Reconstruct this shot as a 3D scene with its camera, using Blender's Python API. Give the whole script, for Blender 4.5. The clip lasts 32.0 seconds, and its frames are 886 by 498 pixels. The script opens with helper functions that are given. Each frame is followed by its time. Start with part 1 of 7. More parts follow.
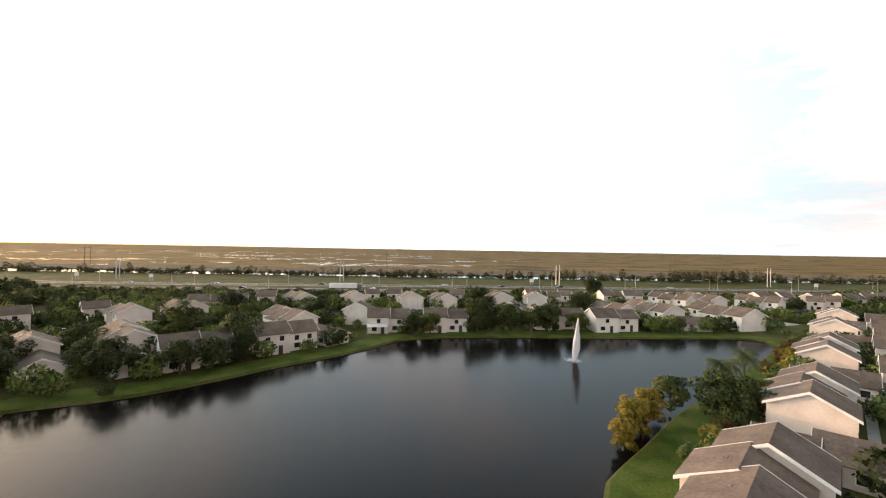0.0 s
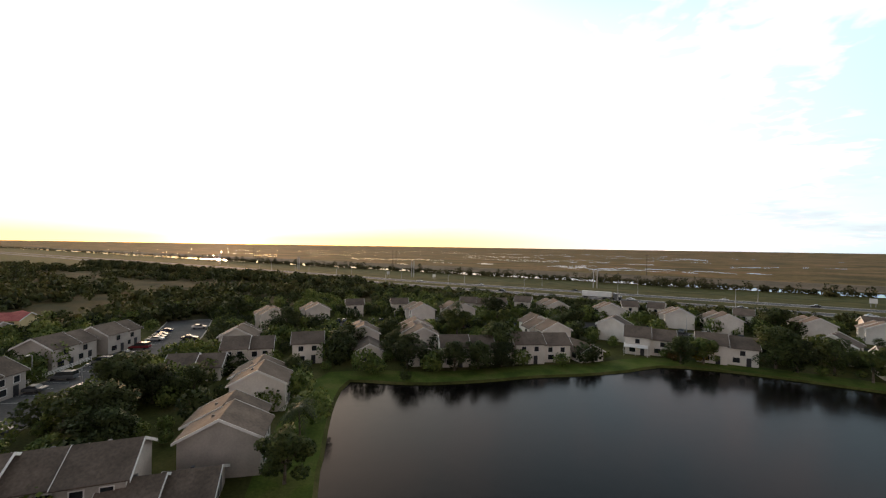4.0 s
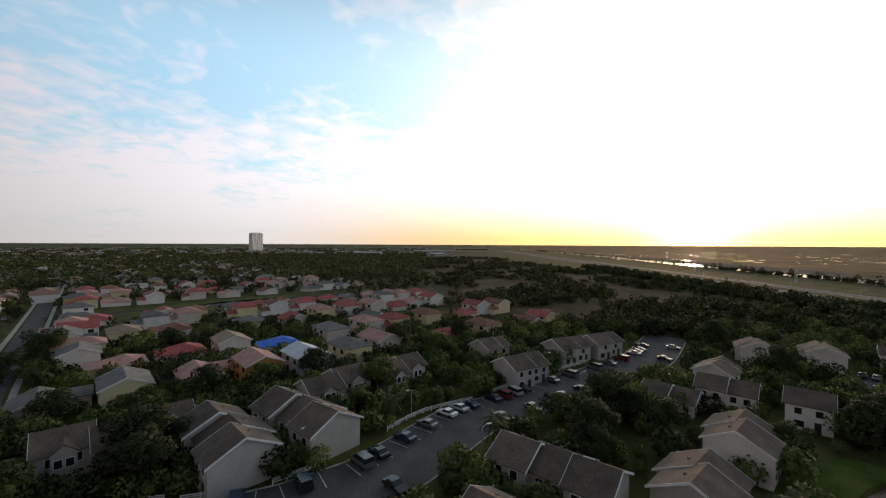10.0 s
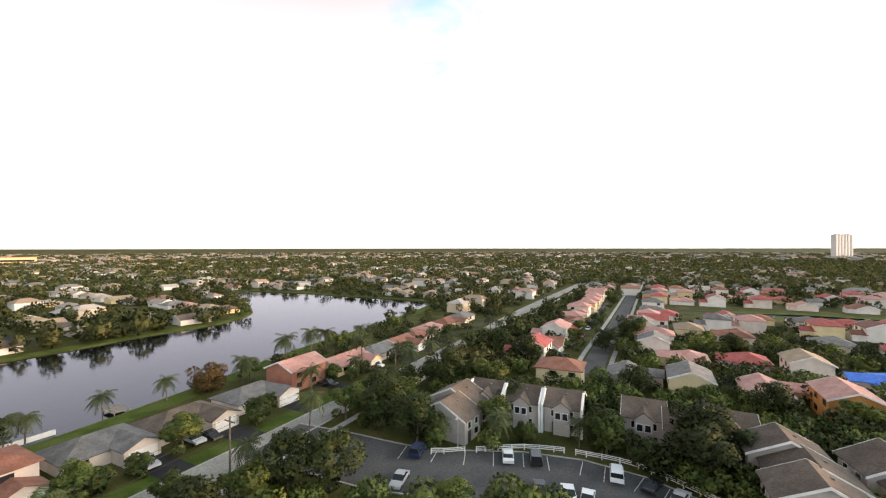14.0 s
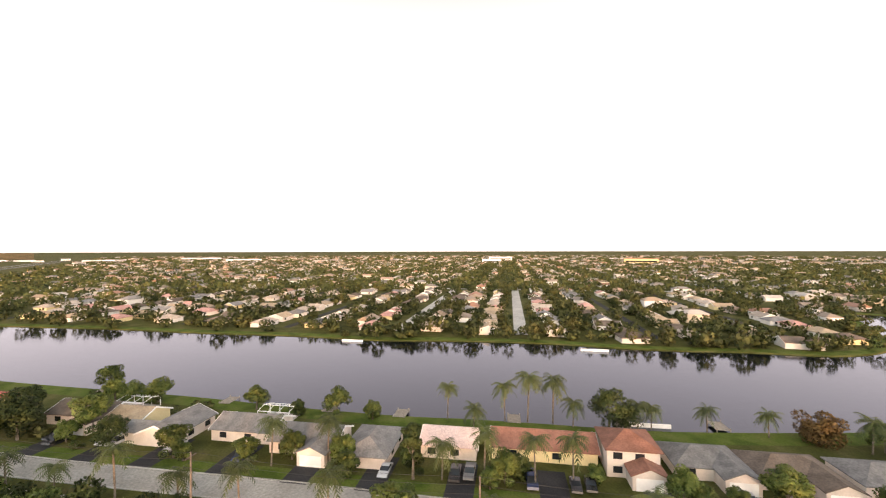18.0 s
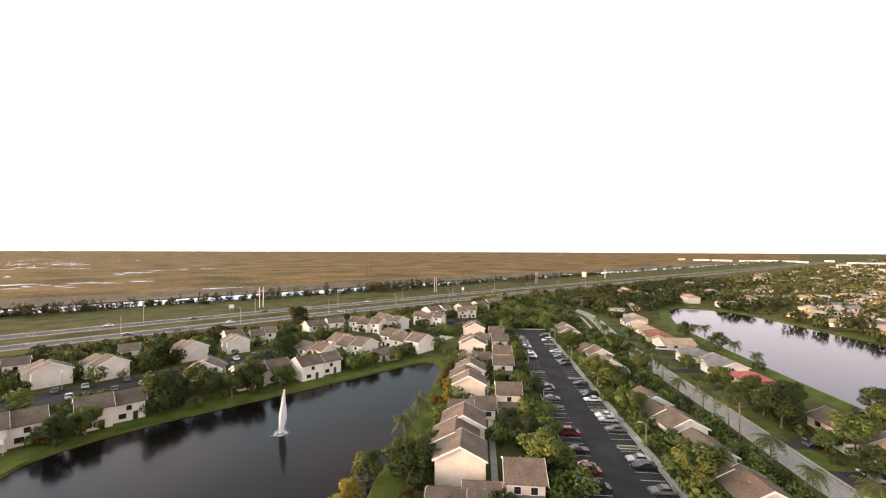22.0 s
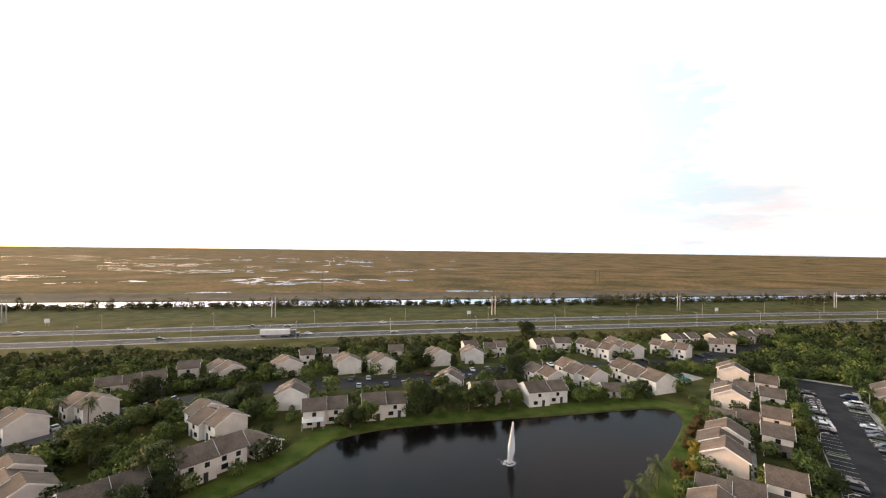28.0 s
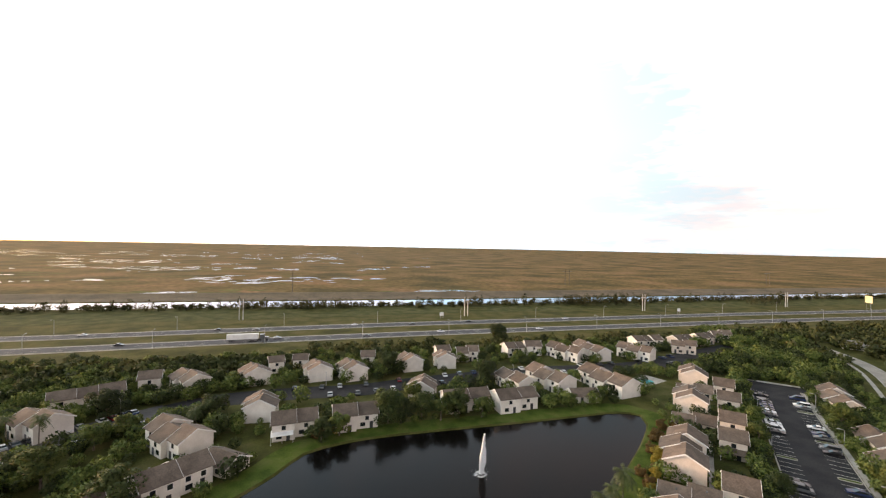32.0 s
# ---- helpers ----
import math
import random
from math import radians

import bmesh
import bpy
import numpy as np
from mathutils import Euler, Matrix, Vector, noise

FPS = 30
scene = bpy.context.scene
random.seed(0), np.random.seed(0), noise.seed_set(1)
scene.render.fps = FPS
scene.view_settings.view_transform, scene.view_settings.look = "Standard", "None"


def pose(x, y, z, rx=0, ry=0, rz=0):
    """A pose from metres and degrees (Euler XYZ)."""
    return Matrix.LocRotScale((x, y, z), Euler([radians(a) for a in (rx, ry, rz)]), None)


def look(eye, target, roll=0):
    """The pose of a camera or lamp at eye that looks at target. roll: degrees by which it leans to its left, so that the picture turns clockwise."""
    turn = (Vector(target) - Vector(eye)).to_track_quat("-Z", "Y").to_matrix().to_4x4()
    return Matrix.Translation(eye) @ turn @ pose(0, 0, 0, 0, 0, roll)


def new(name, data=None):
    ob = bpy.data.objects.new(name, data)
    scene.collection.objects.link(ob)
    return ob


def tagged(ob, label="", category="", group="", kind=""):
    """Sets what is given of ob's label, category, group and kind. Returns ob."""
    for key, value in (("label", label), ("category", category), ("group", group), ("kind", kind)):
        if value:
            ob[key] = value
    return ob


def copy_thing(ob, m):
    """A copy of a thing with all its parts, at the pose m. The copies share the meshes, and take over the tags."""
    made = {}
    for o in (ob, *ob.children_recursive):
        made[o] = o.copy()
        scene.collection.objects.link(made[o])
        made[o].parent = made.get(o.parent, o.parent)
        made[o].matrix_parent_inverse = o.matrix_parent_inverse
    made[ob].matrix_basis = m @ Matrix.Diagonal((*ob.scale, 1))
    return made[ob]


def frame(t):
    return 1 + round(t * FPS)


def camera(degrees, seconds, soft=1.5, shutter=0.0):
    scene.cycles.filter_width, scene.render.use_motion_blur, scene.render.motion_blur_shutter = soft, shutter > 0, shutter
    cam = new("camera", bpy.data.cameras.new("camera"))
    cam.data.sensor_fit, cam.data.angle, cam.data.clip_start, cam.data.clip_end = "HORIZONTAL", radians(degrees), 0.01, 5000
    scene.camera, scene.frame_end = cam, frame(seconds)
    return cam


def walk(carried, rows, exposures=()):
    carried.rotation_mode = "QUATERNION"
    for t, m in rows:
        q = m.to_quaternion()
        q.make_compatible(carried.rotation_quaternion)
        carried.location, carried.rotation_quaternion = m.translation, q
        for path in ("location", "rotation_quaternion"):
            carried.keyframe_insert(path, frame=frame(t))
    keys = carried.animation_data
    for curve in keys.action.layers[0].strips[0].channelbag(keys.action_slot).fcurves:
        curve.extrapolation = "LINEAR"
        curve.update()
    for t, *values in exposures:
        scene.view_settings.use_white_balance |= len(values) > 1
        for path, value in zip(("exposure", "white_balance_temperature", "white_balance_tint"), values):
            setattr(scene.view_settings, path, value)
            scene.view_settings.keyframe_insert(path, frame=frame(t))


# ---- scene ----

cam = camera(94.2, 32.0, soft=1.2)
PATH = [
    (0, (0.13, -0.12, 25.49), (0.246, 9.879, 25.518), 0.99),
    (0.5, (0.05, -0.05, 26.05), (-0.270, 9.947, 26.077), 1.04),
    (1, (0.02, -0.09, 26.61), (-1.005, 9.858, 26.648), 1.07),
    (1.5, (0.04, -0.17, 27.18), (-1.754, 9.672, 27.195), 0.95),
    (2, (0.04, -0.09, 27.62), (-2.539, 9.572, 27.612), 0.93),
    (2.5, (-0.00, -0.04, 27.96), (-3.343, 9.385, 27.936), 0.84),
    (3, (-0.04, -0.02, 28.24), (-4.133, 9.108, 28.211), 0.83),
    (3.5, (-0.06, -0.03, 28.55), (-4.874, 8.739, 28.507), 0.86),
    (4, (-0.11, -0.07, 28.85), (-5.616, 8.278, 28.806), 0.90),
    (4.5, (-0.09, -0.13, 29.21), (-6.246, 7.751, 29.160), 0.86),
    (6.5, (0.12, -0.19, 30.89), (-8.190, 5.375, 30.816), 0.69),
    (7, (0.11, -0.19, 31.34), (-8.608, 4.718, 31.265), 0.67),
    (7.5, (0.21, -0.19, 31.89), (-8.860, 4.022, 31.814), 0.64),
    (8, (0.26, -0.21, 32.66), (-9.116, 3.277, 32.573), 0.59),
    (8.5, (0.25, -0.19, 33.49), (-9.375, 2.527, 33.401), 0.47),
    (9, (0.22, -0.04, 34.26), (-9.631, 1.697, 34.170), 0.36),
    (9.5, (0.07, 0.20, 35.00), (-9.907, 0.797, 34.898), 0.34),
    (10, (-0.14, 0.36, 35.53), (-10.118, -0.234, 35.416), 0.27),
    (10.5, (-0.28, 0.51, 35.81), (-10.115, -1.303, 35.717), 0.31),
    (11, (-0.33, 0.54, 35.97), (-9.870, -2.463, 35.866), 0.32),
    (11.5, (-0.34, 0.52, 35.99), (-9.375, -3.777, 35.902), 0.18),
    (12, (-0.33, 0.38, 35.95), (-8.595, -5.252, 35.873), 0.12),
    (12.5, (-0.31, 0.15, 35.81), (-7.582, -6.715, 35.730), 0.18),
    (13, (-0.34, -0.07, 35.61), (-6.424, -8.006, 35.539), 0.10),
    (13.5, (-0.30, -0.17, 35.42), (-4.974, -9.011, 35.361), 0.10),
    (14, (-0.15, -0.07, 35.31), (-3.254, -9.578, 35.287), -0.10),
    (14.5, (0.01, 0.08, 35.46), (-1.452, -9.811, 35.434), -0.13),
    (15, (0.18, 0.22, 35.82), (0.489, -9.772, 35.824), -0.25),
    (15.5, (0.38, 0.34, 36.49), (2.412, -9.452, 36.517), -0.31),
    (17.5, (-0.36, 0.21, 40.42), (6.789, -6.779, 40.453), -0.17),
    (18, (-0.34, 0.27, 41.09), (7.771, -5.585, 41.128), -0.12),
    (18.5, (-0.30, 0.35, 41.58), (8.715, -3.972, 41.641), -0.08),
    (19, (-0.28, 0.34, 41.86), (9.407, -2.162, 41.915), 0.04),
    (19.5, (-0.32, 0.19, 41.93), (9.672, -0.300, 41.991), 0.01),
    (20, (-0.29, -0.03, 41.93), (9.591, 1.514, 42.012), 0.03),
    (20.5, (-0.32, -0.24, 41.92), (9.086, 3.141, 42.019), 0.08),
    (21, (-0.30, -0.36, 41.95), (8.353, 4.649, 42.045), 0.13),
    (21.5, (-0.28, -0.45, 42.15), (7.366, 5.999, 42.221), 0.09),
    (22, (-0.26, -0.47, 42.58), (6.181, 7.178, 42.626), 0.23),
    (22.5, (-0.22, -0.52, 43.23), (4.889, 8.075, 43.292), 0.24),
    (23, (-0.08, -0.61, 44.15), (3.566, 8.701, 44.223), 0.23),
    (23.5, (0.05, -0.64, 45.44), (2.238, 9.120, 45.514), 0.24),
    (24, (-0.03, -0.55, 46.89), (1.592, 9.318, 46.970), 0.42),
    (24.5, (-0.21, -0.45, 48.36), (1.145, 9.459, 48.423), 0.42),
    (26.5, (-0.36, -0.41, 51.62), (0.979, 9.500, 51.650), 0.70),
    (27, (-0.35, -0.35, 51.92), (1.083, 9.542, 51.929), 0.65),
    (28, (-0.32, -0.21, 52.55), (1.289, 9.658, 52.551), 0.73),
    (29, (-0.44, -0.32, 53.06), (1.369, 9.516, 53.057), 0.86),
    (30, (-0.46, -0.39, 53.65), (1.507, 9.411, 53.635), 0.95),
    (31, (-0.50, -0.23, 55.12), (1.607, 9.548, 55.068), 1.05),
    (32, (-0.48, -0.05, 56.88), (1.770, 9.690, 56.797), 1.16),
]
EXPOSURES = [(0, -0.58, 8600, 19), (2, -0.86, 8450, 19), (4, -1.50, 8100, 18), (7, -2.14, 7400, 15), (9, -2.54, 7050, 13), (10, -2.30, 7050, 13), (11, -1.88, 7200, 12), (13, -0.84, 7750, 15), (15, -0.38, 8400, 21), (19, -0.24, 9100, 25), (22, -0.18, 9100, 25), (24, -0.44, 8800, 23), (28, -0.60, 8500, 21), (32, -0.60, 8500, 20)]
walk(cam, [(t, look(eye, target, roll)) for t, eye, target, roll in PATH], EXPOSURES)

# ---- sky and sun: a low evening sun towards the north-west of the plan ----
SUN_AZ, SUN_EL = radians(152.0), radians(2.9)
sun_way = Vector((math.cos(SUN_AZ) * math.cos(SUN_EL), math.sin(SUN_AZ) * math.cos(SUN_EL), math.sin(SUN_EL)))
sun = new("sun", bpy.data.lights.new("sun", "SUN"))
sun.data.energy, sun.data.angle, sun.data.color = 4.2, radians(2.0), (1.0, 0.64, 0.41)
sun.matrix_world = look((0, 0, 100), Vector((0, 0, 100)) - sun_way)

world = bpy.data.worlds.new("evening_sky")
scene.world = world
world.use_nodes = True
wn, wl = world.node_tree.nodes, world.node_tree.links
wn.clear()


def wnode(kind, **values):
    n = wn.new(kind)
    for key, value in values.items():
        setattr(n, key, value)
    return n


BREAK_AZ = 56.0
sky = wnode("ShaderNodeTexSky")
sky.sky_type, sky.sun_disc = "NISHITA", False
sky.sun_elevation, sky.sun_rotation = SUN_EL, math.pi / 2 - SUN_AZ
sky.air_density, sky.dust_density, sky.ozone_density = 1.0, 1.5, 1.0
coord = wnode("ShaderNodeTexCoord")
split = wnode("ShaderNodeSeparateXYZ")
wl.new(coord.outputs["Generated"], split.inputs[0])


def wmath(op, a, b=None, c=None):
    n = wnode("ShaderNodeMath", operation=op)
    for i, v in enumerate((a, b, c)):
        if v is None:
            continue
        if isinstance(v, (int, float)):
            n.inputs[i].default_value = v
        else:
            wl.new(v, n.inputs[i])
    return n.outputs[0]


height = wmath("ADD", wmath("MAXIMUM", split.outputs[2], 0.0), 0.12)
flat = wnode("ShaderNodeCombineXYZ")
wl.new(wmath("DIVIDE", split.outputs[0], height), flat.inputs[0])
wl.new(wmath("DIVIDE", split.outputs[1], height), flat.inputs[1])
cloud = wnode("ShaderNodeTexNoise")
cloud.inputs["Scale"].default_value, cloud.inputs["Detail"].default_value, cloud.inputs["Roughness"].default_value = 0.8, 10.0, 0.62
wl.new(flat.outputs[0], cloud.inputs["Vector"])
amount = wnode("ShaderNodeMapRange")
amount.inputs["From Min"].default_value, amount.inputs["From Max"].default_value = 0.29, 0.47
ripples = wnode("ShaderNodeTexNoise")
ripples.inputs["Scale"].default_value, ripples.inputs["Detail"].default_value, ripples.inputs["Distortion"].default_value = 7.0, 3.0, 0.6
wl.new(flat.outputs[0], ripples.inputs["Vector"])
# clouds are brightest towards the sun
toward = wnode("ShaderNodeVectorMath", operation="DOT_PRODUCT")
wl.new(coord.outputs["Generated"], toward.inputs[0])
toward.inputs[1].default_value = sun_way
west = wnode("ShaderNodeMapRange", interpolation_type="SMOOTHSTEP")
west.inputs["From Min"].default_value, west.inputs["From Max"].default_value = -0.55, 0.35
wl.new(toward.outputs["Value"], west.inputs["Value"])
above = wnode("ShaderNodeMapRange", interpolation_type="SMOOTHSTEP")
above.inputs["From Min"].default_value, above.inputs["From Max"].default_value = 0.10, 0.34
wl.new(split.outputs[2], above.inputs["Value"])
fine_cloud = wmath("MULTIPLY", wmath("SUBTRACT", ripples.outputs["Fac"], 0.5), 0.42)
thin_cloud = wmath("MULTIPLY", wmath("MULTIPLY", west.outputs[0], above.outputs[0]), -0.18)
east = wnode("ShaderNodeMapRange", interpolation_type="SMOOTHSTEP")
east.inputs["From Min"].default_value, east.inputs["From Max"].default_value = -0.08, -0.34
east.inputs["To Max"].default_value = 0.16
wl.new(toward.outputs["Value"], east.inputs["Value"])
# a break in the cloud over the marsh to the north-east
break_way = wnode("ShaderNodeVectorMath", operation="DOT_PRODUCT")
wl.new(coord.outputs["Generated"], break_way.inputs[0])
break_way.inputs[1].default_value = (math.cos(radians(BREAK_AZ)), math.sin(radians(BREAK_AZ)), -0.4)
clear = wnode("ShaderNodeMapRange", interpolation_type="SMOOTHSTEP")
clear.inputs["From Min"].default_value, clear.inputs["From Max"].default_value = 0.70, 0.95
wl.new(break_way.outputs["Value"], clear.inputs["Value"])
whole_cloud = wmath("ADD", wmath("ADD", cloud.outputs["Fac"], fine_cloud), wmath("ADD", thin_cloud, east.outputs[0]))
wl.new(wmath("SUBTRACT", whole_cloud, wmath("MULTIPLY", clear.outputs[0], 0.25)), amount.inputs["Value"])
warm = wnode("ShaderNodeMapRange")
warm.inputs["From Min"].default_value, warm.inputs["From Max"].default_value = -0.6, 1.0
warm.inputs["To Min"].default_value, warm.inputs["To Max"].default_value = 0.95, 1.25
wl.new(toward.outputs["Value"], warm.inputs["Value"])
cloud_colour = wnode("ShaderNodeVectorMath", operation="SCALE")
cloud_colour.inputs[0].default_value = (1.10, 1.12, 1.24)
wl.new(warm.outputs[0], cloud_colour.inputs["Scale"])
base = wnode("ShaderNodeVectorMath", operation="MULTIPLY_ADD")
wl.new(sky.outputs[0], base.inputs[0])
base.inputs[1].default_value = (0.10, 0.10, 0.10)
base.inputs[2].default_value = (0.58, 0.98, 1.28)
mixed = wnode("ShaderNodeMix", data_type="RGBA")
# the veil of cloud thins towards the zenith
veil = wnode("ShaderNodeMapRange", interpolation_type="SMOOTHSTEP")
veil.inputs["From Min"].default_value, veil.inputs["From Max"].default_value = 0.62, 0.92
veil.inputs["To Min"].default_value, veil.inputs["To Max"].default_value = 1.0, 0.15
wl.new(split.outputs[2], veil.inputs["Value"])
wl.new(wmath("MULTIPLY", amount.outputs[0], veil.outputs[0]), mixed.inputs["Factor"])
wl.new(base.outputs[0], mixed.inputs["A"])
wl.new(cloud_colour.outputs[0], mixed.inputs["B"])
# bright haze low over the horizon, yellow round the sun
low = wnode("ShaderNodeMapRange")
low.inputs["From Min"].default_value, low.inputs["From Max"].default_value = 0.18, 0.015
wl.new(split.outputs[2], low.inputs["Value"])
near_sun = wnode("ShaderNodeMapRange", interpolation_type="SMOOTHSTEP")
near_sun.inputs["From Min"].default_value, near_sun.inputs["From Max"].default_value = 0.52, 0.97
wl.new(toward.outputs["Value"], near_sun.inputs["Value"])
haze = wnode("ShaderNodeMix", data_type="RGBA")
wl.new(near_sun.outputs[0], haze.inputs["Factor"])
haze.inputs["A"].default_value, haze.inputs["B"].default_value = (1.00, 1.02, 1.06, 1), (0.98, 0.66, 0.24, 1)
hazed = wnode("ShaderNodeMix", data_type="RGBA")
wl.new(wmath("MULTIPLY", wmath("POWER", low.outputs[0], 1.6), wmath("SUBTRACT", 0.9, wmath("MULTIPLY", clear.outputs[0], 0.7))), hazed.inputs["Factor"])
wl.new(mixed.outputs["Result"], hazed.inputs["A"])
wl.new(haze.outputs["Result"], hazed.inputs["B"])
# long grey-blue banks of cloud low in the north-east
bank_coord = wnode("ShaderNodeVectorMath", operation="MULTIPLY")
wl.new(coord.outputs["Generated"], bank_coord.inputs[0])
bank_coord.inputs[1].default_value = (3.2, 3.2, 17.0)
bank_noise = wnode("ShaderNodeTexNoise")
bank_noise.inputs["Scale"].default_value, bank_noise.inputs["Detail"].default_value, bank_noise.inputs["Roughness"].default_value = 1.0, 8.0, 0.55
wl.new(bank_coord.outputs[0], bank_noise.inputs["Vector"])
bank = wnode("ShaderNodeMapRange", interpolation_type="SMOOTHSTEP")
bank.inputs["From Min"].default_value, bank.inputs["From Max"].default_value = 0.45, 0.60
wl.new(bank_noise.outputs["Fac"], bank.inputs["Value"])
bank_way = wnode("ShaderNodeVectorMath", operation="DOT_PRODUCT")
wl.new(coord.outputs["Generated"], bank_way.inputs[0])
bank_way.inputs[1].default_value = (math.cos(radians(66)), math.sin(radians(66)), 0.0)
bank_side = wnode("ShaderNodeMapRange", interpolation_type="SMOOTHSTEP")
bank_side.inputs["From Min"].default_value, bank_side.inputs["From Max"].default_value = 0.66, 0.90
wl.new(bank_way.outputs["Value"], bank_side.inputs["Value"])
bank_top = wnode("ShaderNodeMapRange", interpolation_type="SMOOTHSTEP")
bank_top.inputs["From Min"].default_value, bank_top.inputs["From Max"].default_value = 0.25, 0.11
wl.new(split.outputs[2], bank_top.inputs["Value"])
banked = wnode("ShaderNodeMix", data_type="RGBA")
wl.new(wmath("MULTIPLY", wmath("MULTIPLY", bank.outputs[0], bank_side.outputs[0]), wmath("MULTIPLY", bank_top.outputs[0], 0.5)), banked.inputs["Factor"])
wl.new(hazed.outputs["Result"], banked.inputs["A"])
banked.inputs["B"].default_value = (0.50, 0.63, 0.86, 1)
# the glow round the sun itself
facing = wmath("MAXIMUM", toward.outputs["Value"], 0.0)
glow = wmath("ADD", wmath("ADD", wmath("POWER", facing, 40.0), wmath("MULTIPLY", wmath("POWER", facing, 420.0), 6.0)), wmath("MULTIPLY", wmath("POWER", facing, 8.0), 1.15))
glow_tint = wnode("ShaderNodeMix", data_type="RGBA")
glow_tint.inputs["A"].default_value, glow_tint.inputs["B"].default_value = (7.2, 5.8, 3.6, 1), (5.6, 2.9, 0.80, 1)
wl.new(low.outputs[0], glow_tint.inputs["Factor"])
glow_colour = wnode("ShaderNodeVectorMath", operation="SCALE")
wl.new(glow_tint.outputs["Result"], glow_colour.inputs[0])
wl.new(glow, glow_colour.inputs["Scale"])
total = wnode("ShaderNodeVectorMath", operation="ADD")
side = wnode("ShaderNodeMapRange", interpolation_type="SMOOTHSTEP")
side.inputs["From Min"].default_value, side.inputs["From Max"].default_value = -0.35, 0.75
side.inputs["To Min"].default_value, side.inputs["To Max"].default_value = 1.62, 3.75
wl.new(toward.outputs["Value"], side.inputs["Value"])
lit = wnode("ShaderNodeVectorMath", operation="SCALE")
wl.new(banked.outputs["Result"], lit.inputs[0])
# the high sky is dimmer than the sky near the horizon
high = wnode("ShaderNodeMapRange", interpolation_type="SMOOTHSTEP")
high.inputs["From Min"].default_value, high.inputs["From Max"].default_value = 0.36, 0.72
high.inputs["To Min"].default_value, high.inputs["To Max"].default_value = 1.0, 0.32
wl.new(split.outputs[2], high.inputs["Value"])
wl.new(wmath("MULTIPLY", side.outputs[0], high.outputs[0]), lit.inputs["Scale"])
tinted = wnode("ShaderNodeMix", data_type="RGBA", blend_type="MULTIPLY")
wl.new(above.outputs[0], tinted.inputs["Factor"])
wl.new(lit.outputs[0], tinted.inputs["A"])
tinted.inputs["B"].default_value = (0.94, 0.98, 1.04, 1)
wl.new(tinted.outputs["Result"], total.inputs[0])
wl.new(glow_colour.outputs[0], total.inputs[1])
back = wnode("ShaderNodeBackground")
back.inputs["Strength"].default_value = 1.0
wl.new(total.outputs[0], back.inputs["Color"])
wout = wnode("ShaderNodeOutputWorld")
wl.new(back.outputs[0], wout.inputs[0])


# ---- materials ----
def material(name, colours, rough=0.85, scale=1.0, metal=0.0, fine=0.0, bump=0.0, vary=0.0, spec=0.3, detail=6.0, island=False, grain=0.22):
    """Noise between two or three colours in world metres; fine: a second, smaller grain; vary: brightness by object."""
    m = bpy.data.materials.new(name)
    m.use_nodes = True
    nt = m.node_tree
    n, l = nt.nodes, nt.links
    bsdf = n["Principled BSDF"]
    bsdf.inputs["Roughness"].default_value, bsdf.inputs["Metallic"].default_value = rough, metal
    bsdf.inputs["Specular IOR Level"].default_value = spec
    geo = n.new("ShaderNodeNewGeometry")
    tex = n.new("ShaderNodeTexNoise")
    tex.inputs["Scale"].default_value, tex.inputs["Detail"].default_value = 1.0 / scale, detail
    l.new(geo.outputs["Position"], tex.inputs["Vector"])
    ramp = n.new("ShaderNodeValToRGB")
    ramp.color_ramp.elements[0].position, ramp.color_ramp.elements[1].position = 0.36, 0.64
    ramp.color_ramp.elements[0].color = (*colours[0], 1)
    ramp.color_ramp.elements[1].color = (*colours[-1], 1)
    if len(colours) == 3:
        ramp.color_ramp.elements.new(0.5).color = (*colours[1], 1)
    l.new(tex.outputs["Fac"], ramp.inputs["Fac"])
    out = ramp.outputs["Color"]
    if fine:
        tex2 = n.new("ShaderNodeTexNoise")
        tex2.inputs["Scale"].default_value, tex2.inputs["Detail"].default_value = 1.0 / fine, 4.0
        l.new(geo.outputs["Position"], tex2.inputs["Vector"])
        rng = n.new("ShaderNodeMapRange")
        rng.inputs["From Min"].default_value, rng.inputs["From Max"].default_value = 0.3, 0.7
        rng.inputs["To Min"].default_value, rng.inputs["To Max"].default_value = 1 - grain, 1 + grain
        l.new(tex2.outputs["Fac"], rng.inputs["Value"])
        mul = n.new("ShaderNodeVectorMath")
        mul.operation = "SCALE"
        l.new(out, mul.inputs[0])
        l.new(rng.outputs[0], mul.inputs["Scale"])
        out = mul.outputs[0]
    if vary:
        src = geo.outputs["Random Per Island"] if island else n.new("ShaderNodeObjectInfo").outputs["Random"]
        rng = n.new("ShaderNodeMapRange")
        rng.inputs["To Min"].default_value, rng.inputs["To Max"].default_value = 1 - vary, 1 + vary
        l.new(src, rng.inputs["Value"])
        mul = n.new("ShaderNodeVectorMath")
        mul.operation = "SCALE"
        l.new(out, mul.inputs[0])
        l.new(rng.outputs[0], mul.inputs["Scale"])
        out = mul.outputs[0]
    l.new(out, bsdf.inputs["Base Color"])
    if bump:
        b = n.new("ShaderNodeBump")
        b.inputs["Strength"].default_value, b.inputs["Distance"].default_value = bump, (fine or scale) * 0.3
        l.new(tex2.outputs["Fac"] if fine else tex.outputs["Fac"], b.inputs["Height"])
        l.new(b.outputs[0], bsdf.inputs["Normal"])
    return m


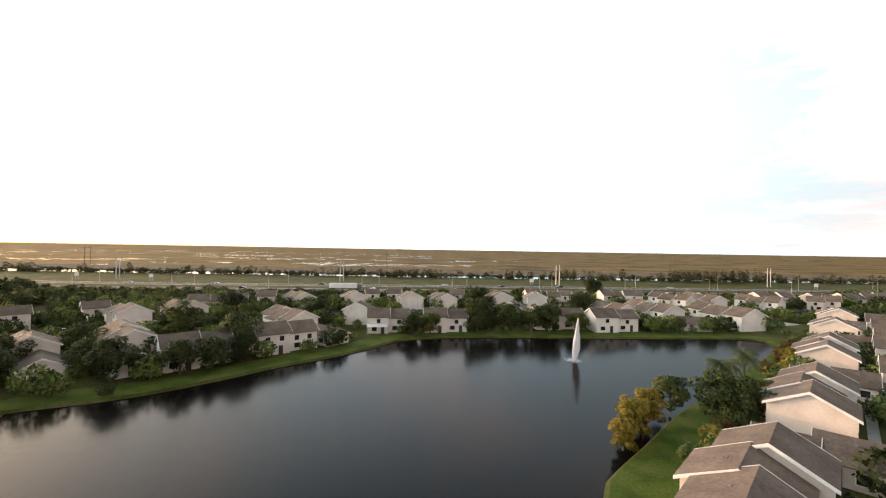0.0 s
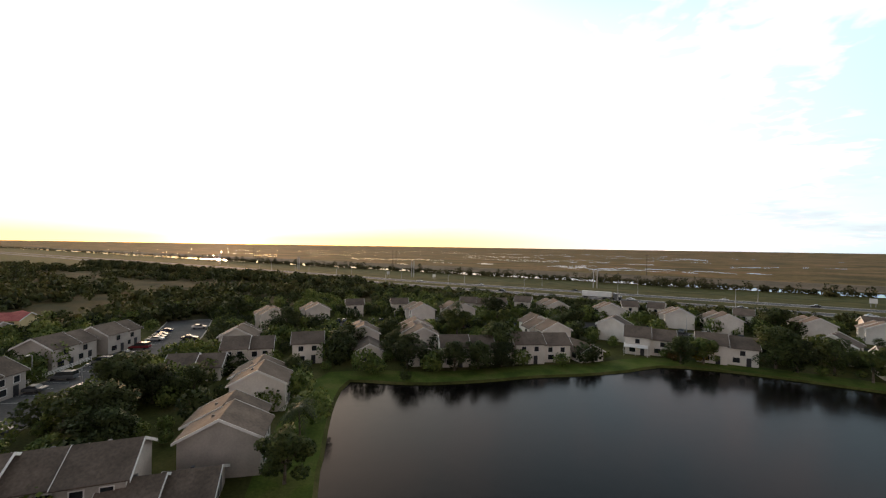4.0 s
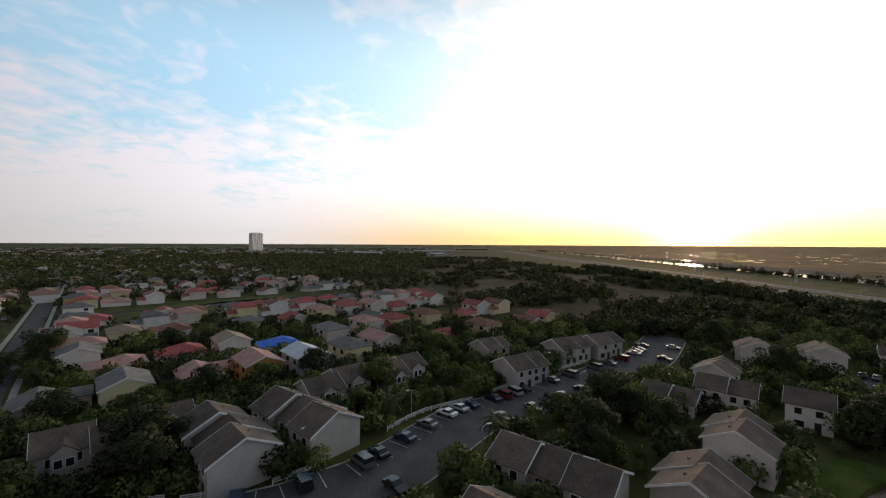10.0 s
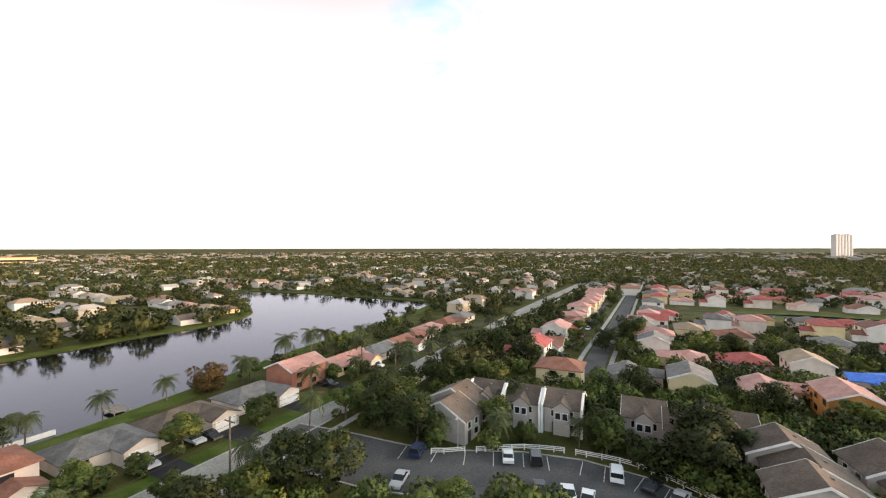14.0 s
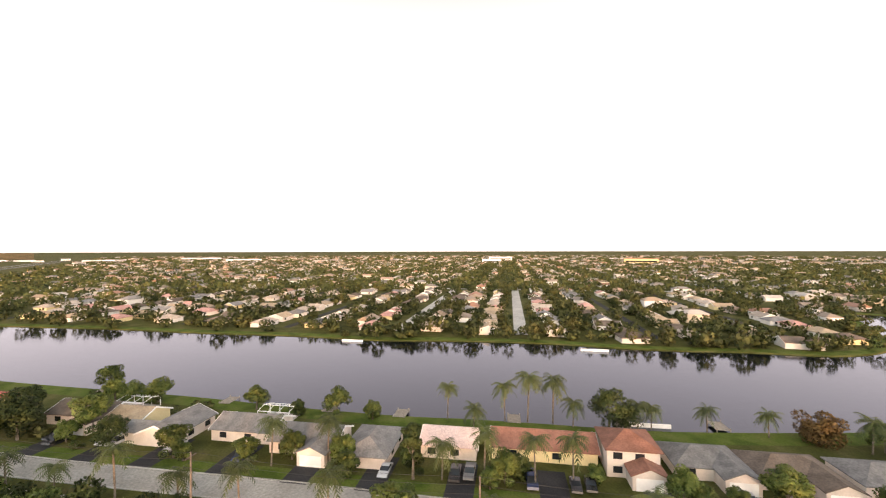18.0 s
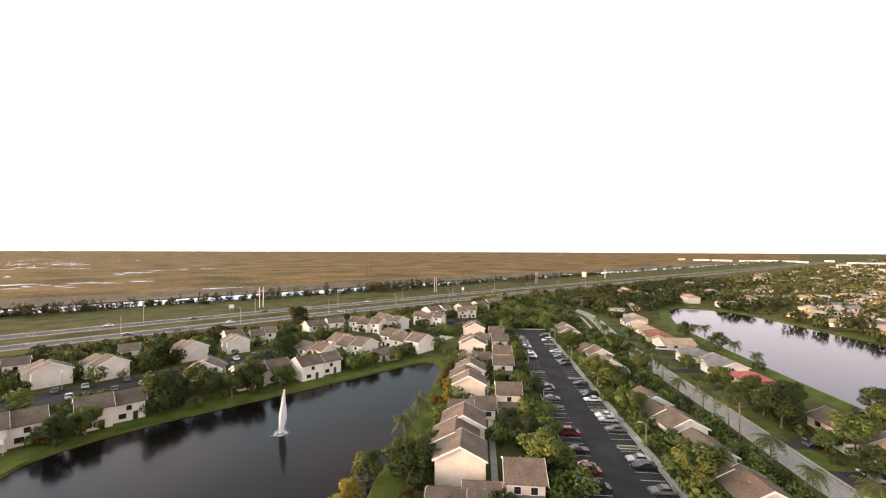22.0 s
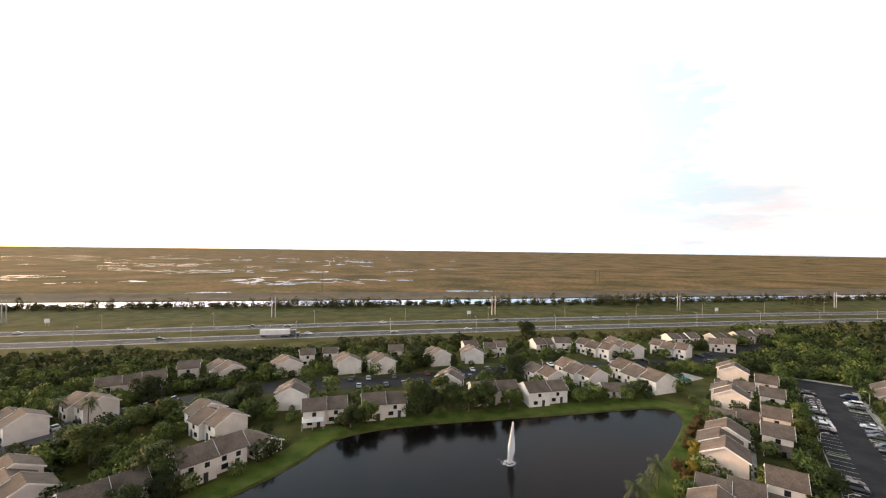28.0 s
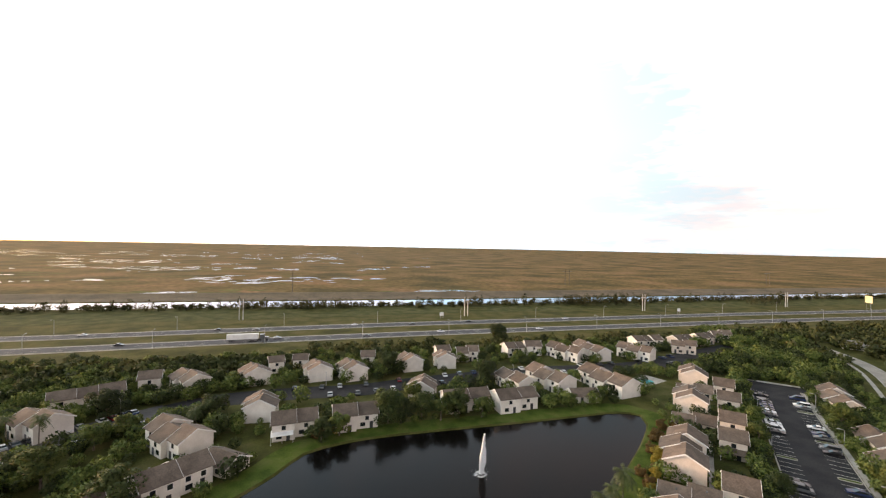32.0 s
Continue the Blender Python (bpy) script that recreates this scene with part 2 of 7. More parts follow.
GRASS = material("grass", [(0.046, 0.048, 0.014), (0.068, 0.072, 0.020), (0.098, 0.090, 0.034)], 0.95, 9.0, fine=0.5, bump=0.4, spec=0.08)
LAWN = material("lawn", [(0.046, 0.072, 0.013), (0.072, 0.104, 0.019), (0.098, 0.116, 0.030)], 0.95, 5.0, fine=0.4, bump=0.3, spec=0.08)
SCRUB = material("scrub_ground", [(0.036, 0.034, 0.012), (0.064, 0.050, 0.019), (0.100, 0.068, 0.030)], 0.95, 22.0, fine=2.0, spec=0.08)
MARSH = material("marsh", [(0.078, 0.060, 0.022), (0.150, 0.100, 0.038), (0.230, 0.130, 0.062)], 0.95, 90.0, fine=7.0, detail=12.0, grain=0.42, spec=0.05)
REED = material("reed", [(0.085, 0.085, 0.022), (0.15, 0.135, 0.038)], 0.95, 30.0, fine=5.0, grain=0.4, spec=0.08)
ASPHALT = material("asphalt", [(0.030, 0.029, 0.031), (0.046, 0.044, 0.045)], 0.92, 6.0, fine=0.3, spec=0.12)
ROAD = material("pale_road", [(0.27, 0.250, 0.225), (0.35, 0.325, 0.292)], 0.9, 7.0, fine=0.5, spec=0.1)
CONCRETE = material("concrete", [(0.32, 0.30, 0.27), (0.45, 0.43, 0.39)], 0.9, 3.0, fine=0.3)
WHITE = material("white_paint", [(0.70, 0.69, 0.67), (0.82, 0.81, 0.79)], 0.6, 2.0)
LINE = material("road_paint", [(0.55, 0.55, 0.53), (0.75, 0.75, 0.72)], 0.8, 1.0)
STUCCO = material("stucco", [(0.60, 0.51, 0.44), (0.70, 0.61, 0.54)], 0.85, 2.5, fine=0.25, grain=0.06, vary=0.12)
# darker stucco: the backlit shade of the south-west blocks is in its colour
SHADED_STUCCO = material("shaded_stucco", [(0.40, 0.365, 0.33), (0.48, 0.44, 0.40)], 0.85, 2.5, fine=0.25, grain=0.08, vary=0.10)
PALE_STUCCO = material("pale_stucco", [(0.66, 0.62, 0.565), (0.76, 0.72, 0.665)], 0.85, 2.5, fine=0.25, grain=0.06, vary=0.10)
CREAM = material("cream_stucco", [(0.62, 0.50, 0.28), (0.70, 0.58, 0.34)], 0.85, 2.5, fine=0.25, grain=0.06, vary=0.1)
SHINGLE = material("grey_brown_shingle", [(0.100, 0.076, 0.061), (0.152, 0.115, 0.092)], 0.9, 3.0, fine=0.35, vary=0.18, bump=0.3)
DOOR = material("dark_door", [(0.03, 0.03, 0.035), (0.05, 0.05, 0.05)], 0.3, 1.0)
STREET = material("bleached_street", [(0.40, 0.38, 0.35), (0.50, 0.475, 0.44)], 0.9, 9.0, fine=0.8, spec=0.1)
HWY_ASPHALT = material("highway_asphalt", [(0.045, 0.047, 0.055), (0.068, 0.070, 0.080)], 0.85, 12.0, fine=1.0)
DRIVE = material("grey_drive", [(0.080, 0.079, 0.080), (0.112, 0.110, 0.110)], 0.92, 5.0, fine=0.4, spec=0.15)
VERGE = material("highway_verge", [(0.046, 0.046, 0.012), (0.074, 0.070, 0.018), (0.105, 0.088, 0.030)], 0.95, 14.0, fine=1.2, spec=0.08)
LEVEE = material("levee_earth", [(0.10, 0.075, 0.045), (0.16, 0.115, 0.07)], 0.95, 20.0, fine=2.0)
RED_TILE = material("red_tile", [(0.31, 0.070, 0.066), (0.40, 0.110, 0.095)], 0.85, 2.0, fine=0.3, vary=0.15, bump=0.3)
TERRA = material("terracotta_tile", [(0.205, 0.088, 0.060), (0.285, 0.126, 0.088)], 0.85, 2.0, fine=0.3, vary=0.2, bump=0.3)
PINK_ROOF = material("pink_roof", [(0.42, 0.215, 0.185), (0.52, 0.29, 0.25)], 0.85, 2.0, fine=0.3, vary=0.1)
GREY_ROOF = material("grey_roof", [(0.135, 0.131, 0.128), (0.200, 0.192, 0.186)], 0.9, 2.0, fine=0.35, vary=0.2, bump=0.3)
PALE_PINK = material("pale_pink_roof", [(0.56, 0.42, 0.385), (0.66, 0.51, 0.47)], 0.85, 2.0, fine=0.3, vary=0.05)
WHITE_ROOF = material("white_roof", [(0.50, 0.53, 0.60), (0.60, 0.63, 0.70)], 0.6, 2.0, fine=0.5)
TAN_ROOF = material("tan_roof", [(0.30, 0.22, 0.15), (0.38, 0.29, 0.20)], 0.9, 2.0, fine=0.35, vary=0.2, bump=0.3)
PALE_ROOF = material("pale_tile_roof", [(0.34, 0.28, 0.23), (0.43, 0.36, 0.30)], 0.9, 2.0, fine=0.35, vary=0.15)
BLUE_TARP = material("blue_tarp", [(0.03, 0.14, 0.55), (0.05, 0.20, 0.70)], 0.5, 0.8)
YELLOW = material("yellow_stucco", [(0.64, 0.54, 0.33), (0.72, 0.61, 0.39)], 0.85, 2.5, fine=0.25, grain=0.06)
ORANGE = material("orange_stucco", [(0.50, 0.22, 0.06), (0.58, 0.27, 0.09)], 0.85, 2.5, fine=0.25, grain=0.06)
BRICK = material("brick_red_stucco", [(0.34, 0.13, 0.09), (0.42, 0.18, 0.12)], 0.85, 2.5, fine=0.25, grain=0.06)
BLUE_WALL = material("pale_blue_stucco", [(0.46, 0.48, 0.55), (0.54, 0.56, 0.63)], 0.85, 2.5, fine=0.25, grain=0.06)
STEEL = material("galvanised_steel", [(0.38, 0.39, 0.40), (0.50, 0.51, 0.52)], 0.45, 1.0, metal=0.6)
POLE = material("weathered_pole", [(0.10, 0.08, 0.065), (0.16, 0.13, 0.11)], 0.9, 1.0)
TYRE = material("tyre", [(0.02, 0.02, 0.02), (0.035, 0.035, 0.035)], 0.85, 0.3)
SPRAY = material("white_spray", [(0.78, 0.80, 0.82), (0.90, 0.91, 0.92)], 0.9, 0.5)
nt = SPRAY.node_tree
mixer, thin = nt.nodes.new("ShaderNodeMixShader"), nt.nodes.new("ShaderNodeBsdfTranslucent")
thin.inputs["Color"].default_value = (0.92, 0.93, 0.95, 1)
nt.links.new(nt.nodes["Principled BSDF"].outputs[0], mixer.inputs[1])
nt.links.new(thin.outputs[0], mixer.inputs[2])
nt.links.new(mixer.outputs[0], nt.nodes["Material Output"].inputs["Surface"])
POOL = material("pool_water", [(0.05, 0.42, 0.46), (0.09, 0.52, 0.55)], 0.15, 1.0)
BARK = material("bark", [(0.10, 0.075, 0.055), (0.18, 0.15, 0.12)], 0.95, 0.6, fine=0.1)
LEAF = material("leaf", [(0.050, 0.078, 0.020), (0.094, 0.126, 0.030), (0.145, 0.165, 0.042)], 0.75, 1.8, fine=0.5, vary=0.35, grain=0.35)
LEAF_DARK = material("dark_leaf", [(0.032, 0.048, 0.014), (0.060, 0.078, 0.021)], 0.75, 1.6, fine=0.5, vary=0.3, grain=0.35)
LEAF_PALM = material("palm_leaf", [(0.040, 0.058, 0.018), (0.075, 0.095, 0.030)], 0.6, 0.8, vary=0.25)
LEAF_GOLD = material("golden_leaf", [(0.22, 0.165, 0.022), (0.34, 0.25, 0.04)], 0.7, 1.0, vary=0.1)
LEAF_RUST = material("rusty_leaf", [(0.115, 0.066, 0.022), (0.19, 0.11, 0.035)], 0.7, 1.0, vary=0.1)
GLASS = bpy.data.materials.new("window_glass")
GLASS.use_nodes = True
GLASS.node_tree.nodes["Principled BSDF"].inputs["Base Color"].default_value = (0.02, 0.022, 0.025, 1)
GLASS.node_tree.nodes["Principled BSDF"].inputs["Roughness"].default_value = 0.08
GLASS.node_tree.nodes["Principled BSDF"].inputs["Specular IOR Level"].default_value = 0.6


def water_material(name, colour, ripple, scale, gloss=1.0, tint=(0.66, 0.82, 1.0), rough=0.07):
    m = bpy.data.materials.new(name)
    m.use_nodes = True
    n, l = m.node_tree.nodes, m.node_tree.links
    body = n["Principled BSDF"]
    body.inputs["Base Color"].default_value = (*colour, 1)
    body.inputs["Roughness"].default_value, body.inputs["Specular IOR Level"].default_value = 1.0, 0.0
    geo = n.new("ShaderNodeNewGeometry")
    tex = n.new("ShaderNodeTexNoise")
    tex.inputs["Scale"].default_value, tex.inputs["Detail"].default_value = 1.0 / scale, 5.0
    l.new(geo.outputs["Position"], tex.inputs["Vector"])
    b = n.new("ShaderNodeBump")
    b.inputs["Strength"].default_value, b.inputs["Distance"].default_value = ripple, 0.12
    l.new(tex.outputs["Fac"], b.inputs["Height"])
    mirror = n.new("ShaderNodeBsdfGlossy")
    mirror.inputs["Color"].default_value, mirror.inputs["Roughness"].default_value = (*tint, 1), rough
    l.new(b.outputs[0], mirror.inputs["Normal"])
    rim = n.new("ShaderNodeFresnel")
    rim.inputs["IOR"].default_value = 1.33
    l.new(b.outputs[0], rim.inputs["Normal"])
    k = n.new("ShaderNodeMath")
    k.operation = "MULTIPLY"
    k.inputs[1].default_value = gloss
    l.new(rim.outputs[0], k.inputs[0])
    mix = n.new("ShaderNodeMixShader")
    l.new(k.outputs[0], mix.inputs[0])
    l.new(body.outputs[0], mix.inputs[1])
    l.new(mirror.outputs[0], mix.inputs[2])
    l.new(mix.outputs[0], n["Material Output"].inputs["Surface"])
    return m


WATER = water_material("lake_water", (0.004, 0.005, 0.007), 0.16, 1.0, 1.22, (0.76, 0.86, 1.0))
PEAT_WATER = water_material("peat_water", (0.004, 0.0035, 0.003), 0.13, 1.5, 0.42, (1.0, 0.94, 0.93), 0.15)


def thin_leaves(*mats):
    """Leaves let part of the light through."""
    for m in mats:
        n, l = m.node_tree.nodes, m.node_tree.links
        bsdf = n["Principled BSDF"]
        mix, glow_through = n.new("ShaderNodeMixShader"), n.new("ShaderNodeBsdfTranslucent")
        mix.inputs[0].default_value = 0.20
        l.new(bsdf.inputs["Base Color"].links[0].from_socket, glow_through.inputs["Color"])
        l.new(bsdf.outputs[0], mix.inputs[1])
        l.new(glow_through.outputs[0], mix.inputs[2])
        l.new(mix.outputs[0], n["Material Output"].inputs["Surface"])


thin_leaves(LEAF, LEAF_DARK, LEAF_GOLD, LEAF_RUST, LEAF_PALM)


# ---- building blocks ----
def mesh_of(bm, mat, name):
    me = bpy.data.meshes.new(name)
    bm.to_mesh(me)
    bm.free()
    for m in mat if isinstance(mat, (list, tuple)) else (mat,):
        me.materials.append(m)
    return me


def part(name, bm, mat, parent=None, label=""):
    ob = new(name, bm if isinstance(bm, bpy.types.Mesh) else mesh_of(bm, mat, name))
    ob.parent = parent
    return tagged(ob, label)


def thing(name, label, category, group="", kind=""):
    return tagged(new(name), label, category, group, kind)


def box(bm, x0, x1, y0, y1, z0, z1, index=0):
    v = [bm.verts.new(p) for p in ((x0, y0, z0), (x1, y0, z0), (x1, y1, z0), (x0, y1, z0), (x0, y0, z1), (x1, y0, z1), (x1, y1, z1), (x0, y1, z1))]
    for f in ((0, 3, 2, 1), (4, 5, 6, 7), (0, 1, 5, 4), (1, 2, 6, 5), (2, 3, 7, 6), (3, 0, 4, 7)):
        bm.faces.new([v[i] for i in f]).material_index = index


def prism(bm, outline, z0, z1):
    """A solid from a plan outline (counter-clockwise)."""
    lo = [bm.verts.new((x, y, z0)) for x, y in outline]
    hi = [bm.verts.new((x, y, z1)) for x, y in outline]
    bm.faces.new(hi)
    bm.faces.new(lo[::-1])
    for i in range(len(lo)):
        j = (i + 1) % len(lo)
        bm.faces.new((lo[i], lo[j], hi[j], hi[i]))


def tube(bm, a, b, r0, r1, n=6):
    a, b = Vector(a), Vector(b)
    q = (b - a).to_track_quat("Z", "Y")
    rings = [[bm.verts.new(p + q @ Vector((r * math.cos(i * 2 * math.pi / n), r * math.sin(i * 2 * math.pi / n), 0))) for i in range(n)] for p, r in ((a, r0), (b, r1))]
    for i in range(n):
        j = (i + 1) % n
        bm.faces.new((rings[0][i], rings[0][j], rings[1][j], rings[1][i]))
    bm.faces.new(rings[1])
    bm.faces.new(rings[0][::-1])


def smooth_line(points, step=6.0, closed=False):
    """A Catmull-Rom line through points."""
    pts = [Vector(p) for p in points]
    n, out = len(pts), []
    for i in range(n if closed else n - 1):
        p0, p1, p2, p3 = (pts[(i + k) % n] if closed else pts[min(max(i + k, 0), n - 1)] for k in (-1, 0, 1, 2))
        m = max(1, int((p2 - p1).length / step))
        for j in range(m):
            t = j / m
            out.append(0.5 * ((2 * p1) + (p2 - p0) * t + (2 * p0 - 5 * p1 + 4 * p2 - p3) * t * t + (3 * p1 - p0 - 3 * p2 + p3) * t ** 3))
    if not closed:
        out.append(pts[-1])
    return out


def strip(bm, line, left, right, z0, z1=None):
    """A band along a line, from left to right metres of it (to its left positive); with z1 a solid from z0 to z1."""
    rows = []
    for i, p in enumerate(line):
        d = (line[min(i + 1, len(line) - 1)] - line[max(i - 1, 0)]).normalized()
        nrm = Vector((-d.y, d.x))
        a, b = p.xy + nrm * left, p.xy + nrm * right
        zs = (z0,) if z1 is None else (z0, z1)
        rows.append([(bm.verts.new((*a, z)), bm.verts.new((*b, z))) for z in zs])
    for r, s in zip(rows, rows[1:]):
        if z1 is None:
            bm.faces.new((r[0][0], r[0][1], s[0][1], s[0][0]))
        else:
            bm.faces.new((r[1][0], r[1][1], s[1][1], s[1][0]))
            bm.faces.new((r[0][0], r[1][0], s[1][0], s[0][0]))
            bm.faces.new((r[1][1], r[0][1], s[0][1], s[1][1]))


def setting(name, bm, mat, label, category):
    return tagged(new(name, mesh_of(bm, mat, name)), label, category, kind="structure")


# ---- ground and water ----
LAKE_A = [(17, 30), (17, 40), (20, 46), (28, 54), (40, 66), (50, 74), (61, 83), (72, 93), (85, 104), (96, 115), (99, 122), (92, 126), (77, 125.5), (57, 124.5), (40, 124),
          (14, 123), (0, 121), (-11, 116.5), (-17, 107.5), (-25, 98), (-34, 89.5), (-42, 80), (-50, 72), (-57, 67.5), (-65.5, 63), (-63, 58), (-57.5, 51), (-51, 44), (-45, 38), (-39, 32), (-24, 21), (0, 22)]
LAKE_B = [(346, 120), (318, 122), (268, 100), (236, 78), (207, 54), (177, 28), (137, -9), (112, -30), (88, -52), (79, -62), (64, -77), (46, -95), (24, -124), (10, -145), (-9, -168), (-34, -196),
          (-62, -233), (-74, -256), (-64, -276), (-34, -303), (4, -342), (46, -372), (60, -360), (42, -306), (31, -258), (31, -238), (41, -216), (62, -197), (80, -177), (98, -161), (116, -148), (133, -132), (147, -117), (160, -101), (172, -86), (206, -57), (236, -26), (274, 9), (308, 44), (340, 82)]
POND = [(-205, -176), (-226, -166), (-252, -150), (-284, -110), (-268, -108), (-232, -132), (-195, -157)]
FAR_POND = [(150, -445), (215, -482), (266, -552), (215, -545), (163, -497)]
CANAL_Y = [(-2400, 430), (-1300, 412), (-560, 405), (-300, 405), (-100, 407), (60, 407), (300, 414), (560, 422), (1200, 435), (2450, 460)]
HWY = [(-2400, 195), (-1100, 238), (-713, 250), (-507, 254), (-353, 258), (-200, 257), (-100, 264), (36, 274), (215, 280), (344, 284), (500, 284), (1200, 284), (2450, 285)]
canal_line, hwy_line = smooth_line([Vector((x, y)) for x, y in CANAL_Y], 40), smooth_line([Vector((x, y)) for x, y in HWY], 30)

canal_ring = []
for side in (1, -1):
    rowpts = []
    for i, p in enumerate(canal_line):
        d = (canal_line[min(i + 1, len(canal_line) - 1)] - canal_line[max(i - 1, 0)]).normalized()
        rowpts.append(p + Vector((-d.y, d.x)) * 21 * side)
    canal_ring += rowpts if side == 1 else rowpts[::-1]
shores = {"lake": smooth_line(LAKE_A_V := [Vector(p) for p in LAKE_A], 4, True), "long_lake": smooth_line([Vector(p) for p in LAKE_B], 6, True),
          "pond": smooth_line([Vector(p) for p in POND], 6, True), "far_pond": smooth_line([Vector(p) for p in FAR_POND], 6, True), "canal": canal_ring}
bm = bmesh.new()
edges = []


def ring(points, z):
    vs = [bm.verts.new((p[0], p[1], z)) for p in points]
    es = [bm.edges.new((vs[i], vs[(i + 1) % len(vs)])) for i in range(len(vs))]
    return vs, es


rim, rim_edges = ring([(2600 * math.cos(a * math.pi / 48), 2600 * math.sin(a * math.pi / 48)) for a in range(96)], 0)
edges += rim_edges
tops = {}
for name, pts in shores.items():
    vs, es = ring(pts, 0)
    edges += es
    tops[name] = vs
bmesh.ops.triangle_fill(bm, use_beauty=True, edges=edges)
outer = [bm.verts.new((v.co.x * 1.87, v.co.y * 1.87, 30)) for v in rim]
for i in range(96):
    bm.faces.new((rim[i], rim[(i + 1) % 96], outer[(i + 1) % 96], outer[i]))
for name, pts in shores.items():
    vs = tops[name]
    mid = sum((Vector(p[:2]) for p in pts), Vector((0, 0))) / len(pts)
    low = []
    for i, p in enumerate(pts):
        d = (Vector(pts[(i + 1) % len(pts)][:2]) - Vector(pts[i - 1][:2])).normalized()
        nrm = Vector((-d.y, d.x))
        area = sum(a[0] * b[1] - b[0] * a[1] for a, b in zip(pts, pts[1:] + pts[:1]))
        q = Vector(p[:2]) + nrm * (1.1 if area > 0 else -1.1)
        low.append(bm.verts.new((q.x, q.y, -0.9)))
    for i in range(len(vs)):
        j = (i + 1) % len(vs)
        bm.faces.new((vs[i], vs[j], low[j], low[i]))
bmesh.ops.recalc_face_normals(bm, faces=bm.faces)
setting("ground", bm, GRASS, "mown and rough grass ground of a flat suburb", "ground")
for name, pts in shores.items():
    bm = bmesh.new()
    bmesh.ops.triangle_fill(bm, use_beauty=True, edges=ring(pts, -0.45)[1])
    for f in bm.faces:
        if f.normal.z < 0:
            f.normal_flip()
    setting("water_" + name, bm, PEAT_WATER if name == "lake" else WATER, "calm dark water of a " + name.replace("_", " ") + " reflecting the evening sky", "water")

# marsh beyond the canal levee
bm = bmesh.new()
lev = [p + Vector((0, 70)) for p in canal_line]
def lev_y(x):
    return float(np.interp(x, [p.x for p in lev], [p.y for p in lev]))


arc = [Vector((2590 * math.cos(a), 2590 * math.sin(a))) for a in [radians(9 + 3.9 * k) for k in range(43)]]
inner = [bm.verts.new((p.x, p.y, 0.06)) for p in arc]
bm.faces.new([bm.verts.new((p.x, p.y, 0.06)) for p in lev] + inner)
out = [bm.verts.new((p.x * 1.87, p.y * 1.87, 30.3)) for p in arc]
for i in range(len(arc) - 1):
    bm.faces.new((inner[i], inner[i + 1], out[i + 1], out[i]))
bmesh.ops.triangulate(bm, faces=bm.faces)
bmesh.ops.recalc_face_normals(bm, faces=bm.faces)
setting("marsh", bm, MARSH, "wide brown and olive sawgrass marsh", "marsh")

# ---- roads ----
MAIN = smooth_line([Vector(p) for p in ((290, 222), (274, 182), (250, 146), (193, 98), (153, 61), (125, 33), (105, 14), (92, 1), (70, -21), (32, -57), (10, -78), (-12, -100), (-40, -128), (-64, -152), (-112, -203), (-182, -272), (-262, -350), (-460, -550), (-930, -1020))], 8)
bm = bmesh.new()
strip(bm, MAIN, 3.1, -3.1, 0.03)
verge_bm = bmesh.new()
strip(verge_bm, [p for p in MAIN if -30 < p.x < 250], 7.4, 3.42, 0.012)
setting("lawn_road", verge_bm, LAWN, "bright mown verge beside the neighbourhood road", "lawn")
setting("road_main", bm, ROAD, "pale weathered two-lane neighbourhood road", "road")
bm = bmesh.new()
CARRIAGEWAYS = (19.0, -13.5)
for o in CARRIAGEWAYS:
    strip(bm, hwy_line, o + 5.6, o - 5.6, 0.05)
setting("road_highway", bm, HWY_ASPHALT, "dark divided highway with two carriageways", "highway")


# ---- houses ----
def gable(bm_wall, bm_roof, bm_trim, x0, x1, yc, w, eave, ridge, over=0.45):
    """One gabled volume with its ridge along x."""
    y0, y1 = yc - w / 2, yc + w / 2
    s = [[bm_wall.verts.new(p) for p in ((x, y0, 0), (x, y1, 0), (x, y1, eave), (x, yc, ridge), (x, y0, eave))] for x in (x0, x1)]
    bm_wall.faces.new(s[0][::-1])
    bm_wall.faces.new(s[1])
    for i, j in ((0, 4), (1, 2)):
        bm_wall.faces.new((s[0][i], s[1][i], s[1][j], s[0][j]) if i == 0 else (s[1][i], s[0][i], s[0][j], s[1][j]))
    k = (ridge - eave) / (w / 2)
    for side in (-1, 1):
        yo, zo, t = yc + side * (w / 2 + over), eave - k * over, 0.16
        c = [(x, y, z + dz) for dz in (0.03, t) for x, y, z in ((x0 - over, yc, ridge), (x1 + over, yc, ridge), (x1 + over, yo, zo), (x0 - over, yo, zo))]
        v = [bm_roof.verts.new(p) for p in c]
        for f in ((0, 1, 2, 3), (7, 6, 5, 4), (0, 4, 5, 1), (1, 5, 6, 2), (2, 6, 7, 3), (3, 7, 4, 0)):
            bm_roof.faces.new([v[i] for i in (f if side > 0 else f[::-1])])
    for bm_t, x in zip(bm_trim, (x0 - over - 0.05, x1 + over)):
        zo, yo = eave - k * over, w / 2 + over
        c = [[bm_t.verts.new((x + dx, yc + y, z + dz)) for y, z in ((-yo, zo), (0, ridge), (yo, zo))] for dx, dz in ((0, -0.16), (0, 0.20), (0.06, 0.20), (0.06, -0.16))]
        for i in range(4):
            for j in range(2):
                bm_t.faces.new((c[i][j], c[i][j + 1], c[(i + 1) % 4][j + 1], c[(i + 1) % 4][j]))
        for j in (0, 2):
            bm_t.faces.new([c[i][j] for i in range(4)])


